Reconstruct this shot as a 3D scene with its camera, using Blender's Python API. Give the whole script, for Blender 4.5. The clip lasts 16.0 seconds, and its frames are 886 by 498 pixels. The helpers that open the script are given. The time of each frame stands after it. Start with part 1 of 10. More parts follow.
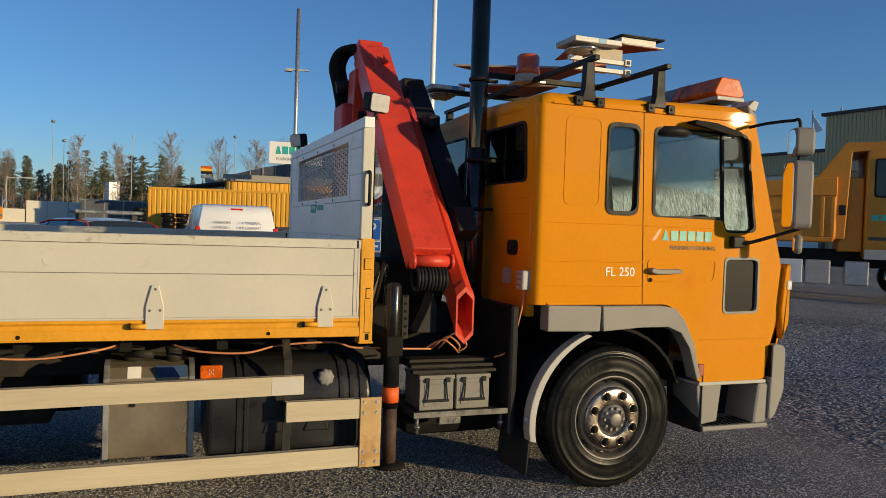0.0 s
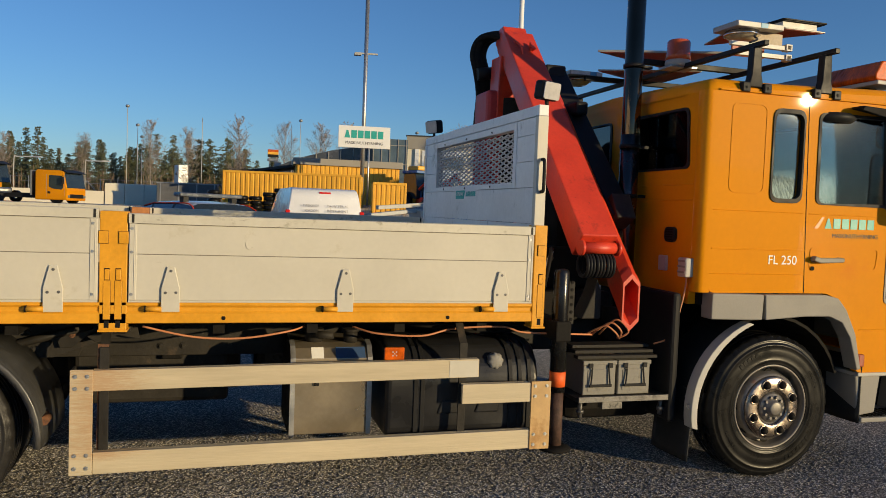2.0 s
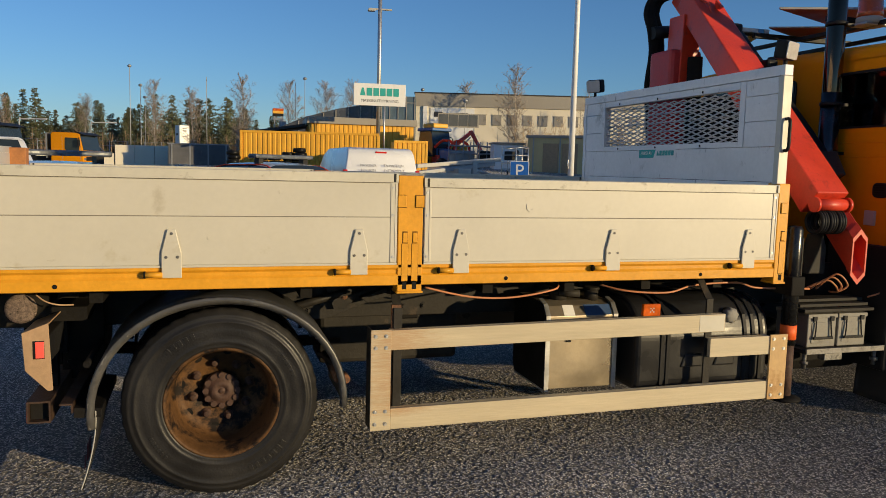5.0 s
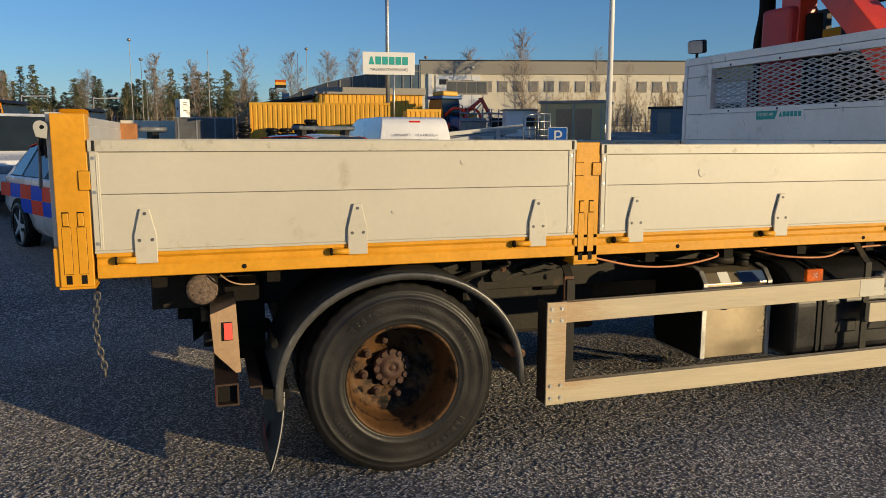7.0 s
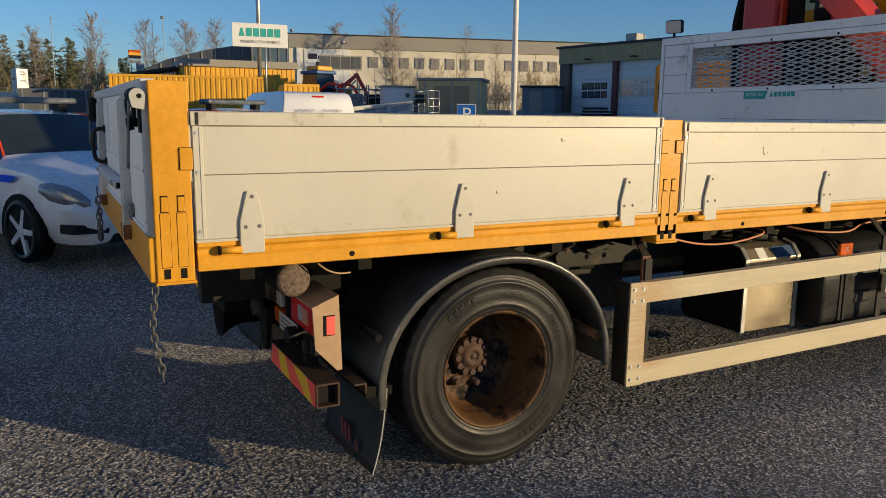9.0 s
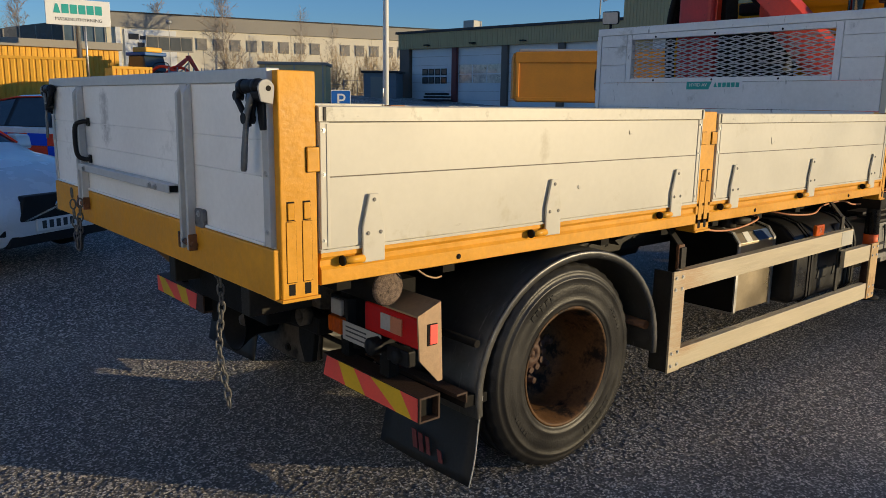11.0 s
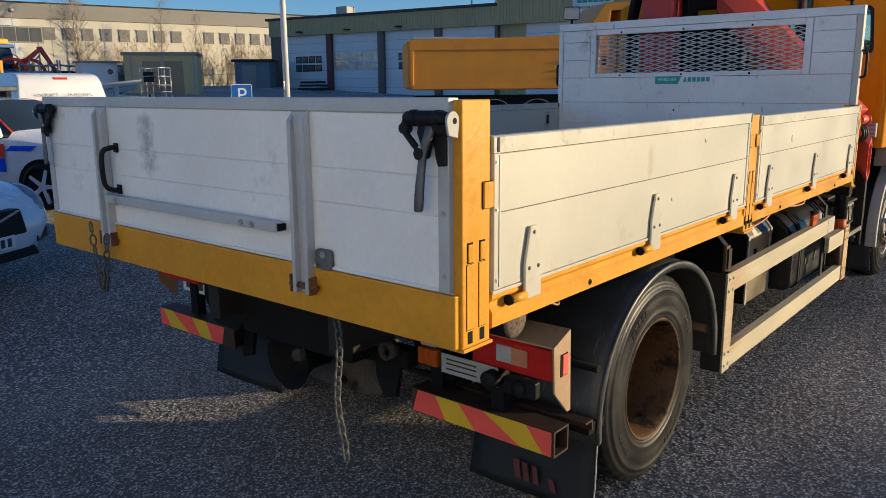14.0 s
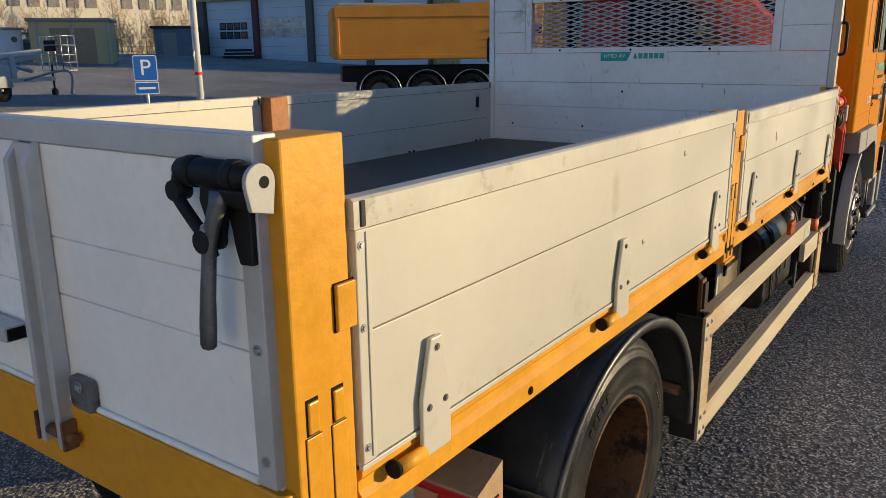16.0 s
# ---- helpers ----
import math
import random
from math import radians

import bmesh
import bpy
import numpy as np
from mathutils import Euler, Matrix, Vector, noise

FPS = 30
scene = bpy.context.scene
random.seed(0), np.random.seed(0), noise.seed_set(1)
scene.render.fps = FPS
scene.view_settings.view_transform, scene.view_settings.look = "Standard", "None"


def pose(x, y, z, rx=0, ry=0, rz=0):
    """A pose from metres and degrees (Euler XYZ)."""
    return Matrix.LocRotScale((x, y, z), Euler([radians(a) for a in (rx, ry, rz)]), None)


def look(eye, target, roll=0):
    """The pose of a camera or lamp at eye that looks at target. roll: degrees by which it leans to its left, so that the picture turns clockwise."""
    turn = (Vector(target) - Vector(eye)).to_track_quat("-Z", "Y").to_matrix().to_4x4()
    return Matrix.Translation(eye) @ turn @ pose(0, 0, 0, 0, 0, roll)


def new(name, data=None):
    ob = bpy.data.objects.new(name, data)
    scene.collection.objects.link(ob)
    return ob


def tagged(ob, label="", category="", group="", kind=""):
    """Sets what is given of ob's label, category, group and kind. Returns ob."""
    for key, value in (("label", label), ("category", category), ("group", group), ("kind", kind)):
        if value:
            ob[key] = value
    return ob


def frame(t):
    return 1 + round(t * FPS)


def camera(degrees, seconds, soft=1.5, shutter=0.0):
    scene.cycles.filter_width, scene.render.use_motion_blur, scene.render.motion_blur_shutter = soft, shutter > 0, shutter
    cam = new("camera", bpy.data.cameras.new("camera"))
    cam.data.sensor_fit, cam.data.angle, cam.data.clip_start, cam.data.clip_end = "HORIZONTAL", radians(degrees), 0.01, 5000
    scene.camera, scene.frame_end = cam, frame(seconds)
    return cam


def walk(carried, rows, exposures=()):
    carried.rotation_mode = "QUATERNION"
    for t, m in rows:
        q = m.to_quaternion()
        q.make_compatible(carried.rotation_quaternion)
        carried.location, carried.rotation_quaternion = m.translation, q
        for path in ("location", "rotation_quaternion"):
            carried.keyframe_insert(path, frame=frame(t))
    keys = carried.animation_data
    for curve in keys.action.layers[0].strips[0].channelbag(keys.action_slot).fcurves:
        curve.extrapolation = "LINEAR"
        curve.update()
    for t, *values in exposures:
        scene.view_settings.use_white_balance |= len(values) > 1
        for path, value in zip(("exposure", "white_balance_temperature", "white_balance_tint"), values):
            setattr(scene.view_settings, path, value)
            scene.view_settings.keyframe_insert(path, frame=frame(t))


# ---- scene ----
cam = camera(60.2, 16.0, soft=0.65)
PATH = [
    (0, (3.511, -4.187, 1.678), (4.218, -2.317, 1.628), 1.9),
    (0.5, (3.383, -4.103, 1.67), (4.042, -2.216, 1.609), 2.2),
    (1, (3.257, -4.032, 1.666), (3.873, -2.131, 1.593), 2.2),
    (1.5, (3.085, -4.02, 1.666), (3.669, -2.109, 1.58), 2.2),
    (2, (2.856, -4.041, 1.675), (3.425, -2.126, 1.576), 2.2),
    (2.5, (2.659, -4.008, 1.664), (3.219, -2.092, 1.551), 2.2),
    (3, (2.428, -3.91, 1.671), (2.99, -1.994, 1.542), 2.3),
    (3.5, (2.21, -3.83, 1.666), (2.781, -1.919, 1.521), 2.3),
    (4, (1.924, -3.789, 1.667), (2.51, -1.883, 1.506), 2.2),
    (6.5, (0.8, -3.492, 1.629), (1.368, -1.594, 1.35), 0.2),
    (7, (0.601, -3.358, 1.638), (1.184, -1.467, 1.348), 0.1),
    (7.5, (0.341, -3.266, 1.632), (0.974, -1.393, 1.33), 0.2),
    (8, (0.131, -3.154, 1.628), (0.844, -1.312, 1.312), 0.2),
    (8.5, (-0.064, -2.933, 1.628), (0.747, -1.135, 1.298), 0.4),
    (9, (-0.308, -2.771, 1.624), (0.604, -1.025, 1.278), 0.7),
    (11.5, (-1.207, -1.87, 1.645), (0.131, -0.432, 1.265), 0.7),
    (12, (-1.298, -1.698, 1.648), (0.093, -0.313, 1.267), 0.5),
    (12.5, (-1.41, -1.577, 1.662), (0.022, -0.234, 1.279), 0.1),
    (13, (-1.612, -1.492, 1.671), (-0.151, -0.18, 1.288), -0.1),
    (13.5, (-1.707, -1.425, 1.729), (-0.227, -0.139, 1.336), -0.2),
    (14, (-1.595, -1.278, 1.761), (-0.095, -0.021, 1.347), -0.5),
    (14.5, (-1.404, -1.105, 1.786), (0.12, 0.112, 1.342), -0.9),
    (15, (-1.224, -0.925, 1.797), (0.326, 0.246, 1.322), -1.0),
    (15.5, (-1.002, -0.81, 1.821), (0.57, 0.324, 1.329), -1.1),
    (16, (-0.697, -0.772, 1.838), (0.884, 0.348, 1.342), -0.6),
]
walk(cam, [(t, look(eye, target, roll)) for t, eye, target, roll in PATH], [(0, -0.06, 6450, 17), (4, -0.08, 6550, 17), (6.5, -0.06, 6550, 18), (9, -0.05, 6450, 18), (11.5, 0.0, 6280, 18), (13, 0.13, 6220, 18), (14, 0.26, 6130, 18), (15.3, 0.34, 6080, 18), (16, 0.14, 6330, 18)])

# ---- world, sun ----
SUN_DIR = Vector((0.66, -0.745, 0.146)).normalized()
world = bpy.data.worlds.new("sky")
scene.world = world
world.use_nodes = True
_wn = world.node_tree
_sky = _wn.nodes.new("ShaderNodeTexSky")
_sky.sky_type = "NISHITA"
_sky.sun_disc = False
_sky.sun_elevation = math.asin(SUN_DIR.z)
_sky.sun_rotation = math.atan2(SUN_DIR.x, SUN_DIR.y)
_sky.air_density, _sky.dust_density, _sky.ozone_density = 1.0, 0.0, 5.0
_wn.links.new(_sky.outputs[0], _wn.nodes["Background"].inputs[0])
_wn.nodes["Background"].inputs[1].default_value = 0.15
_sun = bpy.data.lights.new("sun", "SUN")
_sun.energy, _sun.angle, _sun.color = 4.6, radians(0.6), (1.0, 0.81, 0.44)
new("sun", _sun).matrix_world = SUN_DIR.to_track_quat("Z", "Y").to_matrix().to_4x4()

# ---- materials ----


def mat(name, col, rough=0.5, metal=0.0, var=0.12, scale=3.0, fine=60.0, bump=0.1, dirt=None, dirt_at=0.62, dirt_scale=2.0, coat=0.0, stretch=(1, 1, 1), rvar=0.12, isl=0.0, spec=0.5, scuff=None, smear=None):
    """A painted or bare surface: broad and fine variation, stains, fine relief."""
    m = bpy.data.materials.new(name)
    m.use_nodes = True
    t = m.node_tree
    b = t.nodes["Principled BSDF"]
    tc = t.nodes.new("ShaderNodeTexCoord")
    mp = t.nodes.new("ShaderNodeMapping")
    mp.inputs["Scale"].default_value = stretch
    t.links.new(tc.outputs["Object"], mp.inputs["Vector"])

    def noise_tex(s, detail=4.0, rough_n=0.6):
        n = t.nodes.new("ShaderNodeTexNoise")
        n.inputs["Scale"].default_value, n.inputs["Detail"].default_value, n.inputs["Roughness"].default_value = s, detail, rough_n
        t.links.new(mp.outputs[0], n.inputs["Vector"])
        return n.outputs["Fac"]

    def rng(v, a, b2, c, d):
        n = t.nodes.new("ShaderNodeMapRange")
        for k, w in zip(("From Min", "From Max", "To Min", "To Max"), (a, b2, c, d)):
            n.inputs[k].default_value = w
        t.links.new(v, n.inputs["Value"])
        return n.outputs[0]

    broad, small = noise_tex(scale), noise_tex(fine, 6.0)
    hsv = t.nodes.new("ShaderNodeHueSaturation")
    hsv.inputs["Color"].default_value = (*col, 1)
    mul = t.nodes.new("ShaderNodeMath")
    mul.operation = "MULTIPLY"
    t.links.new(rng(broad, 0.3, 0.7, 1 - var, 1 + var), mul.inputs[0])
    t.links.new(rng(small, 0.3, 0.7, 1 - var * 0.5, 1 + var * 0.5), mul.inputs[1])
    val = mul.outputs[0]
    if isl:
        oi = t.nodes.new("ShaderNodeObjectInfo")
        m3 = t.nodes.new("ShaderNodeMath")
        m3.operation = "MULTIPLY"
        t.links.new(val, m3.inputs[0])
        t.links.new(rng(oi.outputs["Random"], 0, 1, 1 - isl, 1 + isl), m3.inputs[1])
        val = m3.outputs[0]
    t.links.new(val, hsv.inputs["Value"])
    out = hsv.outputs[0]
    r_in = rng(broad, 0.3, 0.7, max(0.02, rough - rvar), min(1, rough + rvar))
    if dirt:
        d = rng(noise_tex(dirt_scale, 8.0, 0.7), dirt_at, dirt_at + 0.12, 0, 1)
        mx = t.nodes.new("ShaderNodeMix")
        mx.data_type = "RGBA"
        t.links.new(d, mx.inputs["Factor"])
        t.links.new(out, mx.inputs["A"])
        mx.inputs["B"].default_value = (*dirt, 1)
        out = mx.outputs["Result"]
    if scuff:  # thin marks: colour, scale, threshold, stretch
        mp2 = t.nodes.new("ShaderNodeMapping")
        mp2.inputs["Scale"].default_value = scuff[3]
        t.links.new(tc.outputs["Object"], mp2.inputs["Vector"])
        n = t.nodes.new("ShaderNodeTexNoise")
        n.inputs["Scale"].default_value, n.inputs["Detail"].default_value, n.inputs["Roughness"].default_value = scuff[1], 7.0, 0.68
        t.links.new(mp2.outputs[0], n.inputs["Vector"])
        mx = t.nodes.new("ShaderNodeMix")
        mx.data_type = "RGBA"
        t.links.new(rng(n.outputs["Fac"], scuff[2], scuff[2] + 0.10, 0, 0.75), mx.inputs["Factor"])
        t.links.new(out, mx.inputs["A"])
        mx.inputs["B"].default_value = (*scuff[0], 1)
        out = mx.outputs["Result"]
    if smear:  # one stained patch with ragged edges: y, half width, z from, z to, colour
        sx = t.nodes.new("ShaderNodeSeparateXYZ")
        t.links.new(tc.outputs["Object"], sx.inputs[0])

        def op(kind, a, b2):
            n2 = t.nodes.new("ShaderNodeMath")
            n2.operation = kind
            for k, v in ((0, a), (1, b2)):
                if isinstance(v, (int, float)):
                    n2.inputs[k].default_value = v
                else:
                    t.links.new(v, n2.inputs[k])
            return n2.outputs[0]
        d = op("ABSOLUTE", op("SUBTRACT", sx.outputs[smear[5] if len(smear) > 5 else "Y"], smear[0]), 0)
        near = op("MULTIPLY", rng(d, 0, smear[1], 1, 0), op("MULTIPLY", rng(sx.outputs["Z"], smear[2], smear[2] + 0.1, 0, 1), rng(sx.outputs["Z"], smear[3] - 0.05, smear[3], 1, 0.4)))
        f = rng(op("MULTIPLY", near, noise_tex(26.0, 7.0, 0.75)), 0.27, 0.50, 0, 0.5)
        mx = t.nodes.new("ShaderNodeMix")
        mx.data_type = "RGBA"
        t.links.new(f, mx.inputs["Factor"])
        t.links.new(out, mx.inputs["A"])
        mx.inputs["B"].default_value = (*smear[4], 1)
        out = mx.outputs["Result"]
    t.links.new(out, b.inputs["Base Color"])
    t.links.new(r_in, b.inputs["Roughness"])
    b.inputs["Metallic"].default_value = metal
    b.inputs["Specular IOR Level"].default_value = spec
    b.inputs["Coat Weight"].default_value = coat
    b.inputs["Coat Roughness"].default_value = 0.012
    if bump:
        bp = t.nodes.new("ShaderNodeBump")
        bp.inputs["Strength"].default_value, bp.inputs["Distance"].default_value = bump, 0.004
        t.links.new(small, bp.inputs["Height"])
        t.links.new(bp.outputs[0], b.inputs["Normal"])
    return m


def glass_mat(name, col, rough=0.02, alpha_mix=0.97):
    """Thin tinted pane: a clear part and a glossy part set by Fresnel."""
    m = bpy.data.materials.new(name)
    m.use_nodes = True
    t = m.node_tree
    t.nodes.remove(t.nodes["Principled BSDF"])
    tr, gl, fr, mx = (t.nodes.new("ShaderNode" + k) for k in ("BsdfTransparent", "BsdfGlossy", "Fresnel", "MixShader"))
    tr.inputs[0].default_value = (*col, 1)
    gl.inputs["Roughness"].default_value = rough
    fr.inputs[0].default_value = 1.45
    ad = t.nodes.new("ShaderNodeMath")
    ad.operation = "ADD"
    ad.inputs[1].default_value = 1 - alpha_mix
    ad.use_clamp = True
    t.links.new(fr.outputs[0], ad.inputs[0])
    t.links.new(ad.outputs[0], mx.inputs[0])
    t.links.new(tr.outputs[0], mx.inputs[1])
    t.links.new(gl.outputs[0], mx.inputs[2])
    t.links.new(mx.outputs[0], t.nodes["Material Output"].inputs[0])
    return m


def asphalt_mat():
    m = bpy.data.materials.new("asphalt")
    m.use_nodes = True
    t = m.node_tree
    b = t.nodes["Principled BSDF"]
    tc = t.nodes.new("ShaderNodeTexCoord")
    v = t.nodes.new("ShaderNodeTexVoronoi")
    v.inputs["Scale"].default_value = 110
    n1, n2 = t.nodes.new("ShaderNodeTexNoise"), t.nodes.new("ShaderNodeTexNoise")
    n1.inputs["Scale"].default_value, n1.inputs["Detail"].default_value = 0.45, 5
    n2.inputs["Scale"].default_value, n2.inputs["Detail"].default_value = 240, 3
    for n in (v, n1, n2):
        t.links.new(tc.outputs["Object"], n.inputs["Vector"])
    sep = t.nodes.new("ShaderNodeSeparateColor")
    t.links.new(v.outputs["Color"], sep.inputs[0])
    ramp = t.nodes.new("ShaderNodeValToRGB")
    r = ramp.color_ramp
    r.elements[0].color, r.elements[1].color = (0.092, 0.087, 0.080, 1), (0.82, 0.76, 0.68, 1)
    e = r.elements.new(0.64)
    e.color = (0.185, 0.174, 0.158, 1)
    e = r.elements.new(0.80)
    e.color = (0.45, 0.42, 0.375, 1)
    tone, inside, blend = t.nodes.new("ShaderNodeAttribute"), t.nodes.new("ShaderNodeMath"), t.nodes.new("ShaderNodeMix")
    tone.attribute_name = "stone_tone"
    inside.operation = "GREATER_THAN"
    inside.inputs[1].default_value = -0.5
    t.links.new(tone.outputs["Fac"], inside.inputs[0])
    inner = t.nodes.new("ShaderNodeMix")
    inner.inputs["Factor"].default_value = 0.10
    t.links.new(tone.outputs["Fac"], inner.inputs["A"])
    t.links.new(sep.outputs[0], inner.inputs["B"])
    t.links.new(inside.outputs[0], blend.inputs["Factor"])
    t.links.new(sep.outputs[0], blend.inputs["A"])
    t.links.new(inner.outputs["Result"], blend.inputs["B"])
    t.links.new(blend.outputs["Result"], ramp.inputs[0])
    mr = t.nodes.new("ShaderNodeMapRange")
    mr.inputs["From Min"].default_value, mr.inputs["From Max"].default_value = 0.3, 0.7
    mr.inputs["To Min"].default_value, mr.inputs["To Max"].default_value = 0.7, 1.25
    t.links.new(n1.outputs["Fac"], mr.inputs["Value"])
    hsv = t.nodes.new("ShaderNodeHueSaturation")
    t.links.new(ramp.outputs[0], hsv.inputs["Color"])
    t.links.new(mr.outputs[0], hsv.inputs["Value"])
    t.links.new(hsv.outputs[0], b.inputs["Base Color"])
    b.inputs["Roughness"].default_value = 0.6
    b.inputs["Diffuse Roughness"].default_value = 1.0
    b.inputs["Specular IOR Level"].default_value = 0.25
    add = t.nodes.new("ShaderNodeMath")
    add.operation = "MULTIPLY_ADD"
    t.links.new(v.outputs["Distance"], add.inputs[0])
    add.inputs[1].default_value = -1.0
    t.links.new(n2.outputs["Fac"], add.inputs[2])
    bp = t.nodes.new("ShaderNodeBump")
    bp.inputs["Strength"].default_value, bp.inputs["Distance"].default_value = 0.8, 0.0035
    t.links.new(add.outputs[0], bp.inputs["Height"])
    t.links.new(bp.outputs[0], b.inputs["Normal"])
    return m


ASPHALT = asphalt_mat()
CREAM = mat("board_paint", (0.56, 0.528, 0.442), 0.42, 0.0, 0.05, 1.4, 30, 0.05, dirt=(0.42, 0.37, 0.25), dirt_at=0.61, dirt_scale=2.2, scuff=((0.22, 0.17, 0.11), 6.0, 0.675, (1.0, 1.0, 3.5)), smear=(1.18, 0.07, 1.34, 1.57, (0.34, 0.29, 0.20), "X"))
CAPWORN = mat("worn_cap_paint", (0.56, 0.53, 0.44), 0.45, 0.0, 0.08, 3, 40, 0.15, dirt=(0.30, 0.27, 0.20), dirt_at=0.575, dirt_scale=9, scuff=((0.13, 0.10, 0.07), 14, 0.625, (0.6, 2, 2)))
ALU = mat("anodised_aluminium", (0.55, 0.55, 0.54), 0.5, 0.25, 0.10, 4, 50, 0.06)
GREYWHITE = mat("worn_white_board", (0.82, 0.81, 0.79), 0.45, 0.0, 0.08, 2, 40, 0.05, dirt=(0.50, 0.485, 0.45), dirt_at=0.60, dirt_scale=3.0, scuff=((0.10, 0.095, 0.09), 7.0, 0.625, (3.0, 3.0, 1.0)))
GATEWHITE = mat("stained_gate_board", (0.90, 0.89, 0.86), 0.45, 0.0, 0.06, 2, 40, 0.05, dirt=(0.60, 0.59, 0.56), dirt_at=0.60, dirt_scale=2.0, scuff=((0.14, 0.14, 0.14), 9.0, 0.70, (3.0, 2.0, 1.0)), smear=(1.60, 0.16, 1.36, 1.70, (0.10, 0.085, 0.07)))
RUSTPOST = mat("rust_brown_post", (0.40, 0.16, 0.05), 0.65, 0.0, 0.25, 8, 60, 0.4, dirt=(0.20, 0.08, 0.035), dirt_at=0.56, dirt_scale=9)
# lip scratched, and also paler than the guard to paint its sunlit edge
GUARDLIP = mat("worn_highlight_guard_lip", (0.075, 0.073, 0.070), 0.35, 0.0, 0.3, 5, 60, 0.2, scuff=((0.42, 0.40, 0.36), 11, 0.615, (1, 9, 1)))
GUARDBLACK = mat("scratched_guard_plastic", (0.055, 0.055, 0.054), 0.42, 0.0, 0.3, 5, 60, 0.2, scuff=((0.22, 0.21, 0.20), 8, 0.60, (1, 6, 1)))
LEVER = mat("worn_dark_steel", (0.16, 0.155, 0.15), 0.5, 0.6, 0.3, 14, 70, 0.3, dirt=(0.05, 0.05, 0.05), dirt_at=0.55, dirt_scale=18)
YELLOW = mat("yellow_brush_paint", (0.69, 0.315, 0.018), 0.42, 0.0, 0.10, 5, 40, 0.35, spec=0.32, dirt=(0.34, 0.15, 0.02), dirt_at=0.66, dirt_scale=7.0)
ORANGE = mat("orange_cab_paint", (0.67, 0.250, 0.004), 0.45, 0.0, 0.05, 1.5, 30, 0.012, coat=0.12, spec=0.03, rvar=0.04, dirt=(0.62, 0.20, 0.01), dirt_at=0.62, dirt_scale=1.2)
RED = mat("red_crane_paint", (0.60, 0.048, 0.018), 0.40, 0.0, 0.12, 4, 45, 0.15, dirt=(0.30, 0.025, 0.012), dirt_at=0.58, dirt_scale=5.0, scuff=((0.06, 0.014, 0.012), 24.0, 0.635, (1.0, 1.0, 0.7)))
ORANGE.node_tree.nodes["Principled BSDF"].inputs["Coat Roughness"].default_value = 0.02
# darker copy of RED: the column's shade is put into its colour
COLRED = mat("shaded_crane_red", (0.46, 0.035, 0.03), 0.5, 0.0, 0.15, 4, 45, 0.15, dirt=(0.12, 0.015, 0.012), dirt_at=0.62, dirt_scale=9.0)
GREYPL = mat("grey_plastic", (0.23, 0.22, 0.20), 0.6, 0.0, 0.08, 5, 120, 0.2)
LTGREY = mat("light_grey_plastic", (0.42, 0.41, 0.38), 0.55, 0.0, 0.08, 5, 120, 0.15)
BLACK = mat("black_plastic", (0.016, 0.016, 0.017), 0.5, 0.0, 0.2, 5, 90, 0.15, spec=0.16)
TANKBLACK = mat("black_tank_plastic", (0.018, 0.018, 0.019), 0.36, 0.0, 0.25, 4, 60, 0.12, spec=0.3, dirt=(0.05, 0.045, 0.04), dirt_at=0.64)
RUBBER = mat("tyre_rubber", (0.008, 0.008, 0.008), 0.30, 0.0, 0.25, 6, 90, 0.12, spec=0.16, dirt=(0.022, 0.020, 0.018), dirt_at=0.66, dirt_scale=5)
DUSTYRUB = mat("dusty_tyre_rubber", (0.019, 0.018, 0.0175), 0.42, 0.0, 0.25, 6, 90, 0.35, spec=0.3, dirt=(0.034, 0.031, 0.028), dirt_at=0.62, dirt_scale=6)
BRONZE = mat("tarnished_ring", (0.32, 0.27, 0.23), 0.3, 1.0, 0.3, 12, 70, 0.2, dirt=(0.10, 0.07, 0.05), dirt_at=0.58, dirt_scale=14)
BOXGREY = mat("storage_box_grey", (0.20, 0.19, 0.165), 0.55, 0.0, 0.12, 6, 70, 0.15, dirt=(0.10, 0.09, 0.075), dirt_at=0.58, dirt_scale=6)
FLAPRUB = mat("flap_rubber", (0.018, 0.018, 0.018), 0.55, 0.0, 0.25, 6, 60, 0.2, spec=0.3)
CHASSIS = mat("chassis_paint", (0.030, 0.027, 0.023), 0.6, 0.0, 0.3, 5, 50, 0.4, spec=0.2, dirt=(0.10, 0.072, 0.05), dirt_at=0.60, dirt_scale=4)
# greasy black, also painted into holes and hollows as their shade
DARK = mat("dark_grease_and_shade", (0.012, 0.011, 0.010), 0.7, 0.0, 0.3, 6, 60, 0.4, spec=0.12)
DUSTYSTEEL = mat("road_dust_steel", (0.085, 0.072, 0.060), 0.8, 0.0, 0.35, 7, 60, 0.4, spec=0.15, dirt=(0.020, 0.018, 0.016), dirt_at=0.52, dirt_scale=6)
CASTEND = mat("rough_cast_end", (0.17, 0.125, 0.10), 0.85, 0.0, 0.45, 60, 160, 1.0, spec=0.2, dirt=(0.05, 0.038, 0.03), dirt_at=0.52, dirt_scale=70)
RUST = mat("rusty_steel", (0.20, 0.085, 0.035), 0.75, 0.1, 0.35, 9, 80, 0.6, dirt=(0.06, 0.03, 0.02), dirt_at=0.5, dirt_scale=12)
BEAMRUST = mat("greasy_rusty_beam", (0.055, 0.032, 0.022), 0.6, 0.0, 0.35, 9, 80, 0.5, spec=0.3, dirt=(0.20, 0.12, 0.07), dirt_at=0.62, dirt_scale=11)
RIMGOLD = mat("rusty_gold_rim", (0.125, 0.062, 0.024), 0.6, 0.0, 0.35, 7, 60, 0.5, spec=0.2, dirt=(0.012, 0.008, 0.006), dirt_at=0.46, dirt_scale=7)
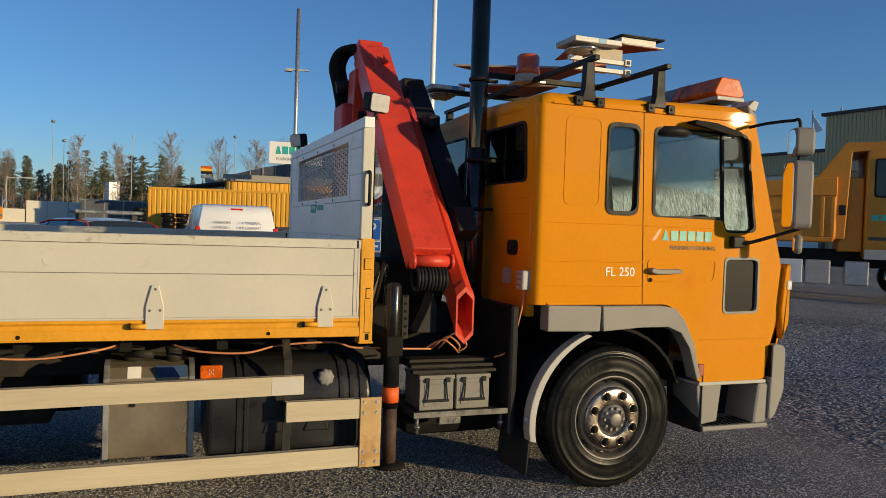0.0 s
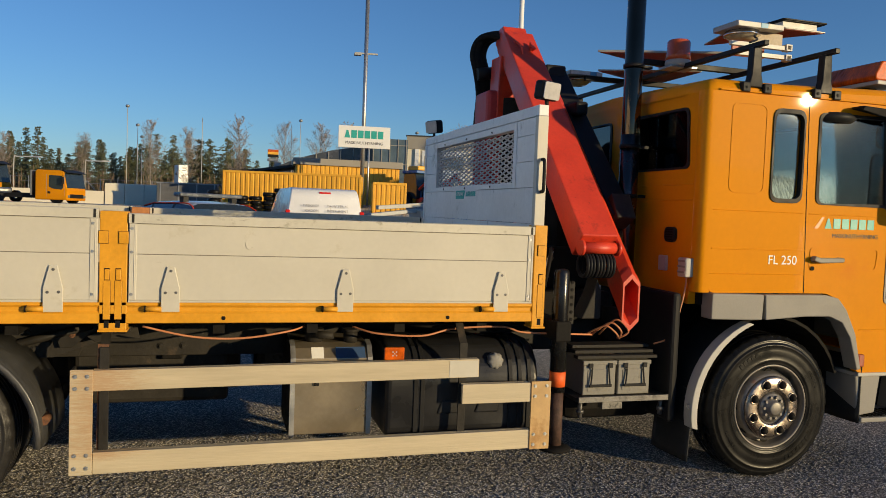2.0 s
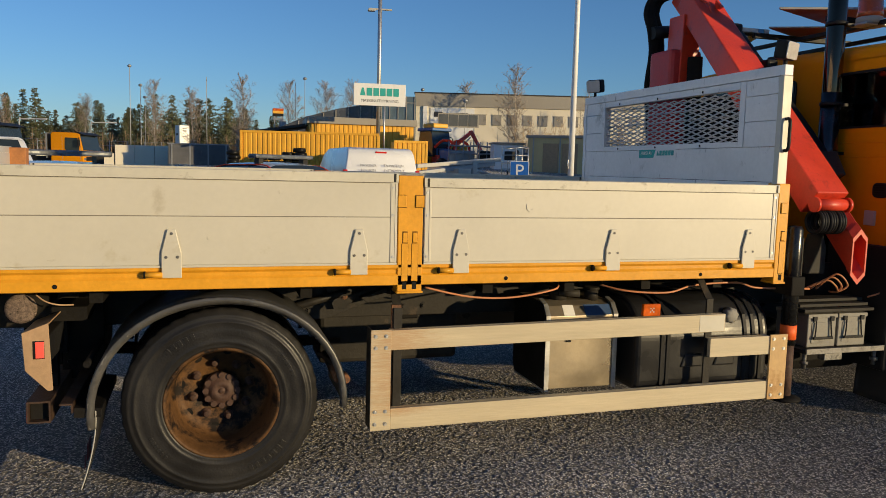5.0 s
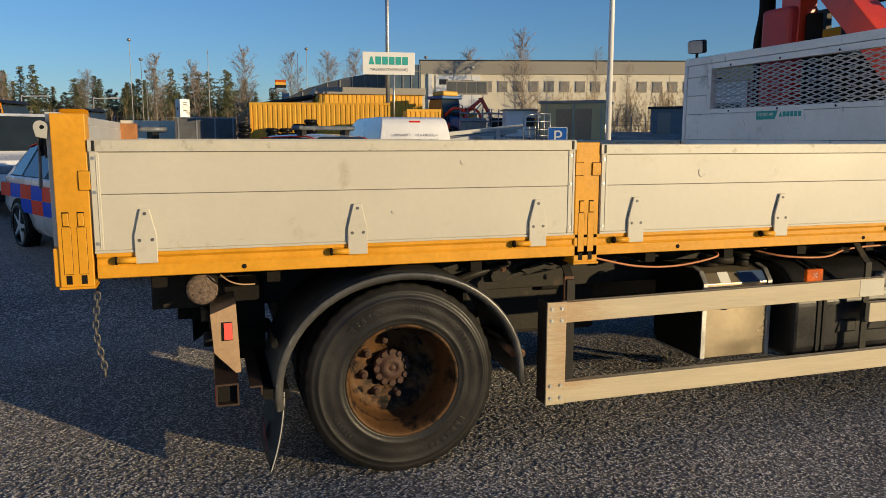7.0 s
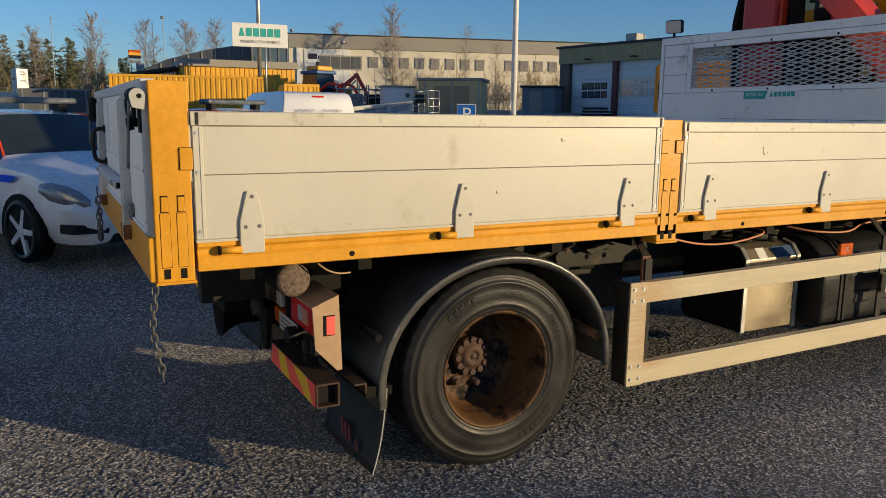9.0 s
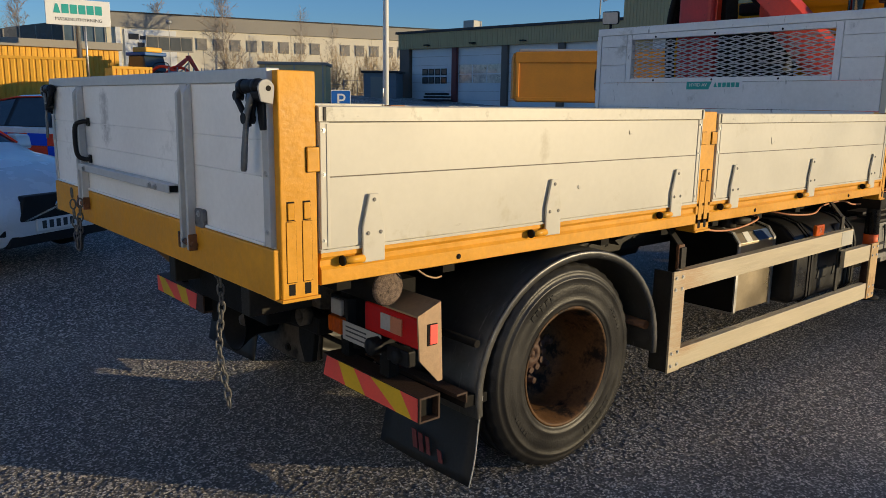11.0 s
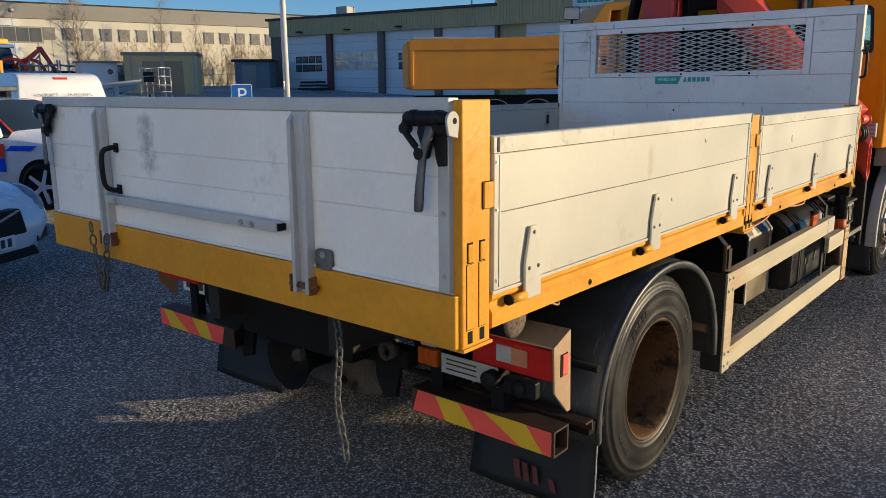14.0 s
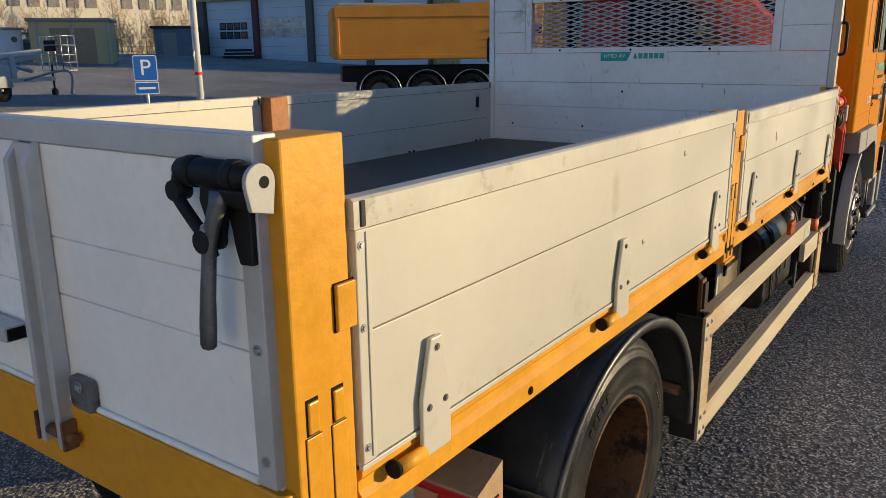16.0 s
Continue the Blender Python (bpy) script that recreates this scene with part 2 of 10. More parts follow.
HUBRUST = mat("rusty_hub", (0.085, 0.045, 0.032), 0.7, 0.2, 0.3, 10, 80, 0.6, dirt=(0.05, 0.028, 0.02), dirt_at=0.5, dirt_scale=15)
RIMGREY = mat("grey_rim", (0.16, 0.15, 0.14), 0.45, 0.5, 0.2, 6, 60, 0.2, dirt=(0.25, 0.10, 0.04), dirt_at=0.62, dirt_scale=6)
CHROME = mat("worn_chrome", (0.72, 0.70, 0.68), 0.18, 1.0, 0.12, 9, 70, 0.1, dirt=(0.25, 0.20, 0.16), dirt_at=0.66, dirt_scale=10)
STEEL = mat("galvanised_steel", (0.48, 0.48, 0.47), 0.4, 0.8, 0.15, 8, 60, 0.15)
TANKALU = mat("brushed_aluminium_tank", (0.36, 0.30, 0.215), 0.34, 0.75, 0.12, 1.5, 40, 0.08, dirt=(0.30, 0.25, 0.18), dirt_at=0.55, dirt_scale=2.2)
WOOD = mat("weathered_guard_paint", (0.51, 0.43, 0.29), 0.55, 0.0, 0.10, 2.5, 14, 0.25, dirt=(0.40, 0.22, 0.08), dirt_at=0.66, dirt_scale=2.0, stretch=(0.5, 3, 6), smear=(2.33, 0.55, 0.30, 1.2, (0.36, 0.15, 0.035), "X"))
BEDPLY = mat("bed_floor_plywood", (0.12, 0.092, 0.062), 0.6, 0.0, 0.35, 1.5, 40, 0.4, dirt=(0.22, 0.18, 0.13), dirt_at=0.58, dirt_scale=1.5)
GLASS = glass_mat("cab_glass", (0.80, 0.90, 0.90))
DARKGLASS = mat("dark_glass", (0.010, 0.011, 0.012), 0.45, 0.0, 0.1, bump=0, rvar=0.0, spec=0.1)
def frost_mat():
    """Pane with a thin uneven film of dew that lets light through."""
    m = glass_mat("dewy_glass", (0.82, 0.90, 0.90))
    t = m.node_tree
    out = t.nodes["Material Output"]
    base = out.inputs[0].links[0].from_socket
    tl, mx, n, mr, tc = (t.nodes.new("ShaderNode" + k) for k in ("BsdfTranslucent", "MixShader", "TexNoise", "MapRange", "TexCoord"))
    tl.inputs[0].default_value = (0.85, 0.86, 0.84, 1)
    n.inputs["Scale"].default_value, n.inputs["Detail"].default_value = 60, 8
    runs = t.nodes.new("ShaderNodeMapping")
    runs.inputs["Scale"].default_value = (1.0, 1.0, 0.14)
    t.links.new(tc.outputs["Object"], runs.inputs["Vector"])
    t.links.new(runs.outputs[0], n.inputs["Vector"])
    mr.inputs["From Min"].default_value, mr.inputs["From Max"].default_value, mr.inputs["To Min"].default_value, mr.inputs["To Max"].default_value = 0.40, 0.66, 0.12, 0.62
    t.links.new(n.outputs["Fac"], mr.inputs["Value"])
    sep, low, mul = (t.nodes.new("ShaderNode" + k) for k in ("SeparateXYZ", "MapRange", "Math"))
    t.links.new(tc.outputs["Object"], sep.inputs[0])
    for k, w in zip(("From Min", "From Max", "To Min", "To Max"), (2.00, 2.14, 1.0, 0.05)):
        low.inputs[k].default_value = w
    t.links.new(sep.outputs["Z"], low.inputs["Value"])
    mul.operation = "MULTIPLY"
    t.links.new(mr.outputs[0], mul.inputs[0])
    t.links.new(low.outputs[0], mul.inputs[1])
    t.links.new(mul.outputs[0], mx.inputs[0])
    t.links.new(base, mx.inputs[1])
    t.links.new(tl.outputs[0], mx.inputs[2])
    t.links.new(mx.outputs[0], out.inputs[0])
    return m


FROST = frost_mat()
AMBER = mat("amber_lens", (0.56, 0.095, 0.003), 0.35, 0.0, 0.5, 16, 120, 0.3, coat=0.5, spec=0.1, stretch=(0.3, 1, 0.3), dirt=(0.22, 0.04, 0.004), dirt_at=0.56, dirt_scale=9)
REDLENS = mat("red_lens", (0.55, 0.015, 0.012), 0.5, 0.0, 0.1, 20, 150, 0.1, coat=0.4, spec=0.1)
WHITELENS = mat("white_lens", (0.50, 0.48, 0.46), 0.2, 0.0, 0.1, 20, 150, 0.3, coat=0.6)
REFLRED = mat("fluorescent_red", (0.95, 0.11, 0.08), 0.45, 0.0, 0.08, 8, 120, 0.05)
REFLYEL = mat("fluorescent_yellow", (0.80, 0.50, 0.02), 0.45, 0.0, 0.08, 8, 120, 0.05)
TEAL = mat("teal_print", (0.02, 0.36, 0.32), 0.45, 0.0, 0.05)
TEXTDARK = mat("dark_print", (0.03, 0.03, 0.035), 0.5, 0.0, 0.05)
TEXTWHITE = mat("white_print", (0.78, 0.76, 0.70), 0.4, 0.0, 0.05)
WHITE = mat("white_vehicle_paint", (0.74, 0.75, 0.76), 0.25, 0.0, 0.03, 2, 30, 0.0, coat=0.5)
POLICEBLUE = mat("blue_reflective", (0.012, 0.09, 0.72), 0.5, 0.0, 0.05, spec=0.1)
POLICERED = mat("red_reflective", (1.0, 0.075, 0.03), 0.5, 0.0, 0.05, spec=0.1)
COPPER = mat("orange_cable", (0.55, 0.22, 0.10), 0.5, 0.0, 0.15)
GLOSSBLACK = mat("gloss_black_paint", (0.010, 0.010, 0.010), 0.25, 0.0, 0.2, 6, 60, 0.1, spec=0.5)
TINTED = mat("blacked_rear_glass", (0.012, 0.014, 0.016), 0.05, 0.0, 0.1, 2, bump=0, rvar=0.02)
TRIM = mat("dark_cab_lining", (0.035, 0.034, 0.033), 0.8, 0.0, 0.15, 4, 60, 0.2)
SEAM = mat("grimy_seam", (0.17, 0.145, 0.11), 0.7, 0.0, 0.3, 9)
FADEDAMBER = mat("faded_amber_lens", (0.62, 0.24, 0.12), 0.4, 0.0, 0.1, 20, 150, 0.2, coat=0.4)
FLAPPRINT = mat("faded_flap_print", (0.16, 0.035, 0.035), 0.7, 0.0, 0.35, 14, 60, 0.1)
TAN = mat("bracket_paint", (0.42, 0.27, 0.15), 0.55, 0.0, 0.15, 8, 60, 0.3, dirt=(0.20, 0.09, 0.04), dirt_at=0.6, dirt_scale=8)

# ---- mesh helpers ----


def nbm():
    return bmesh.new()


def box(bm, x0, x1, y0, y1, z0, z1, bev=0.0):
    vs = [bm.verts.new((x, y, z)) for x in (x0, x1) for y in (y0, y1) for z in (z0, z1)]
    fs = [bm.faces.new([vs[i] for i in q]) for q in ((0, 1, 3, 2), (4, 6, 7, 5), (0, 4, 5, 1), (2, 3, 7, 6), (0, 2, 6, 4), (1, 5, 7, 3))]
    if bev:
        bmesh.ops.bevel(bm, geom=list({e for f in fs for e in f.edges}), offset=bev, segments=2, profile=0.5, affect="EDGES")
    return bm


def prism(bm, pts, axis, a, b, bev=0.0, seg=2):
    """Extrudes a polygon of (u, v) along an axis from a to b; for y: (x, z), for x: (y, z), for z: (x, y)."""
    def p(u, v, w):
        return {"y": (u, w, v), "x": (w, u, v), "z": (u, v, w)}[axis]
    lo, hi = [bm.verts.new(p(u, v, a)) for u, v in pts], [bm.verts.new(p(u, v, b)) for u, v in pts]
    n = len(pts)
    fs = [bm.faces.new(lo), bm.faces.new(hi[::-1])] + [bm.faces.new((lo[i], hi[i], hi[(i + 1) % n], lo[(i + 1) % n])) for i in range(n)]
    bmesh.ops.recalc_face_normals(bm, faces=fs)
    if bev:
        bmesh.ops.bevel(bm, geom=list({e for f in fs for e in f.edges}), offset=bev, segments=seg, profile=0.5, affect="EDGES")
    return bm


def cyl(bm, p0, p1, r0, r1=None, seg=20):
    p0, p1 = Vector(p0), Vector(p1)
    r1 = r0 if r1 is None else r1
    q = (p1 - p0).to_track_quat("Z", "Y")
    ring = [[bm.verts.new(p + q @ Vector((r * math.cos(2 * math.pi * i / seg), r * math.sin(2 * math.pi * i / seg), 0))) for i in range(seg)] for p, r in ((p0, r0), (p1, r1))]
    for i in range(seg):
        j = (i + 1) % seg
        bm.faces.new((ring[0][i], ring[0][j], ring[1][j], ring[1][i])).smooth = True
    bm.faces.new(ring[0][::-1]), bm.faces.new(ring[1])
    return bm


def tube(bm, pts, r, seg=8, close=False):
    """A pipe along points, smoothed by Catmull-Rom."""
    P = [Vector(p) for p in pts]
    out = []
    n = len(P)
    for i in range(n if close else n - 1):
        a, b, c, d = (P[(i - 1) % n], P[i], P[(i + 1) % n], P[(i + 2) % n]) if close else (P[max(i - 1, 0)], P[i], P[i + 1], P[min(i + 2, n - 1)])
        for k in range(6):
            s = k / 6
            out.append(0.5 * ((2 * b) + (c - a) * s + (2 * a - 5 * b + 4 * c - d) * s * s + (3 * b - a - 3 * c + d) * s ** 3))
    if not close:
        out.append(P[-1])
    rings, up = [], Vector((0.13, 0.37, 0.92))
    m = len(out)
    for i, p in enumerate(out):
        d = (out[(i + 1) % m] - out[i - 1] if close else out[min(i + 1, m - 1)] - out[max(i - 1, 0)]).normalized()
        s = d.cross(up)
        s = s.normalized() if s.length > 1e-4 else d.orthogonal().normalized()
        u = s.cross(d).normalized()
        up = u
        rings.append([bm.verts.new(p + r * (math.cos(2 * math.pi * k / seg) * s + math.sin(2 * math.pi * k / seg) * u)) for k in range(seg)])
    for i in range(m if close else m - 1):
        A, B = rings[i], rings[(i + 1) % m]
        for k in range(seg):
            bm.faces.new((A[k], A[(k + 1) % seg], B[(k + 1) % seg], B[k])).smooth = True
    if not close:
        bm.faces.new(rings[0][::-1]), bm.faces.new(rings[-1])
    return bm


def lathe(bm, prof, c, axis="y", seg=48, closed=True, wob=None, smooth=True):
    """Turns a profile of (radius, offset) round an axis through c."""
    rings = []
    for i in range(seg):
        a = 2 * math.pi * i / seg
        row = []
        for r, o in prof:
            if wob:
                r = wob(r, o, i)
            u, v = r * math.cos(a), r * math.sin(a)
            row.append(bm.verts.new({"y": (c[0] + u, c[1] + o, c[2] + v), "z": (c[0] + u, c[1] + v, c[2] + o), "x": (c[0] + o, c[1] + u, c[2] + v)}[axis]))
        rings.append(row)
    n = len(prof)
    fs = []
    for i in range(seg):
        A, B = rings[i], rings[(i + 1) % seg]
        for k in range(n if closed else n - 1):
            f = bm.faces.new((A[k], A[(k + 1) % n], B[(k + 1) % n], B[k]))
            f.smooth = smooth
            fs.append(f)
    if not closed:
        if prof[0][0] > 1e-5:
            fs.append(bm.faces.new([r[0] for r in rings]))
        if prof[-1][0] > 1e-5:
            fs.append(bm.faces.new([r[-1] for r in rings][::-1]))
    bmesh.ops.recalc_face_normals(bm, faces=fs)
    return bm


def rrect(w, h, r, n=4, cx=0.0, cy=0.0):
    """Points of a rounded rectangle."""
    out = []
    for sx, sy, a0 in ((1, 1, 0), (-1, 1, 90), (-1, -1, 180), (1, -1, 270)):
        for k in range(n + 1):
            a = radians(a0 + 90 * k / n)
            out.append((cx + sx * (w / 2 - r) + r * math.cos(a), cy + sy * (h / 2 - r) + r * math.sin(a)))
    return out


def finish(bm, name):
    me = bpy.data.meshes.new(name)
    bm.to_mesh(me)
    bm.free()
    return me


def soften(ob, deg=40):
    """Smooth shading over rounded pressings, hard at the folds."""
    ob.data.polygons.foreach_set("use_smooth", [True] * len(ob.data.polygons))
    ob.data.set_sharp_from_angle(angle=radians(deg))
    return ob


def part(name, bm, material, parent, label=""):
    me = finish(bm, name) if isinstance(bm, bmesh.types.BMesh) else bm
    if material is not None:
        me.materials.clear()
        me.materials.append(material)
    ob = new(name, me)
    ob.parent = parent
    if label:
        ob["label"] = label
    return ob


def thing(name, label, category, group="", kind="", m=None):
    ob = new(name)
    ob.empty_display_size = 0.2
    if m is not None:
        ob.matrix_world = m
    return tagged(ob, label, category, group, kind)


def solo(name, bm, material, label, category="", group="", kind="", m=None):
    me = finish(bm, name) if isinstance(bm, bmesh.types.BMesh) else bm
    me.materials.append(material)
    ob = new(name, me)
    if m is not None:
        ob.matrix_world = m
    return tagged(ob, label, category, group, kind)


def lettering(name, text, size, m, material, parent, label="", depth=0.0008):
    """Letters of the built-in font as a mesh; m places the text's plane (x along the line, y up)."""
    cu = bpy.data.curves.new(name, "FONT")
    cu.body, cu.size, cu.extrude, cu.align_x, cu.align_y = text, size, depth, "CENTER", "CENTER"
    ob = bpy.data.objects.new("text_source", cu)
    scene.collection.objects.link(ob)
    dg = bpy.context.evaluated_depsgraph_get()
    me = bpy.data.meshes.new_from_object(ob.evaluated_get(dg))
    bpy.data.objects.remove(ob)
    me.transform(m)
    return part(name, me, material, parent, label)


SIDE = pose(0, 0, 0, 90, 0, 0)       # text on a face that looks towards -y
BACK = pose(0, 0, 0, 90, 0, -90)     # text on a face that looks towards -x


def at(x, y, z, r):
    return Matrix.Translation((x, y, z)) @ r


def brand_bars(parent, x, y, z, w, h, material, facing=SIDE, slant=0.0):
    """A logo as plain shapes: a wedge and five blocks of a word's width."""
    n, gap = 6, 0.035 * w
    cw = (w - gap * (n - 1)) / n
    for k in range(n):
        bm = nbm()
        x0 = -w / 2 + k * (cw + gap)
        pts = [(x0, -h / 2), (x0 + cw, -h / 2), (x0 + cw / 2 + 0.1 * cw, h / 2), (x0 + cw / 2 - 0.1 * cw, h / 2)] if k == 0 else [(x0, -h / 2), (x0 + cw, -h / 2), (x0 + cw, h / 2), (x0, h / 2)]
        prism(bm, pts, "z", -0.0008, 0.0008)
        me = finish(bm, "logo_block")
        me.transform(at(x, y, z, facing))
        part("logo_block", me, material, parent)


def bolt_row(parent, name, places, r, h, material, axis=(0, -1, 0)):
    """Bolts of one mesh at several places, as parts of their own."""
    me = None
    for p in places:
        if me is None:
            bm = nbm()
            a = Vector(axis)
            cyl(bm, (0, 0, 0), a * h * 0.4, r * 1.5, seg=12)
            cyl(bm, a * h * 0.4, a * h, r, r * 0.9, seg=6)
            me = finish(bm, name)
            me.materials.append(material)
        ob = part(name, me, None, parent)
        ob.location = p


def rest_z(y):
    s = min(max(y - 4.0, 0.0), 40.0)
    return 0.018 + 0.03 * s * min(s / 4.0, 1.0)


def ground_z(x, y):
    """The yard rises slowly away from the truck, and more towards the garages."""
    side = min(max((x - 6.0) / 8.0, 0.0), 1.0)
    return rest_z(y) + side * 0.026 * (min(max(y, 14.0), 46.0) - 14.0)

# ---- ground ----


def stone_patch(rg, gx0, gx1, gy0, gy1, st, amp):
    """Vertices and quads of a rough field of stones, level with the sheet along its edges."""
    nx, ny = int((gx1 - gx0) / st), int((gy1 - gy0) / st)
    ix, iy = np.meshgrid(np.arange(nx + 1), np.arange(ny + 1), indexing="ij")
    inner = (ix > 0) & (ix < nx) & (iy > 0) & (iy < ny)
    px = gx0 + (gx1 - gx0) * ix / nx + inner * st * rg.uniform(-0.34, 0.34, ix.shape)
    py = gy0 + (gy1 - gy0) * iy / ny + inner * st * rg.uniform(-0.34, 0.34, ix.shape)
    h = rg.uniform(0, 1, ix.shape)
    tone = rg.uniform(0, 1, (nx, ny))
    up = np.zeros(ix.shape)
    for a, b in ((slice(0, -1), slice(0, -1)), (slice(1, None), slice(0, -1)), (slice(0, -1), slice(1, None)), (slice(1, None), slice(1, None))):
        up[a, b] = np.maximum(up[a, b], np.clip((tone - 0.66) / 0.2, 0, 1))
    edge = np.minimum(np.minimum(ix, nx - ix), np.minimum(iy, ny - iy)) * st
    amp = amp * np.clip(edge / 0.7, 0.0, 1.0) ** 1.3
    s = np.clip(py - 4.0, 0.0, 40.0)
    pz = 0.018 + 0.03 * s * np.minimum(s / 4.0, 1.0) + inner * (amp * (up * (0.5 + 0.5 * h) + 0.2 * h - 0.25) + 0.002 * np.sin(2.1 * px + 1.3 * py) + 0.0015 * np.sin(5.3 * py - 3.1 * px))
    q = (ix * (ny + 1) + iy)[:-1, :-1].reshape(-1)
    return np.stack([px, py, pz], -1).reshape(-1, 3), np.stack([q, q + ny + 1, q + ny + 2, q + 1], -1), tone.reshape(-1)


def build_ground():
    """One sheet to the horizon; near the truck its stones are real relief, about a centimetre each."""
    rg = np.random.default_rng(5)
    fields = [(-1.5, 8.6, -1.2, 3.2, 0.0084, 0.0050), (-3.0, 4.0, 3.2, 7.0, 0.012, 0.0085), (8.6, 17.0, -1.2, 8.0, 0.018, 0.012)]
    cos, quads, tone, base = [], [], [], 0
    for f in fields:
        c, q, h = stone_patch(rg, *f)
        tone.append(h)
        cos.append(c)
        quads.append(q + base)
        base += len(c)
    xs = [-1500, -400, -120, -60, -30, -15, -6, -3, -1.5, 1, 4, 6, 8.6, 11, 14, 17] + [18 + 2 * i for i in range(12)] + [45, 60, 90, 150, 400, 1500]
    ys = [-1500, -400, -120, -60, -30, -12, -4, -1.2, 0, 2, 3.2, 4, 5, 6, 7, 8, 10, 14, 20, 28, 36, 44, 60, 90, 150, 400, 1500]
    cos.append(np.array([(x, y, ground_z(x, y)) for x in xs for y in ys]))
    n = len(ys)
    far = [(base + i * n + j, base + (i + 1) * n + j, base + (i + 1) * n + j + 1, base + i * n + j + 1)
           for i in range(len(xs) - 1) for j in range(n - 1) if not any(a <= xs[i] < b and c <= ys[j] < d for a, b, c, d, *_ in fields)]
    quads = np.concatenate(quads + [np.array(far)])
    co = np.concatenate(cos).astype(np.float32)
    me = bpy.data.meshes.new("ground")
    me.vertices.add(len(co))
    me.vertices.foreach_set("co", co.reshape(-1))
    me.loops.add(quads.size)
    me.loops.foreach_set("vertex_index", quads.reshape(-1).astype(np.int32))
    me.polygons.add(len(quads))
    me.polygons.foreach_set("loop_start", np.arange(0, quads.size, 4, dtype=np.int32))
    me.update(calc_edges=True)
    me.validate()
    at_ = me.attributes.new("stone_tone", "FLOAT", "FACE")
    at_.data.foreach_set("value", np.concatenate(tone + [np.full(len(far), -1.0)]).astype(np.float32))
    solo("ground", me, ASPHALT, "coarse dark grey asphalt yard", "ground", kind="structure")


build_ground()

# ---- the truck ----
truck = thing("truck", "orange flatbed crane truck with cream drop sides parked on asphalt", "truck")


def board_side(x0, x1, ztop, zbot, y, side, hinges, detailed=True):
    """A drop side of two planks with a cap rail, end trims, hinges; side -1 faces the near side, +1 the far side."""
    ya, yb = (y, y + 0.028) if side < 0 else (y - 0.028, y)
    zl = zbot + 0.24
    b = part("side_board", box(nbm(), x0, x1, min(ya, yb) + 0.006, max(ya, yb) - 0.006, zbot, ztop - 0.004), CREAM, truck, "cream painted aluminium drop side")
    part("plank", box(nbm(), x0 + 0.006, x1 - 0.006, ya, yb, zbot + 0.012, zl - 0.0015, 0.0015), CREAM, b)
    part("plank", box(nbm(), x0 + 0.006, x1 - 0.006, ya, yb, zl + 0.0015, ztop - 0.052, 0.0015), CREAM, b)
    bm = nbm()
    prism(bm, [(ya - 0.006, ztop - 0.048), (yb + 0.006, ztop - 0.048), (yb + 0.006, ztop - 0.004), (yb, ztop), (ya, ztop), (ya - 0.006, ztop - 0.004)], "x", x0 - 0.002, x1 + 0.002)
    part("cap_rail", bm, CAPWORN, b, "scuffed cap rail")
    part("cap_joint", box(nbm(), x0 + 0.004, x1 - 0.004, ya + 0.001, yb - 0.001, ztop - 0.0515, ztop - 0.0480), SEAM, b)
    part("plank_joint", box(nbm(), x0 + 0.040, x1 - 0.040, ya + 0.0008, yb - 0.0008, zl - 0.0013, zl + 0.0013), SEAM, b)
    for xe in (x0 + 0.012, x1 - 0.022):
        part("end_plug", box(nbm(), xe, xe + 0.012, ya - 0.0085, ya - 0.004, ztop - 0.046, ztop - 0.004, 0.002), FLAPRUB, b)
    part("lower_lip", box(nbm(), x0, x1, ya - 0.003, yb, zbot, zbot + 0.010, 0.001), CREAM, b)
    for xe in (x0 + 0.002, x1 - 0.036):
        t = part("end_trim", box(nbm(), xe, xe + 0.034, ya - 0.004, yb + 0.004, zbot + 0.012, ztop - 0.05, 0.002), CREAM, b)
        if detailed:
            part("end_ridge", box(nbm(), xe + 0.022, xe + 0.026, ya - 0.0065, ya - 0.004, zbot + 0.02, ztop - 0.055, 0.001), CREAM, b)
            bolt_row(b, "rivet", [(xe + 0.012, ya - 0.004, z) for z in (zbot + 0.04, zl + 0.01, ztop - 0.075)], 0.005, 0.004, STEEL)
    if not detailed:
        return b
    for hx in hinges:
        bm = nbm()
        w = 0.044
        prism(bm, [(hx - w, 1.118), (hx + w, 1.118), (hx + w, 1.235), (hx + 0.019, 1.345), (hx - 0.017, 1.345), (hx - w, 1.235)], "y", y - 0.014, y - 0.004, 0.003)
        h = part("hinge", bm, CREAM, b, "cream cast hinge strap")
        bolt_row(b, "hinge_bolt", [(hx + 0.001, y - 0.014, 1.325), (hx - 0.024, y - 0.014, 1.215), (hx + 0.026, y - 0.014, 1.216)], 0.0048, 0.004, LEVER)
        bm = nbm()
        cyl(bm, (hx - w - 0.070, y - 0.010, 1.133), (hx - w + 0.004, y - 0.010, 1.133), 0.013, seg=14)
        part("hinge_pin", bm, YELLOW, b)
        bm = nbm()
        cyl(bm, (hx - w - 0.078, y - 0.004, 1.133), (hx - w - 0.070, y - 0.004, 1.133), 0.017, seg=14)
        part("pin_socket", bm, DARK, b)
    return b


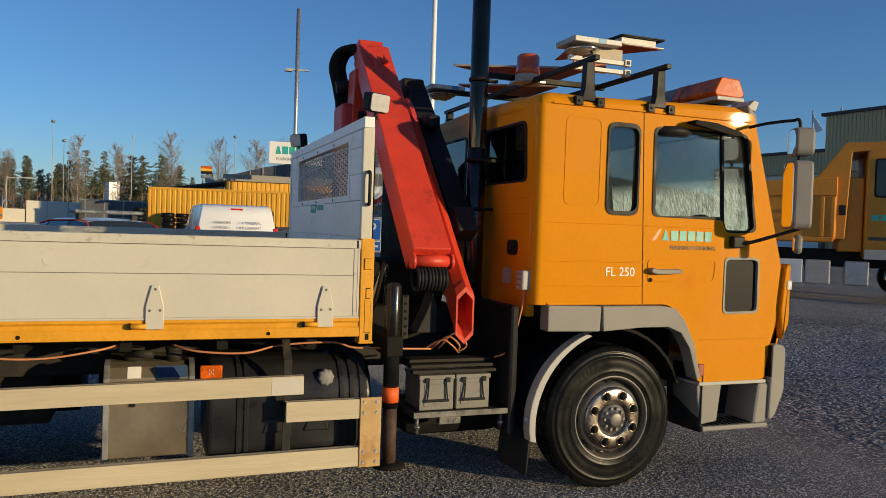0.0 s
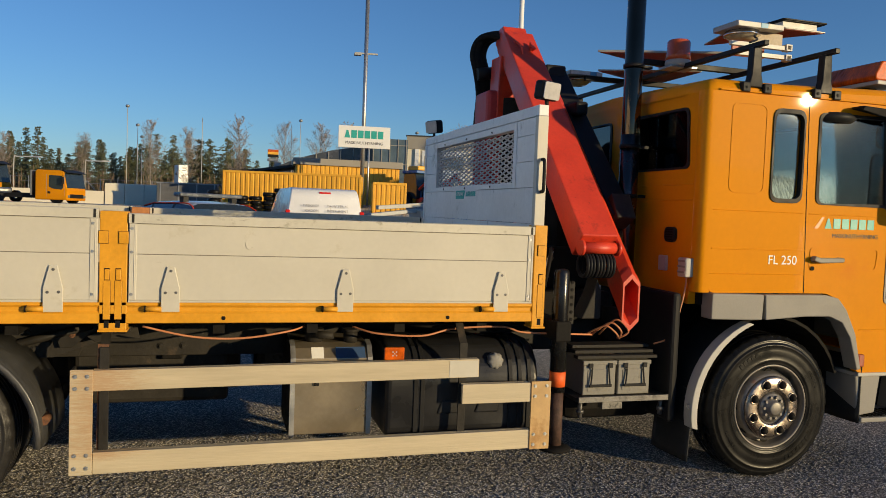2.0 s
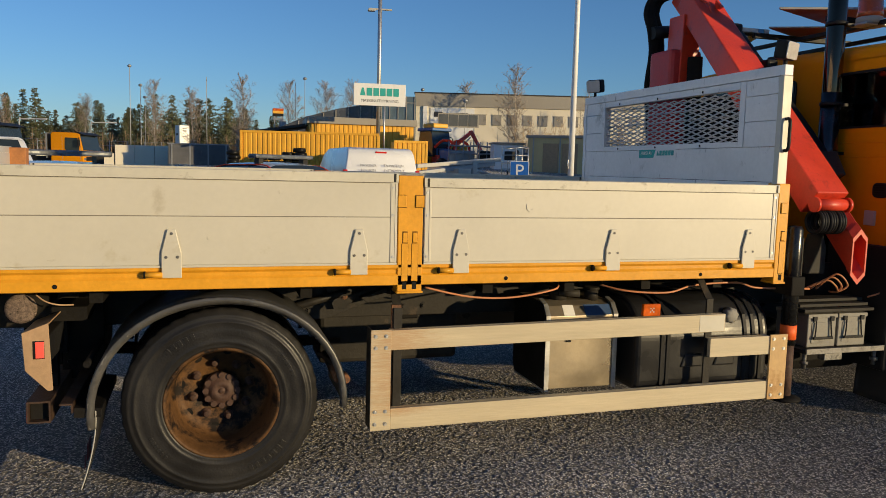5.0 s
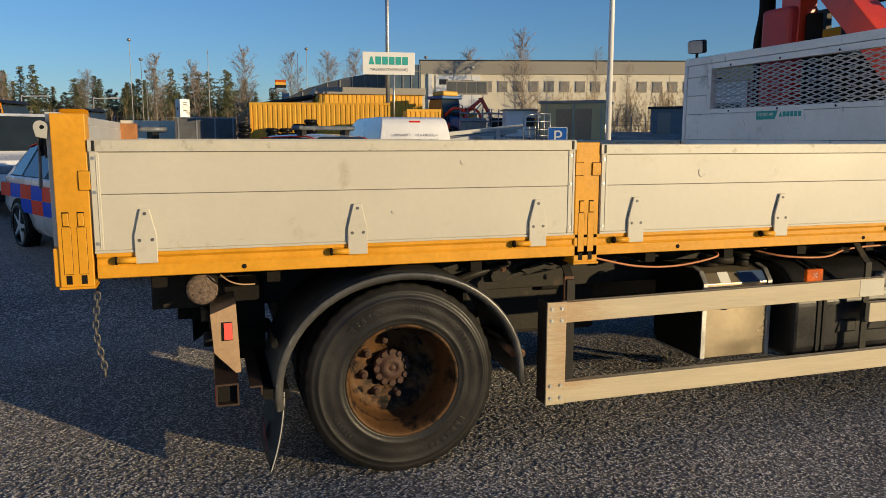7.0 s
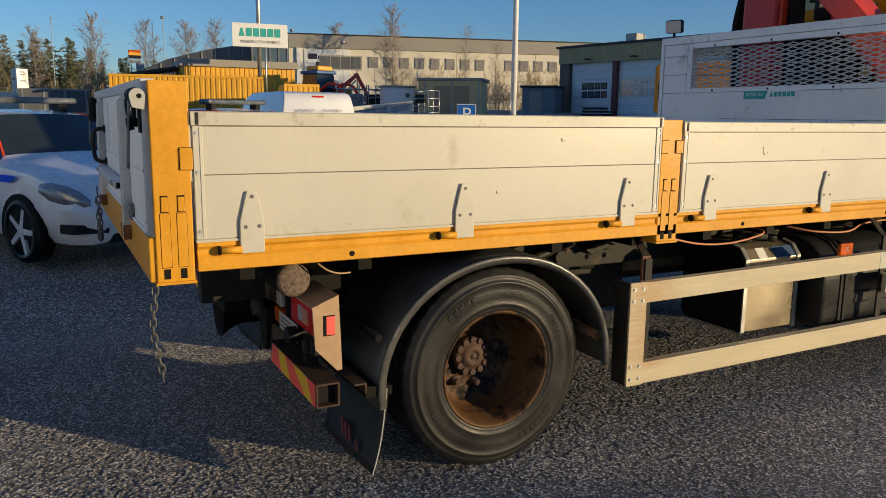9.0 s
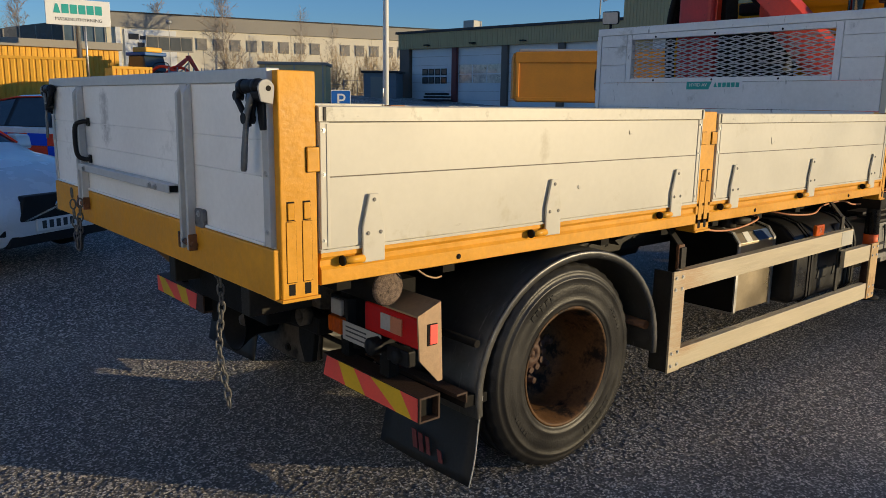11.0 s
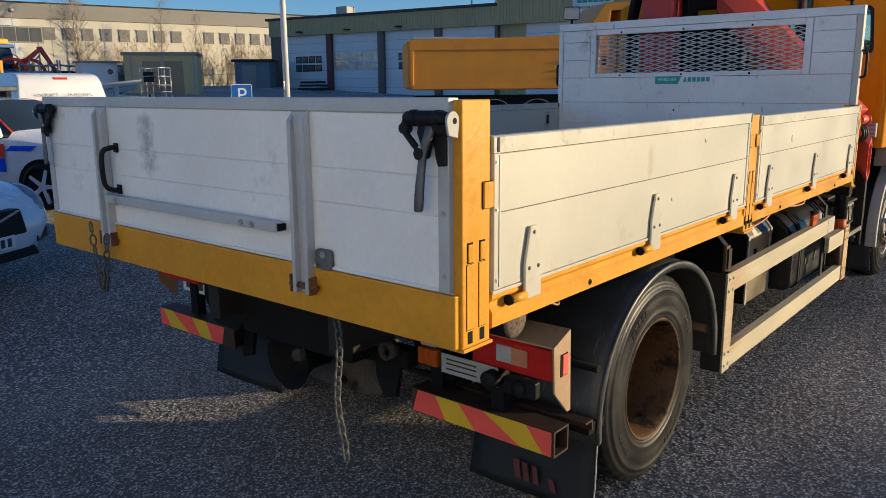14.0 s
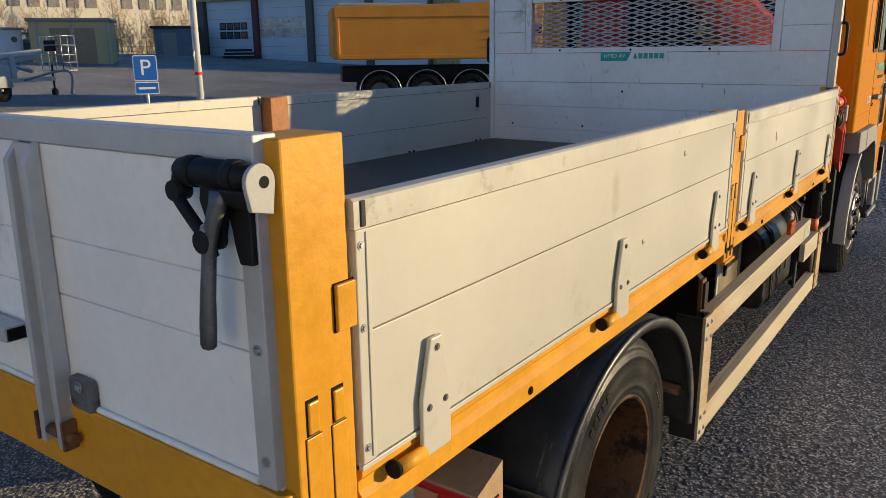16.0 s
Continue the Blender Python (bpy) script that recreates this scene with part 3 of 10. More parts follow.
def near_post(x0, x1, z0, z1, slots):
    """A yellow stake post with two latch slots."""
    p = part("stake_post", box(nbm(), x0, x1, 0.004, 0.105, z0, z1, 0.004), YELLOW, truck, "yellow painted stake post with chipped edges")
    for sx in slots:
        part("latch_lever", box(nbm(), sx - 0.0165, sx + 0.0165, 0.0012, 0.006, z0 + 0.054, z0 + 0.244, 0.0015), YELLOW, p)
        part("latch_slot", box(nbm(), sx - 0.018, sx + 0.018, 0.0030, 0.008, z0 + 0.052, z0 + 0.245, 0.001), DARK, p)
        part("latch_clip", box(nbm(), sx - 0.0115, sx + 0.0115, -0.001, 0.005, z0 + 0.250, z0 + 0.302, 0.003), YELLOW, p)
        part("clip_gap", box(nbm(), sx - 0.0135, sx + 0.0125, 0.0027, 0.005, z0 + 0.247, z0 + 0.307), DARK, p)
        part("slot_hole", box(nbm(), sx - 0.011, sx + 0.011, 0.0030, 0.010, z0 + 0.012, z0 + 0.048), DARK, p)
    part("foot_flange", box(nbm(), x0 - 0.004, x1 + 0.004, -0.004, 0.108, z0 - 0.008, z0 + 0.002, 0.001), YELLOW, p)
    return p


def catch(x0, x1, z0, z1):
    part("side_catch", box(nbm(), x0, x1, -0.004, 0.0045, z0, z1, 0.002), YELLOW, truck, "yellow side catch")
    part("catch_gap", box(nbm(), x0 - 0.002, x1 + 0.001, 0.0022, 0.0055, z0 - 0.002, z1 + 0.002), DARK, truck)


board_side(0.153, 2.304, 1.626, 1.165, 0.0, -1, (0.350, 1.234, 2.109))
board_side(2.444, 4.598, 1.606, 1.165, 0.0, -1, (2.642, 3.521, 4.406))
for dx, dz, k in ((3.02, 1.455, 1.0), (1.73, 1.52, 0.45), (1.40, 1.30, 0.4)):
    bm = nbm()
    arc_ = [(dx + 0.020 * k * math.cos(radians(a)), dz + 0.026 * k * math.sin(radians(a)) + 0.010 * k) for a in range(150, 331, 20)]
    prism(bm, arc_ + [(x + 0.006 * k, z + 0.010 * k) for x, z in reversed(arc_[1:-1])], "y", -0.0032, 0.001, 0.001)
    part("dent_rim", bm, CREAM, truck, "raised rim of a small dent")
near_post(0.018, 0.146, 1.030, 1.728, (0.052, 0.108))
near_post(2.310, 2.438, 1.026, 1.614, (2.346, 2.398))
near_post(4.606, 4.682, 1.028, 1.614, (4.650,))
catch(0.110, 0.153, 1.425, 1.500)
for cx in (2.306, 2.398):
    catch(cx, cx + 0.044, 1.455, 1.515)
catch(4.625, 4.665, 1.44, 1.50)
BW = 2.53  # bed width
board_side(0.162, 2.205, 1.622, 1.10, BW, 1, (), False)
board_side(2.345, 4.598, 1.614, 1.10, BW, 1, (), False)
for x0, x1, z1 in ((0.018, 0.146, 1.728), (2.211, 2.339, 1.614)):
    fp = part("stake_post", box(nbm(), x0, x1, BW - 0.105, BW - 0.004, 1.03, z1, 0.004), RUSTPOST, truck, "rust-stained inner face of a stake post")
for kx in (4.36,):
    kp = part("lash_plate", box(nbm(), kx, kx + 0.075, BW - 0.036, BW - 0.028, 1.40, 1.54, 0.004), STEEL, truck, "dark recessed latch plate")
    part("lash_recess", box(nbm(), kx + 0.02, kx + 0.055, BW - 0.039, BW - 0.034, 1.43, 1.51, 0.004), DARK, kp)
for kx in (3.52, 3.57, 4.38, 4.44):
    part("hinge_slot", box(nbm(), kx, kx + 0.02, BW - 0.032, BW - 0.026, 1.13, 1.18, 0.002), DARK, truck)

# lower side rails of the bed, with a pressed groove
for ya, s in ((0.004, 1), (BW - 0.004, -1)):
    bm = nbm()
    prism(bm, [(ya + s * 0.008, 1.058), (ya + s * 0.05, 1.058), (ya + s * 0.05, 1.164), (ya, 1.164), (ya, 1.150), (ya + s * 0.010, 1.138), (ya + s * 0.010, 1.120), (ya, 1.108), (ya, 1.062)], "x", 0.158, 4.604)
    part("bed_rail", bm, YELLOW, truck, "yellow bed rail with brushed thick paint")
bolt_row(truck, "rail_bolt", [(0.74, 0.004, 1.085), (2.9, 0.004, 1.085), (4.1, 0.004, 1.085)], 0.007, 0.005, DARK)

part("bed_floor", box(nbm(), 0.04, 4.60, 0.052, BW - 0.052, 1.06, 1.172), BEDPLY, truck, "dark worn plywood bed floor")
for k in range(9):
    part("cross_member", box(nbm(), 0.35 + 0.5 * k, 0.41 + 0.5 * k, 0.22, BW - 0.22, 0.97, 1.058), DARK, truck)

# tailgate
tg = part("tailgate", box(nbm(), -0.020, 0.008, 0.036, BW - 0.036, 1.03, 1.70), GREYWHITE, truck, "white aluminium tailgate with yellow sill, scuffed")
tg.location.x = 0.030
part("inner_sheet", box(nbm(), 0.008, 0.013, 0.06, BW - 0.06, 1.10, 1.69), ALU, tg, "grey inner sheet of the tailgate")
for za, zb in ((1.195, 1.4085), (1.4115, 1.5185), (1.5215, 1.69)):
    part("plank", box(nbm(), -0.025, -0.012, 0.074, BW - 0.074, za, zb, 0.0012), GATEWHITE, tg)
part("cap_rail", box(nbm(), -0.032, 0.012, 0.034, BW - 0.034, 1.692, 1.734, 0.003), ALU, tg, "grey aluminium cap rail")
part("gate_bead", tube(nbm(), [(-0.030, 0.074, 1.199), (-0.030, BW - 0.074, 1.199)], 0.006, 8), GATEWHITE, tg, "white bead along the gate foot")
part("tail_sill", box(nbm(), -0.034, 0.006, 0.014, BW - 0.014, 1.032, 1.19, 0.004), YELLOW, tg, "yellow sill along the tailgate")
for yy in (0.034, BW - 0.074):
    part("end_trim", box(nbm(), -0.032, -0.010, yy, yy + 0.040, 1.195, 1.69, 0.002), ALU, tg)
    bolt_row(tg, "rivet", [(-0.032, yy + 0.019, z) for z in (1.24, 1.42, 1.62)], 0.006, 0.005, STEEL, (-1, 0, 0))
for yy in (0.605, 1.905):
    bm = nbm()
    for a, b2 in ((0, 0.018), (0.062, 0.080)):
        prism(bm, [(-0.026, 1.70), (-0.056, 1.66), (-0.062, 1.10), (-0.026, 1.10)], "y", yy + a, yy + b2, 0.003)
    box(bm, -0.040, -0.024, yy + 0.01, yy + 0.07, 1.10, 1.69)
    part("stiffener", bm, ALU, tg, "grey aluminium channel stiffener")
    bm = nbm()
    cyl(bm, (-0.05, yy - 0.03, 1.125), (-0.05, yy + 0.10, 1.125), 0.011)
    box(bm, -0.065, -0.034, yy - 0.012, yy - 0.004, 1.10, 1.16, 0.002)
    box(bm, -0.065, -0.034, yy + 0.084, yy + 0.092, 1.10, 1.16, 0.002)
    part("hinge_pin", bm, RUST, tg, "rusty tailgate hinge pin")
bm = nbm()
prism(bm, rrect(0.075, 0.066, 0.012, 3, 0.551, 1.224), "x", -0.042, -0.026, 0.002)
part("hook_plate", bm, LEVER, tg, "small dark zinc keeper plate")
bolt_row(tg, "keeper_bolt", [(-0.042, 0.551, 1.24)], 0.008, 0.006, STEEL, (-1, 0, 0))


def tail_latch(s, ye):
    """Over-centre latch at a tailgate corner; s is the way from the post to the middle."""
    def yb(a, b2):
        return min(ye + s * a, ye + s * b2), max(ye + s * a, ye + s * b2)

    bm = nbm()
    lathe(bm, [(0.0, -0.012), (0.014, -0.012), (0.017, -0.006), (0.018, 0.0), (0.0205, 0.004), (0.0205, 0.110), (0.018, 0.116), (0.018, 0.134), (0.013, 0.142), (0.0, 0.142)], (-0.050, 0, 1.680), "y", 22, False)
    me = finish(bm, "latch")
    me.transform(Matrix.Translation((0, ye, 0)) @ Matrix.Diagonal((1, s, 1, 1)))
    if s < 0:
        me.flip_normals()
    lt = part("latch", me, BLACK, tg, "black greasy over-centre latch")
    bm = nbm()
    prism(bm, [(ye + s * u, v) for u, v in ((0.006, 1.672), (0.006, 1.552), (0.034, 1.550), (0.042, 1.575), (0.046, 1.600), (0.054, 1.630), (0.066, 1.672))], "x", -0.042, -0.026, 0.003)
    part("latch_plate", bm, BLACK, lt)
    bm = nbm()
    prism(bm, [(-0.072, 1.664), (-0.030, 1.668), (-0.026, 1.640), (-0.045, 1.632), (-0.066, 1.644)], "y", *yb(-0.020, 0.034), 0.004)
    part("latch_block", bm, BLACK, lt)
    bm = nbm()
    path = [(0.040, 1.660, 0.0125), (0.043, 1.640, 0.0135), (0.056, 1.610, 0.0115), (0.064, 1.580, 0.0105), (0.067, 1.55, 0.0105), (0.072, 1.505, 0.0115), (0.075, 1.46, 0.013), (0.076, 1.432, 0.012), (0.076, 1.426, 0.007)]
    rows = []
    for u, v, hw in path:
        x = -0.066 - 0.05 * (1.66 - v)
        rows.append([bm.verts.new((x + dx, ye + s * (u + 1.35 * du), v)) for dx, du in ((0.004, -hw), (-0.004, -hw * 0.7), (-0.004, hw * 0.7), (0.004, hw))])
    for a, b2 in zip(rows, rows[1:]):
        for k in range(4):
            bm.faces.new((a[k], a[(k + 1) % 4], b2[(k + 1) % 4], b2[k])).smooth = True
    bm.faces.new(rows[0]), bm.faces.new(rows[-1])
    bmesh.ops.recalc_face_normals(bm, faces=bm.faces[:])
    part("lever", bm, LEVER, lt, "worn grey latch lever")
    bm = nbm()
    tube(bm, [(-0.054, ye + s * 0.134, 1.682), (-0.060, ye + s * 0.137, 1.655), (-0.064, ye + s * 0.128, 1.640), (-0.064, ye + s * 0.104, 1.615), (-0.063, ye + s * 0.080, 1.590), (-0.058, ye + s * 0.070, 1.560)], 0.0095, 8)
    cyl(bm, (-0.072, ye + s * 0.133, 1.652), (-0.046, ye + s * 0.133, 1.652), 0.015, seg=14)
    cyl(bm, (-0.076, ye + s * 0.074, 1.585), (-0.040, ye + s * 0.074, 1.585), 0.017, seg=14)
    part("link", bm, BLACK, lt, "greasy black link")
    bm = nbm()
    prism(bm, [(ye + s * u, v) for u, v in ((0.030, 1.668), (0.090, 1.668), (0.096, 1.640), (0.080, 1.600), (0.062, 1.570), (0.050, 1.590), (0.040, 1.630))], "x", -0.056, -0.044, 0.004)
    part("toggle_plate", bm, BLACK, lt)
    for u in (0.020, 0.108):
        bm = nbm()
        lathe(bm, [(0.0200, -0.012), (0.0228, -0.009), (0.0228, 0.009), (0.0200, 0.012)], (-0.050, ye + s * u, 1.680), "y", 22)
        part("latch_collar", bm, BLACK, lt)
    bm = nbm()
    prism(bm, [(-0.064, 1.636), (-0.026, 1.628)] + [(-0.046 + 0.026 * math.cos(radians(a)), 1.674 + 0.026 * math.sin(radians(a))) for a in range(-10, 191, 20)], "y", *yb(-0.026, -0.018), 0.0015)
    lug = part("lug", bm, LTGREY, lt, "pale cast end lug")
    bm = nbm()
    cyl(bm, (-0.040, ye - s * 0.0245, 1.674), (-0.040, ye - s * 0.0268, 1.674), 0.0085, seg=12)
    part("lug_hole", bm, DARK, lt)
    bolt_row(tg, "latch_bolt", [(-0.068, ye + s * 0.070, 1.602)], 0.006, 0.006, STEEL, (-1, 0, 0))


tail_latch(1, 0.032)
tail_latch(-1, BW - 0.032)
bm = nbm()
tube(bm, [(-0.026, 1.845, 1.525), (-0.060, 1.845, 1.525), (-0.085, 1.862, 1.50), (-0.085, 1.862, 1.38), (-0.060, 1.845, 1.350), (-0.026, 1.845, 1.350)], 0.011, 8)
box(bm, -0.036, -0.026, 1.83, 1.86, 1.505, 1.545, 0.003)
box(bm, -0.036, -0.026, 1.83, 1.86, 1.330, 1.370, 0.003)
part("grab_handle", bm, BLACK, tg, "black plastic grab handle")
part("folding_step", box(nbm(), -0.075, -0.034, 0.74, 1.90, 1.295, 1.328, 0.003), ALU, tg, "folded aluminium step bar")
bm = nbm()
box(bm, -0.071, -0.038, 0.733, 0.741, 1.300, 1.323)
part("step_end", bm, DARK, tg)
bolt_row(tg, "step_bolt", [(-0.076, 1.80, 1.311), (-0.076, 0.93, 1.311), (-0.076, 0.87, 1.309)], 0.008, 0.010, STEEL, (-1, 0, 0))


def chain(pts, parent, label):
    """Links of round steel, each turned a quarter against the last."""
    bm = nbm()
    tube(bm, [(0, -0.011, -0.013), (0, -0.011, 0.013), (0, 0, 0.024), (0, 0.011, 0.013), (0, 0.011, -0.013), (0, 0, -0.024)], 0.0042, 6, True)
    me = finish(bm, "chain_link")
    me.materials.append(LEVER)
    for k in range(len(pts) - 1):
        a, b2 = Vector(pts[k]), Vector(pts[k + 1])
        ob = part("chain_link", me, None, parent)
        d = (b2 - a).normalized()
        ob.matrix_basis = Matrix.Translation((a + b2) / 2) @ d.to_track_quat("Z", "Y").to_matrix().to_4x4() @ pose(0, 0, 0, 0, 0, 90 * (k % 2))


n = 16
chain([(0.06 + 0.012 * math.sin(k * 0.5) + 0.001 * k, 0.585, 1.03 - 0.0345 * k) for k in range(n + 1)], truck, "hanging chain")
n = 20
chain([(-0.075, 2.05 - 0.14 * (k / n), 1.20 - 0.28 * math.sin(math.pi * (k / n) ** 0.9) - 0.05 * (k / n)) for k in range(n + 1)], tg, "chain")

# headboard
HX0, HX1 = 4.612, 4.664
SIGNPALE = mat("sticker_white", (0.80, 0.80, 0.79), 0.4, 0.0, 0.04)
hb = part("headboard", box(nbm(), HX0 + 0.012, HX1 - 0.012, 0.04, 2.50, 1.06, 1.60), GREYWHITE, truck, "scuffed white headboard with a mesh window")
for za, zb in ((1.10, 1.2685), (1.2715, 1.4385), (1.4415, 1.6185), (1.6215, 1.83)):
    part("plank", box(nbm(), HX0, HX1, 0.075, 2.47, za, zb, 0.0015), GREYWHITE, hb)
for ya, yb in ((0.075, 0.36), (2.20, 2.47)):
    for za, zb in ((1.8335, 1.985), (1.988, 2.14), (2.143, 2.24)):
        part("plank", box(nbm(), HX0, HX1, ya, yb, za, zb, 0.0015), GREYWHITE, hb)
part("top_rail", box(nbm(), HX0 - 0.004, HX1 + 0.004, 0.03, 2.515, 2.243, 2.305, 0.004), GREYWHITE, hb)
for ya in (0.03, 2.475):
    part("side_frame", box(nbm(), HX0 - 0.006, HX1 + 0.006, ya, ya + 0.042, 1.06, 2.242, 0.003), CREAM if ya < 1 else GREYWHITE, hb)
for ya, yb, za, zb in ((0.365, 0.415, 1.833, 2.24), (2.145, 2.195, 1.833, 2.24), (0.418, 2.142, 1.833, 1.868), (0.418, 2.142, 2.195, 2.24)):
    part("window_frame", box(nbm(), HX0 - 0.002, HX1 + 0.002, ya, yb, za, zb, 0.002), GREYWHITE, hb)
bolt_row(hb, "bolt", [(HX0 - 0.006, y, z) for y in (0.8, 1.35, 1.9) for z in (1.85, 2.21)] + [(HX0, y, 1.30) for y in (0.3, 1.1, 1.7, 2.3)] + [(HX0, 1.4, 1.56)], 0.0055, 0.005, DARK, (-1, 0, 0))


MESHSTEEL = mat("dull_mesh_steel", (0.46, 0.46, 0.46), 0.5, 0.2, 0.15, 8)


def expanded_mesh():
    """Expanded metal: long diamonds of flat strand."""
    bm = nbm()
    w, h, t = 0.118, 0.0330, 0.0040
    ny, nz = int(1.724 / w), int(0.327 / h)
    xm = (HX0 + HX1) / 2
    for j in range(nz * 2 + 1):
        for i in range(ny + 1):
            for s in (1, -1):
                y0, z0 = 0.418 + i * w + (w / 2 if j % 2 else 0) - w / 2 * (1 - s) / 2 * 0, 1.868 + j * h / 2
                y1, z1 = y0 + w / 2 * s, z0 + h / 2
                if y0 > 2.142 or y1 > 2.145 or y1 < 0.41 or y0 < 0.41 or z1 > 2.197:
                    continue
                d = Vector((0, y1 - y0, z1 - z0)).normalized()
                nrm = Vector((0, -d.z, d.y)) * t
                a, b2 = Vector((xm - 0.004, y0, z0)), Vector((xm + 0.004, y1, z1))
                q = [a - nrm, b2 - nrm, b2 + nrm, a + nrm]
                off = Vector((0.003, 0, 0))
                lo, hi = [bm.verts.new(v - off) for v in q], [bm.verts.new(v + off) for v in q]
                bm.faces.new(lo[::-1]), bm.faces.new(hi)
                for k in range(4):
                    bm.faces.new((lo[k], lo[(k + 1) % 4], hi[(k + 1) % 4], hi[k]))
    return bm


for k in range(5):
    part("screen_rod", cyl(nbm(), (HX0 + 0.016, 0.418, 1.905 + 0.064 * k), (HX0 + 0.016, 2.142, 1.905 + 0.064 * k), 0.0035, seg=6), MESHSTEEL, hb)
tagged(part("mesh_screen", expanded_mesh(), MESHSTEEL, hb, "galvanised expanded metal screen"), kind="stuff")
bm = nbm()
prism(bm, [(1.575, 1.772), (1.575, 1.842), (1.345, 1.842), (1.375, 1.772)], "x", HX0 - 0.0018, HX0 + 0.001)
part("sticker", bm, TEAL, hb, "teal hire sticker")
bm = nbm()
prism(bm, [(1.370, 1.772), (1.340, 1.842), (1.085, 1.842), (1.085, 1.772)], "x", HX0 - 0.0014, HX0 + 0.001)
part("sticker_white", bm, SIGNPALE, hb, "white sticker with teal shapes")
lettering("sticker_text", "HYRD AV", 0.038, at(HX0 - 0.0024, 1.470, 1.807, BACK), TEXTWHITE, hb)
brand_bars(hb, HX0 - 0.0022, 1.22, 1.807, 0.22, 0.036, TEAL, BACK)
for hy, zz in ((0.045, 1.90), (2.50, 1.86)):
    bm = nbm()
    s = -1 if hy < 1 else 1
    tube(bm, [(4.64, hy, zz + 0.09), (4.64, hy + s * 0.045, zz + 0.085), (4.64, hy + s * 0.05, zz), (4.64, hy + s * 0.045, zz - 0.085), (4.64, hy, zz - 0.09)], 0.010, 8)
    part("grab_handle", bm, BLACK, hb, "black grab handle")


def work_lamp(x, y, z, yaw):
    m = Matrix.Translation((x, y, z + 0.012)) @ pose(0, 0, 0, 8, 0, yaw) @ Matrix.Diagonal((1.2, 1.2, 1.25, 1))
    bm = nbm()
    prism(bm, [(-0.06, -0.045), (0.06, -0.045), (0.06, 0.045), (-0.06, 0.045)], "y", -0.03, 0.035, 0.014)
    body = finish(bm, "work_lamp")
    body.transform(m)
    lamp = part("work_lamp", body, BLACK, truck, "black rectangular work lamp with clear lens")
    bm = nbm()
    prism(bm, rrect(0.112, 0.08, 0.012), "y", -0.036, -0.030, 0.002)
    lens = finish(bm, "lamp_lens")
    lens.transform(m)
    part("lamp_lens", lens, WHITELENS, lamp, "pale ribbed glass lens")
    bm = nbm()
    cyl(bm, (x, y, z - 0.04), (x, y, z - 0.085), 0.012, seg=10)
    part("lamp_foot", bm, BLACK, lamp)


work_lamp(4.655, 2.42, 2.392, -62)
work_lamp(4.70, 0.14, 2.392, 24)

# boxes added on the far side of the frame to darken the underside
fb = part("far_stowage", box(nbm(), 2.15, 3.05, 1.80, 2.38, 0.30, 0.98, 0.02), BLACK, truck, "black box added on the far side to darken the underside")
part("stowage_lid", box(nbm(), 2.14, 3.06, 1.79, 2.39, 0.98, 1.01, 0.004), BLACK, fb)
part("far_tank", box(nbm(), 3.15, 4.55, 1.85, 2.42, 0.34, 0.95, 0.08), TANKBLACK, truck, "rounded black box added on the far side to darken the underside")
part("frame_box", box(nbm(), 2.05, 2.95, 0.95, 1.30, 0.42, 0.78, 0.03), CHASSIS, truck, "dark gearbox housing under the frame")
# chassis
for ya in (0.82, 1.63):
    bm = nbm()
    prism(bm, [(0.30, 0.74), (7.35, 0.74), (7.35, 0.97), (0.30, 0.97)], "y", ya, ya + 0.08, 0.006)
    part("frame_rail", bm, CHASSIS, truck, "dusty dark chassis rail")
for x0, z0, z1 in ((0.42, 0.66, 0.90), (2.55, 0.70, 0.94), (3.9, 0.72, 0.95), (5.2, 0.70, 0.95)):
    part("cross_beam", box(nbm(), x0, x0 + 0.12, 0.9, 1.63, z0, z1, 0.01), DARK, truck)
bolt_row(truck, "frame_bolt", [(x, 0.818, z) for x in (1.92, 2.02, 2.12, 2.55, 2.68, 2.95) for z in (0.80, 0.92)], 0.013, 0.014, CHASSIS)
bm = nbm()
prism(bm, [(1.70, 1.0), (2.44, 0.98), (2.46, 0.90), (2.30, 0.90), (2.02, 0.80), (1.82, 0.80)], "y", 0.50, 0.512, 0.002)
part("gusset", bm, CHASSIS, truck, "brown-grey gusset plate")
bolt_row(truck, "gusset_bolt", [(1.90, 0.50, 0.94), (2.0, 0.50, 0.88), (1.93, 0.50, 0.85), (2.06, 0.50, 0.94)], 0.012, 0.012, CHASSIS)
bm = nbm()
cyl(bm, (1.62, 0.46, 0.82), (2.22, 0.46, 0.98), 0.022, seg=12)
part("brace_tube", bm, CHASSIS, truck)
for cx in (1.45, 6.32):
    bm = nbm()
    cyl(bm, (cx, 0.30, 0.495), (cx, BW - 0.30, 0.495), 0.075, seg=18)
    lathe(bm, [(0.0, -0.17), (0.10, -0.17), (0.19, -0.08), (0.20, 0.05), (0.12, 0.16), (0.0, 0.17)], (cx, 1.265, 0.495), "y", 24, False) if cx < 2 else None
    part("axle", bm, DARK, truck, "dark axle")
for ya in (0.80, 1.72):
    bm = nbm()
    for k in range(5):
        prism(bm, [(0.75 + 0.09 * k, 0.60 + 0.012 * k), (1.45, 0.560 + 0.024 * k), (2.15 - 0.09 * k, 0.60 + 0.012 * k), (2.15 - 0.09 * k, 0.615 + 0.012 * k), (1.45, 0.576 + 0.024 * k), (0.75 + 0.09 * k, 0.615 + 0.012 * k)], "y", ya - 0.04, ya + 0.04)
    part("leaf_spring", bm, DARK, truck)
part("engine", box(nbm(), 5.95, 7.2, 0.78, 1.75, 0.45, 1.15, 0.06), DARK, truck, "dark engine block under the cab")
bm = nbm()
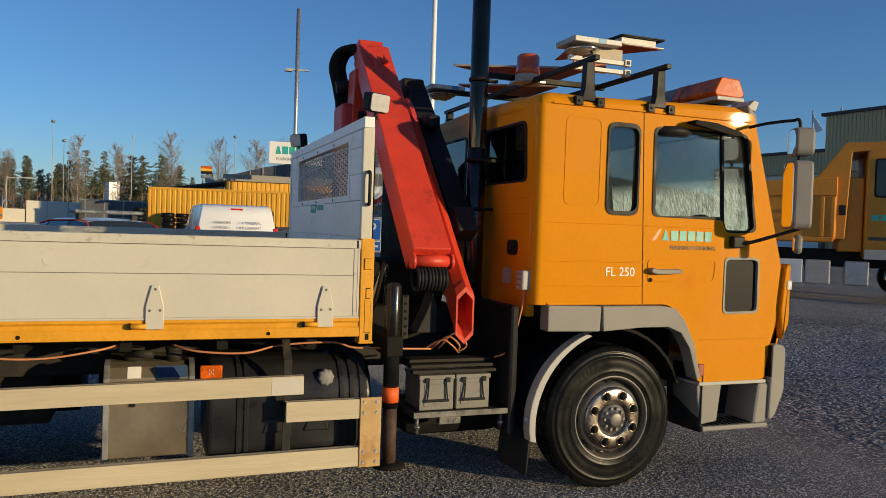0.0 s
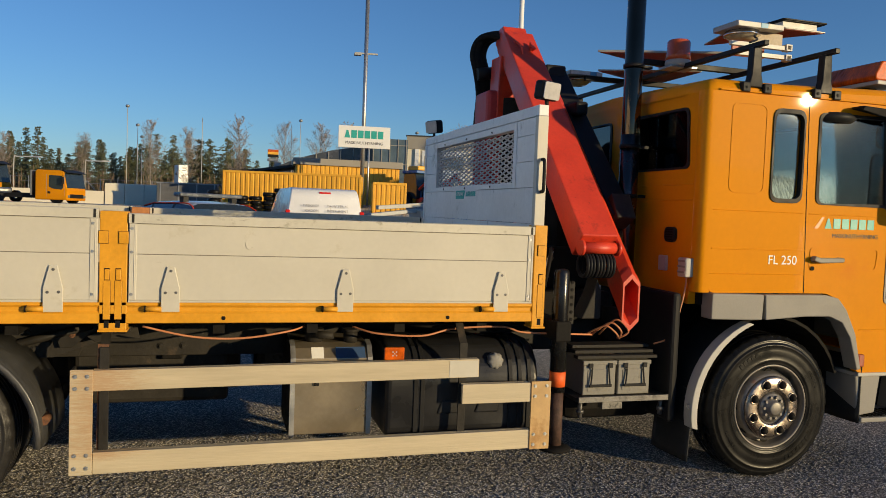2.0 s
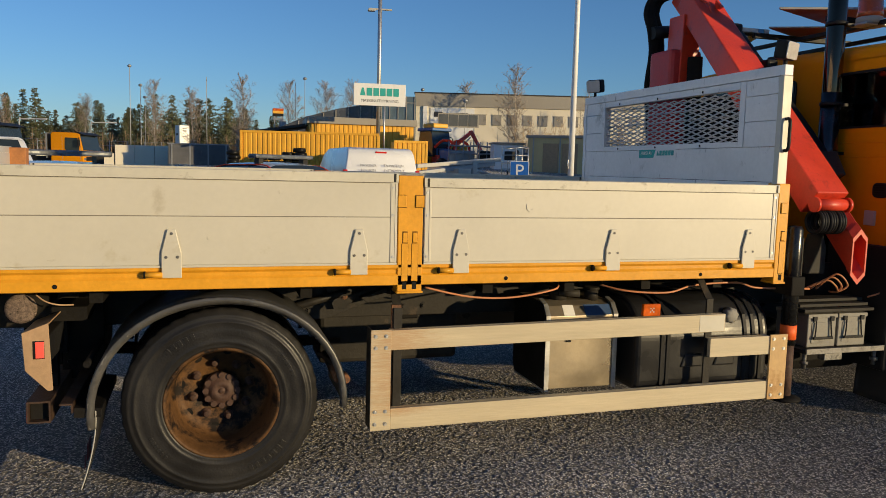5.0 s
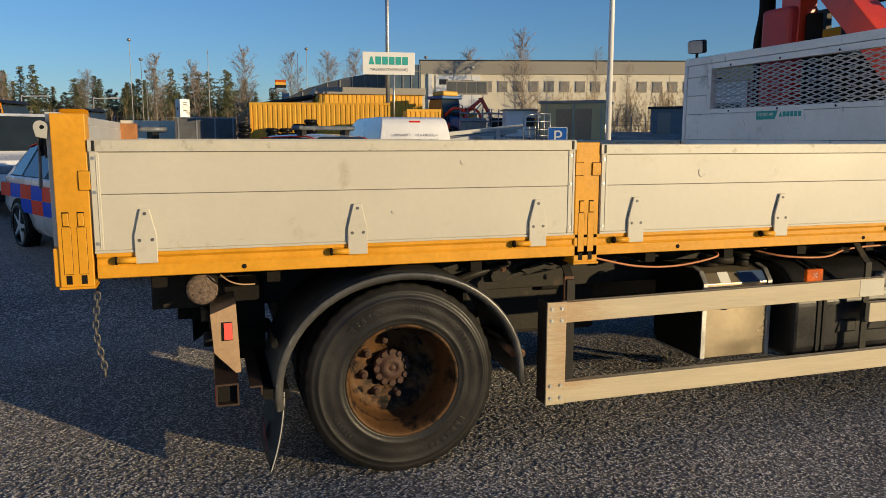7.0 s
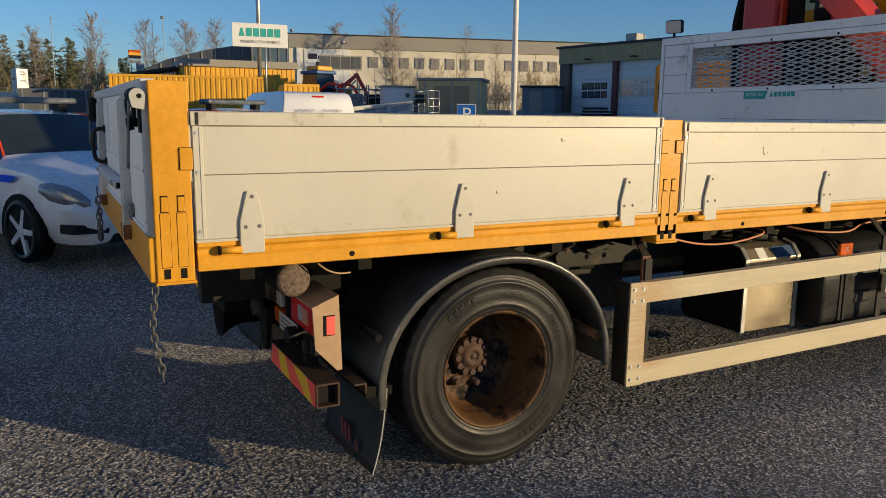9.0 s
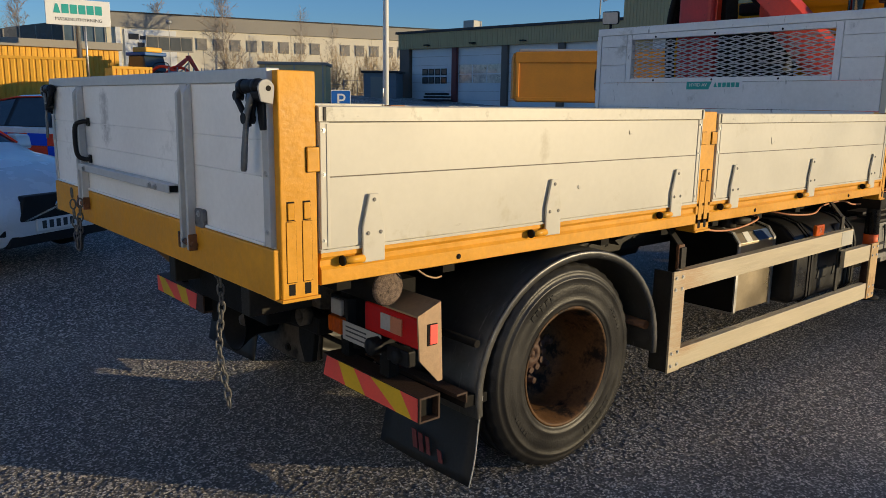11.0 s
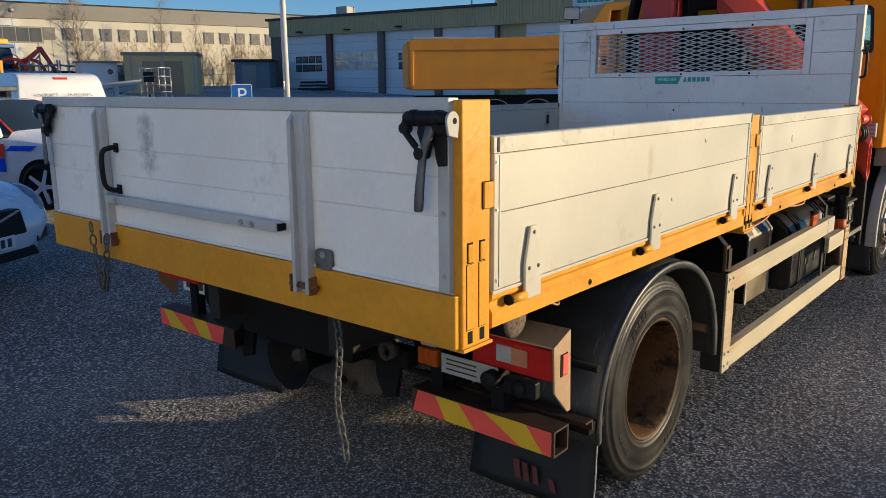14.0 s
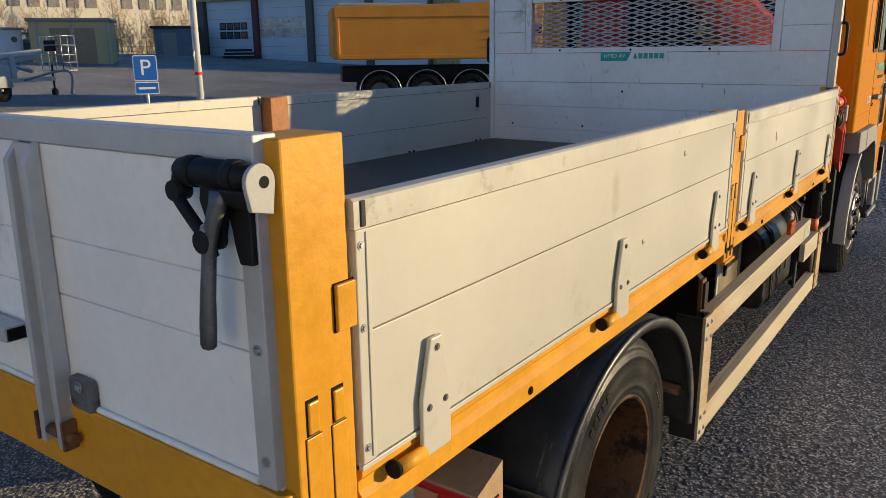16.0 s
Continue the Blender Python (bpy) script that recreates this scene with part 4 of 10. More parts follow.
cyl(bm, (2.6, 1.265, 0.70), (5.9, 1.265, 0.75), 0.05, seg=14)
part("prop_shaft", bm, DARK, truck)
bm = nbm()
cyl(bm, (0.56, 0.20, 0.955), (0.56, 0.75, 0.955), 0.072, seg=24)
at0 = part("air_tank", bm, DARK, truck, "dark round air reservoir")
bm = nbm()
lathe(bm, [(0.0, -0.016), (0.030, -0.015), (0.055, -0.011), (0.067, -0.004), (0.071, 0.004)], (0.56, 0.198, 0.955), "y", 28, False)
part("tank_end", bm, CASTEND, at0, "rough grey-brown cast end")


def fender(cx, cz, r, a0, a1, y0, y1, material, label, flare=0.0):
    bm = nbm()
    n = 28
    prof = [(0.0, y0), (0.016, y0 + 0.012), (0.024, y0 + 0.05), (0.024, y1), (0.014, y1), (0.012, y0 + 0.05), (0.004, y0 + 0.018), (-0.012, y0 + 0.004)]
    rows = []
    for i in range(n + 1):
        a = radians(a0 + (a1 - a0) * i / n)
        rr = r + flare * abs(math.cos(a)) ** 2
        rows.append([bm.verts.new((cx + (rr + d) * math.cos(a), y, cz + (rr + d) * math.sin(a))) for d, y in prof])
    m = len(prof)
    for i in range(n):
        for k in range(m):
            bm.faces.new((rows[i][k], rows[i][(k + 1) % m], rows[i + 1][(k + 1) % m], rows[i + 1][k])).smooth = True
    bm.faces.new(rows[0][::-1]), bm.faces.new(rows[-1])
    bmesh.ops.recalc_face_normals(bm, faces=bm.faces[:])
    mg = part("mudguard", bm, material, truck, label)
    bm = nbm()
    s, prev = (1 if y0 < 1 else -1), None
    ye = y0 if s > 0 else y1
    for i in range(n + 1):
        a = radians(a0 + (a1 - a0) * i / n)
        rr = r + flare * abs(math.cos(a)) ** 2
        row = [bm.verts.new((cx + (rr + d) * math.cos(a), ye + s * w, cz + (rr + d) * math.sin(a))) for d, w in ((-0.016, 0.002), (0.014, -0.006), (0.022, 0.004), (-0.012, 0.008))]
        if prev:
            for k in range(4):
                bm.faces.new((prev[k], prev[(k + 1) % 4], row[(k + 1) % 4], row[k])).smooth = True
        else:
            bm.faces.new(row)
        prev = row
    bm.faces.new(prev[::-1])
    bmesh.ops.recalc_face_normals(bm, faces=bm.faces[:])
    part("guard_lip", bm, GUARDLIP, mg, "worn grey lip with pale scratches and a painted highlight")
    return mg


def tyre_profile(w, r):
    return [(0.262, 0.040), (0.272, 0.012), (0.286, 0.003), (0.292, 0.006), (0.298, 0.000), (0.312, -0.001), (0.316, 0.001), (0.340, -0.003), (0.372, -0.002), (0.398, 0.002), (0.402, -0.001), (0.409, 0.002), (0.414, 0.007),
            (0.428, 0.012), (0.433, 0.010), (0.440, 0.017), (r - 0.010, 0.027), (r - 0.003, 0.034),
            (r, 0.046), (r, 0.082), (r - 0.012, 0.084), (r - 0.012, 0.092), (r, 0.094), (r, w / 2 - 0.006), (r - 0.012, w / 2 - 0.004), (r - 0.012, w / 2 + 0.004), (r, w / 2 + 0.006), (r, w - 0.100), (r - 0.012, w - 0.098),
            (r - 0.012, w - 0.09), (r, w - 0.088), (r, w - 0.052), (r - 0.012, w - 0.030), (0.436, w - 0.017), (0.40, w - 0.003), (0.34, w), (0.272, w - 0.014), (0.262, w - 0.035)]


def wheel(cx, cy, cz, s, kind, name="wheel"):
    """A wheel whose outer face lies at cy; s: -1 outer face towards -y, +1 towards +y. kind: steer or drive."""
    w, r = 0.275, 0.468
    flip = Matrix.Diagonal((1, -s, 1, 1))
    m = Matrix.Translation((cx, cy, cz)) @ flip

    def put(nm, bm, material, parent, label=""):
        me = finish(bm, nm)
        me.transform(m)
        if s > 0:
            me.flip_normals()
        return part(nm, me, material, parent, label)

    def ring_of(nm, bm, material, parent, n, rad, off, phase=0.0, turn=False):
        """n alike pieces round the axle, each a part of its own on one mesh."""
        me = finish(bm, nm)
        me.transform(flip)
        if s > 0:
            me.flip_normals()
        me.materials.append(material)
        for k in range(n):
            a = 2 * math.pi * (k + phase) / n
            ob = part(nm, me, None, parent)
            ob.matrix_world = Matrix.Translation(m @ Vector((rad * math.cos(a), off, rad * math.sin(a)))) @ (pose(0, 0, 0, 0, -math.degrees(a), 0) if turn else Matrix.Identity(4))

    def lug(rr, o, i):
        if o < 0.050 and rr > 0.452 and (i // 3) % 2:
            return rr - 0.004
        return rr

    bm = nbm()
    lathe(bm, tyre_profile(w, r), (0, 0, 0), "y", 240, True, lug)
    wh = put(name, bm, DUSTYRUB if kind == "drive" else RUBBER, truck, "dusty black truck tyre on a rusty gold rim" if kind == "drive" else "black truck tyre with chrome nut ring")
    for a0, n, hgt in ((-68, 7, 0.030), (112, 5, 0.030), (20, 6, 0.018), (205, 6, 0.018)):
        for k in range(n):  # raised unreadable lettering on the side wall
            a = radians(a0 + (5.2 if hgt > 0.02 else 3.6) * k)
            bm = nbm()
            box(bm, -0.010 if hgt > 0.02 else -0.006, 0.010 if hgt > 0.02 else 0.006, -0.0025, 0.004, -hgt / 2, hgt / 2, 0.001)
            me = finish(bm, "sidewall_mark")
            rr = 0.362
            me.transform(m @ Matrix.Translation((rr * math.cos(a), -0.0025, rr * math.sin(a))) @ pose(0, 0, 0, 0, 90 - math.degrees(a), 0))
            part("sidewall_mark", me, DUSTYRUB if kind == "drive" else RUBBER, wh)
    if kind == "drive":
        bm = nbm()
        lathe(bm, [(0.270, 0.024), (0.279, 0.010), (0.272, 0.004), (0.262, 0.010), (0.256, 0.036), (0.246, 0.060), (0.242, 0.20), (0.226, 0.262), (0.19, 0.272), (0.095, 0.272), (0.095, 0.285), (0.235, 0.285), (0.262, 0.24)], (0, 0, 0), "y", 72)
        put("rim", bm, RIMGOLD, wh, "rusty gold-brown dished rim")
        bm = nbm()
        lathe(bm, [(0.0, 0.218), (0.012, 0.218), (0.014, 0.224), (0.022, 0.224), (0.024, 0.218), (0.040, 0.218), (0.055, 0.223), (0.060, 0.232), (0.082, 0.234), (0.092, 0.240), (0.093, 0.275)], (0, 0, 0), "y", 36, False)
        hub = put("hub", bm, HUBRUST, wh, "rust-brown drive hub")
        ring_of("hub_bolt", cyl(nbm(), (0, -0.004, 0), (0, 0.04, 0), 0.0155, seg=8), HUBRUST, hub, 12, 0.080, 0.228)
        bm = nbm()
        lathe(bm, [(0.0, -0.030), (0.013, -0.030), (0.016, -0.026), (0.016, -0.002), (0.024, -0.002), (0.025, 0.010)], (0, 0, 0), "y", 12, False)
        ring_of("wheel_nut", bm, HUBRUST, wh, 8, 0.145, 0.264, 0.3)
        bm = nbm()
        prism(bm, [(0.013 * math.cos(t * math.pi / 6), 0.021 * math.sin(t * math.pi / 6)) for t in range(12)], "y", -0.0025, 0.002)
        ring_of("hand_hole", bm, DARK, wh, 8, 0.195, 0.272, 0.8, True)
    else:
        bm = nbm()
        lathe(bm, [(0.270, 0.024), (0.279, 0.010), (0.272, 0.004), (0.262, 0.010), (0.256, 0.045), (0.248, 0.07), (0.244, 0.10), (0.236, 0.085), (0.222, 0.030), (0.208, 0.006), (0.10, 0.0), (0.10, 0.03), (0.20, 0.06), (0.25, 0.20), (0.262, 0.2)], (0, 0, 0), "y", 72)
        put("rim", bm, RIMGREY, wh, "dark grey steel rim")
        bm = nbm()
        lathe(bm, [(0.108, -0.004), (0.196, 0.000), (0.206, 0.008), (0.200, -0.006), (0.186, -0.014), (0.124, -0.018), (0.108, -0.012)], (0, 0, 0), "y", 48)
        put("nut_ring", bm, BRONZE, wh, "tarnished chrome wheel nut ring")
        bm = nbm()
        prism(bm, [(0.014 * math.cos(t * math.pi / 6), 0.024 * math.sin(t * math.pi / 6)) for t in range(12)], "y", -0.004, 0.006)
        ring_of("hand_hole", bm, DARK, wh, 8, 0.229, 0.050, 0.0, True)
        bm = nbm()
        lathe(bm, [(0.026, -0.010), (0.026, -0.020), (0.019, -0.028), (0.017, -0.040), (0.0, -0.042)], (0, 0, 0), "y", 12, False)
        ring_of("wheel_nut", bm, DARK, wh, 8, 0.158, 0.0, 0.5)
        bm = nbm()
        lathe(bm, [(0.026, -0.014), (0.034, -0.014), (0.034, -0.021), (0.026, -0.022)], (0, 0, 0), "y", 16)
        ring_of("nut_cup", bm, BRONZE, wh, 8, 0.158, 0.0, 0.5)
        bm = nbm()
        lathe(bm, [(0.098, 0.03), (0.098, 0.0), (0.088, -0.012), (0.052, -0.016), (0.048, -0.045), (0.035, -0.05), (0.0, -0.05)], (0, 0, 0), "y", 32, False)
        hub = put("hub", bm, RIMGREY, wh, "grey hub with bolts")
        ring_of("hub_bolt", cyl(nbm(), (0, -0.028, 0), (0, 0.0, 0), 0.010, seg=6), RIMGREY, hub, 10, 0.070, 0.0)
    return wh


RW, FW = (1.457, 0.485), (6.322, 0.490)
wheel(RW[0], 0.055, RW[1], -1, "drive")
wheel(RW[0], 0.055 + 0.31 + 0.275, RW[1], 1, "drive")
wheel(RW[0], BW - 0.055, RW[1], 1, "drive")
wheel(RW[0], BW - 0.055 - 0.31 - 0.275, RW[1], -1, "drive")
wheel(FW[0], 0.035, FW[1], -1, "steer")
wheel(FW[0], BW - 0.035, FW[1], 1, "steer")
fender(RW[0], RW[1], 0.515, -4, 187, 0.012, 0.60, GUARDBLACK, "scratched black plastic mudguard", 0.07)
fender(RW[0], RW[1], 0.515, -4, 187, BW - 0.60, BW - 0.012, TANKBLACK, "black plastic mudguard", 0.07)
bm = nbm()
cyl(bm, (2.02, 0.05, 0.58), (2.02, 0.5, 0.60), 0.022, seg=14)
part("mudguard_stay", bm, RUST, truck)
bm = nbm()
cyl(bm, (0.86, 0.02, 0.72), (0.86, 0.5, 0.72), 0.016, seg=12)
part("mudguard_stay", bm, DARK, truck)


def flap(xb, y0, y1, z0, z1, sway, label):
    """A hanging rubber flap, bent and curled."""
    bm = nbm()
    ny, nz = 8, 10
    g = [[bm.verts.new((xb - sway * (j / nz) ** 1.4 + 0.012 * math.sin(3 * i / ny + 2.5 * j / nz), y0 + (y1 - y0) * i / ny + 0.010 * math.sin(4.0 * j / nz) * (1 - i / ny), z1 + (z0 - z1) * j / nz)) for j in range(nz + 1)] for i in range(ny + 1)]
    fs = [bm.faces.new((g[i][j], g[i + 1][j], g[i + 1][j + 1], g[i][j + 1])) for i in range(ny) for j in range(nz)]
    for f in fs:
        f.smooth = True
    r = bmesh.ops.extrude_face_region(bm, geom=fs)
    for v in [e for e in r["geom"] if isinstance(e, bmesh.types.BMVert)]:
        v.co.x += 0.007
    bmesh.ops.recalc_face_normals(bm, faces=bm.faces[:])
    return part("mud_flap", bm, FLAPRUB, truck, label)


f1 = flap(0.895, 0.02, 0.60, 0.13, 0.50, 0.075, "black rubber mud flap with a frayed edge")
for ya, yb, za, zb in ((0.335, 0.365, 0.180, 0.262), (0.295, 0.322, 0.176, 0.258), (0.250, 0.272, 0.180, 0.256), (0.170, 0.195, 0.172, 0.225)):
    part("flap_mark", prism(nbm(), [(ya, za), (yb, za), (yb + 0.012, zb), (ya + 0.012, zb)], "x", 0.8175, 0.8215), FLAPPRINT, f1, "faded red print")
bm = nbm()
tube(bm, [(0.893 - 0.075 * (j / 10) ** 1.4 + 0.012 * math.sin(0.25 * j), 0.018 + 0.010 * math.sin(0.4 * j) + 0.003 * math.sin(7.0 * j), 0.50 - 0.037 * j) for j in range(11)], 0.0032, 5)
part("frayed_edge", bm, LTGREY, f1, "pale frayed edge cord")
flap(0.895, BW - 0.60, BW - 0.02, 0.13, 0.50, 0.06, "black rubber mud flap")
bm = nbm()
prism(bm, [(0.80, 0.47), (0.92, 0.47), (0.92, 0.51), (0.80, 0.52)], "y", 0.02, 0.62, 0.003)
part("flap_holder", bm, DARK, truck)

# rear lamps, brackets, bumper
for s, yo in ((1, 0.0), (-1, BW + 0.10)):
    def Y(v):
        return yo + s * v

    def ybox(bm, x0, x1, ya, yb, z0, z1, bev=0.0):
        return box(bm, x0, x1, min(Y(ya), Y(yb)), max(Y(ya), Y(yb)), z0, z1, bev)

    bm = nbm()
    pts = [(0.590, 0.862), (0.700, 0.905), (0.712, 0.60), (0.690, 0.598), (0.600, 0.695)]
    prism(bm, pts, "y", min(Y(0.052), Y(0.060)), max(Y(0.052), Y(0.060)), 0.001)
    prism(bm, [(0.590, 0.862), (0.700, 0.905), (0.700, 0.912), (0.590, 0.869)], "y", min(Y(0.052), Y(0.36)), max(Y(0.052), Y(0.36)))
    bk = part("lamp_bracket", bm, TAN, truck, "rust-tinged pale lamp bracket")
    part("reflector_slot", ybox(nbm(), 0.634, 0.682, 0.0495, 0.054, 0.748, 0.832, 0.001), DARK, bk)
    part("side_reflector", ybox(nbm(), 0.645, 0.681, 0.046, 0.053, 0.752, 0.828, 0.002), REFLRED, bk, "red-orange side reflector")
    tl = part("tail_lamp", ybox(nbm(), 0.612, 0.680, 0.072, 0.430, 0.728, 0.848, 0.008), REDLENS, truck, "red rear lamp cluster with pale centre")
    part("lens", ybox(nbm(), 0.608, 0.616, 0.175, 0.315, 0.760, 0.826, 0.003), WHITELENS, tl)
    part("lens_bar", ybox(nbm(), 0.606, 0.614, 0.175, 0.246, 0.760, 0.826, 0.002), FADEDAMBER, tl)
    part("lamp_housing", ybox(nbm(), 0.640, 0.700, 0.068, 0.436, 0.724, 0.852, 0.006), BLACK, tl)
    ind = part("indicator_lamp", ybox(nbm(), 0.615, 0.665, 0.612, 0.718, 0.655, 0.728, 0.008), AMBER, truck, "dirty amber indicator lamp")
    part("lamp_housing", ybox(nbm(), 0.640, 0.690, 0.60, 0.730, 0.645, 0.815, 0.006), BLACK, ind)
    part("reversing_lens", ybox(nbm(), 0.622, 0.645, 0.625, 0.705, 0.735, 0.805, 0.006), WHITELENS, ind)
    b0, b1 = (0.05, 0.735)
    bm = nbm()
    for za, zb in ((0.448, 0.456), (0.542, 0.550)):
        ybox(bm, 0.60, 0.70, b0, b1, za, zb)
    for xa, xb in ((0.60, 0.608), (0.692, 0.70)):
        ybox(bm, xa, xb, b0, b1, 0.456, 0.542)
    bp = part("bumper_beam", bm, BEAMRUST, truck, "rusty hollow underrun beam with chevron tape")
    # dark fill that stands for the shade in the beam's hollow
    part("beam_core", ybox(nbm(), 0.610, 0.690, b0 + 0.035, b1 - 0.01, 0.458, 0.540), DARK, bp, "dark fill for the shade in the hollow beam")
    tops, feet = (0.06, 0.170, 0.368, 0.489, 0.609, 0.70), (0.06, 0.094, 0.195, 0.405, 0.553, 0.73)
    for k in range(5):  # slanted chevron stripes, leaning the same way on both sides
        ta, tb, fa_, fb_ = (tops[k], tops[k + 1], feet[k], feet[k + 1]) if s > 0 else (0.9 * v for v in (feet[k], feet[k + 1], tops[k], tops[k + 1]))
        bm = nbm()
        prism(bm, [(Y(fa_), 0.452), (Y(fb_), 0.452), (Y(tb), 0.546), (Y(ta), 0.546)], "x", 0.597, 0.5995)
        part("chevron_stripe", bm, REFLRED if k % 2 == 0 else REFLYEL, bp)
    bm = nbm()
    ybox(bm, 0.64, 0.69, 0.30, 0.36, 0.54, 0.75)
    ybox(bm, 0.66, 0.86, 0.62, 0.68, 0.50, 0.90)
    ybox(bm, 0.66, 0.82, 0.36, 0.64, 0.86, 0.93)
    bs = part("bumper_stay", bm, DARK, truck)
    if s < 0:  # the far end of the underrun is bent up and back
        for ob in (bk, tl, ind, bp, bs):
            ob.location.x -= 0.055
            ob.location.z += 0.027
tc0 = part("tow_beam", box(nbm(), 0.58, 0.66, 0.74, 1.98, 0.625, 0.705, 0.01), DARK, truck, "black greasy tow beam")
bm = nbm()
lathe(bm, [(0.085, 0.16), (0.085, 0.06), (0.100, 0.02), (0.135, -0.05), (0.145, -0.055), (0.140, -0.045), (0.095, 0.02), (0.060, 0.06), (0.0, 0.065)], (0.54, 1.40, 0.555), "x", 28, False)
part("tow_jaw", bm, DARK, tc0, "black funnel-shaped tow jaw")
bm = nbm()
lathe(bm, [(0.0, -0.04), (0.024, -0.035), (0.034, -0.012), (0.034, 0.05)], (0.565, 1.40, 0.555), "x", 18, False)
part("tow_pin", bm, DUSTYSTEEL, tc0, "dull worn coupling pin")
bm = nbm()
tube(bm, [(0.55, 1.47, 0.66), (0.50, 1.50, 0.71), (0.49, 1.54, 0.69), (0.52, 1.56, 0.61)], 0.012, 8)
part("coupling_handle", bm, DARK, tc0)
for y0, y1, z0 in ((0.80, 0.95, 0.46), (1.80, 1.95, 0.42)):
    bm = nbm()
    prism(bm, [(y0, 0.66), (y1, 0.66), (y1 - 0.005, z0 + 0.09), (y1 - 0.05, z0), (y0 + 0.03, z0 + 0.02), (y0 + 0.01, z0 + 0.12)], "x", 0.60, 0.625, 0.004)
    part("coupling_stay", bm, DARK, tc0)
bm = nbm()
prism(bm, [(1.74, 0.94), (2.08, 0.94), (2.10, 0.72), (2.02, 0.60), (1.84, 0.585), (1.74, 0.66)], "x", 0.52, 0.56, 0.01)
part("side_bracket", bm, DARK, truck, "black tail bracket beside the far lamp")
bm = nbm()
prism(bm, [(0.98, 0.66), (1.80, 0.66), (1.80, 0.50), (1.72, 0.40), (1.50, 0.345), (1.15, 0.35), (1.02, 0.40)], "x", 0.74, 0.77, 0.012)
dp = part("splash_plate", bm, DUSTYSTEEL, truck, "dusty grey-brown plate behind the coupling")
bolt_row(dp, "plate_bolt", [(0.74, y, z) for y, z in ((1.08, 0.60), (1.30, 0.40), (1.62, 0.42), (1.70, 0.60))], 0.014, 0.016, DARK, (-1, 0, 0))
part("info_plate", box(nbm(), 0.60, 0.604, 0.30, 0.575, 0.655, 0.735, 0.001), LTGREY, truck, "dirty grey plate with illegible print")
for zz in (0.672, 0.694, 0.712):
    part("print_bar", box(nbm(), 0.5985, 0.6005, 0.40, 0.55, zz, zz + 0.006), TEXTDARK, truck)
bm = nbm()
lathe(bm, [(0.0, -0.045), (0.030, -0.045), (0.036, -0.038), (0.036, 0.0), (0.030, 0.006), (0.030, 0.06)], (0.60, 0.318, 0.692), "x", 24, False)
lathe(bm, [(0.0, -0.02), (0.026, -0.02), (0.030, -0.012), (0.030, 0.05)], (0.62, 0.215, 0.668), "x", 20, False)
box(bm, 0.62, 0.66, 0.15, 0.29, 0.635, 0.70, 0.006)
part("trailer_socket", bm, BLACK, truck, "black round trailer socket")
part("rear_crossbar", prism(nbm(), [(0.745, 0.545), (0.80, 0.545), (0.80, 0.500), (0.792, 0.500), (0.792, 0.537), (0.745, 0.537)], "y", 0.005, 0.84), BEAMRUST, truck, "rusty dark angle bar across the tail")
part("rear_cross_member", prism(nbm(), [(0.60, 0.74), (0.70, 0.72), (0.72, 0.98), (0.60, 0.98)], "y", 0.76, 1.78, 0.008), DUSTYSTEEL, truck, "greasy dusty rear cross member")
bolt_row(truck, "cross_bolt", [(0.60, y, z) for y in (0.84, 0.98, 1.12, 1.42, 1.56, 1.70) for z in (0.79, 0.92)], 0.014, 0.016, DARK, (-1, 0, 0))
bm = nbm()
lathe(bm, [(0.026, -0.02), (0.040, -0.02), (0.040, 0.03), (0.026, 0.03)], (0.56, 0.83, 0.70), "x", 24)
part("lashing_eye", bm, DUSTYSTEEL, truck, "dull round lashing eye")
for y0, y1, z0, z1, rr in ((0.90, 1.10, 0.95, 0.74, 0.011), (0.98, 1.24, 0.93, 0.78, 0.013), (1.28, 1.50, 0.95, 0.72, 0.011), (1.40, 1.58, 0.92, 0.80, 0.010), (1.56, 1.72, 0.95, 0.74, 0.013)):
    bm = nbm()
    ym = (y0 + y1) / 2
    tube(bm, [(0.57, y0, z0), (0.54, y0 + 0.03, (z0 + z1) / 2), (0.52, ym, z1), (0.545, y1 - 0.02, (z0 + z1) / 2 + 0.02), (0.57, y1, z0 - 0.03)], rr, 8)
    part("air_hose", bm, DARK, truck, "looped black air hose")
bm = nbm()
tube(bm, [(0.70, 0.58, 0.60), (0.68, 0.70, 0.585), (0.66, 0.95, 0.60), (0.66, 1.20, 0.58), (0.66, 1.32, 0.62)], 0.012, 8)
part("wiring_loom", bm, DARK, truck, "black taped wiring loom")
pl = part("number_plate", box(nbm(), 0.60, 0.606, 2.02, 2.42, 0.69, 0.79, 0.002), TEXTWHITE, truck, "white number plate with dark bars")
for k in range(6):
    part("print_bar", box(nbm(), 0.5975, 0.6005, 2.05 + 0.06 * k, 2.085 + 0.06 * k, 0.71, 0.77), TEXTDARK, pl)

# side guard
TANPOST = mat("stained_tan_paint", (0.52, 0.33, 0.14), 0.55, 0.0, 0.15, 4, 30, 0.25, dirt=(0.36, 0.19, 0.06), dirt_at=0.55, dirt_scale=5)
sg = part("side_guard", box(nbm(), 2.183, 2.288, 0.018, 0.030, 0.300, 0.828, 0.002), WOOD, truck, "cream painted side guard frame with rust spots")
# dark colour on the post's return stands for the shade there
part("guard_return", box(nbm(), 2.183, 2.195, 0.030, 0.135, 0.302, 0.826, 0.002), CHASSIS, sg, "return of the guard post with shade put into its dark colour")
part("guard_post", box(nbm(), 4.632, 4.755, 0.018, 0.032, 0.306, 0.706, 0.002), TANPOST, sg, "orange-tan stained guard post")


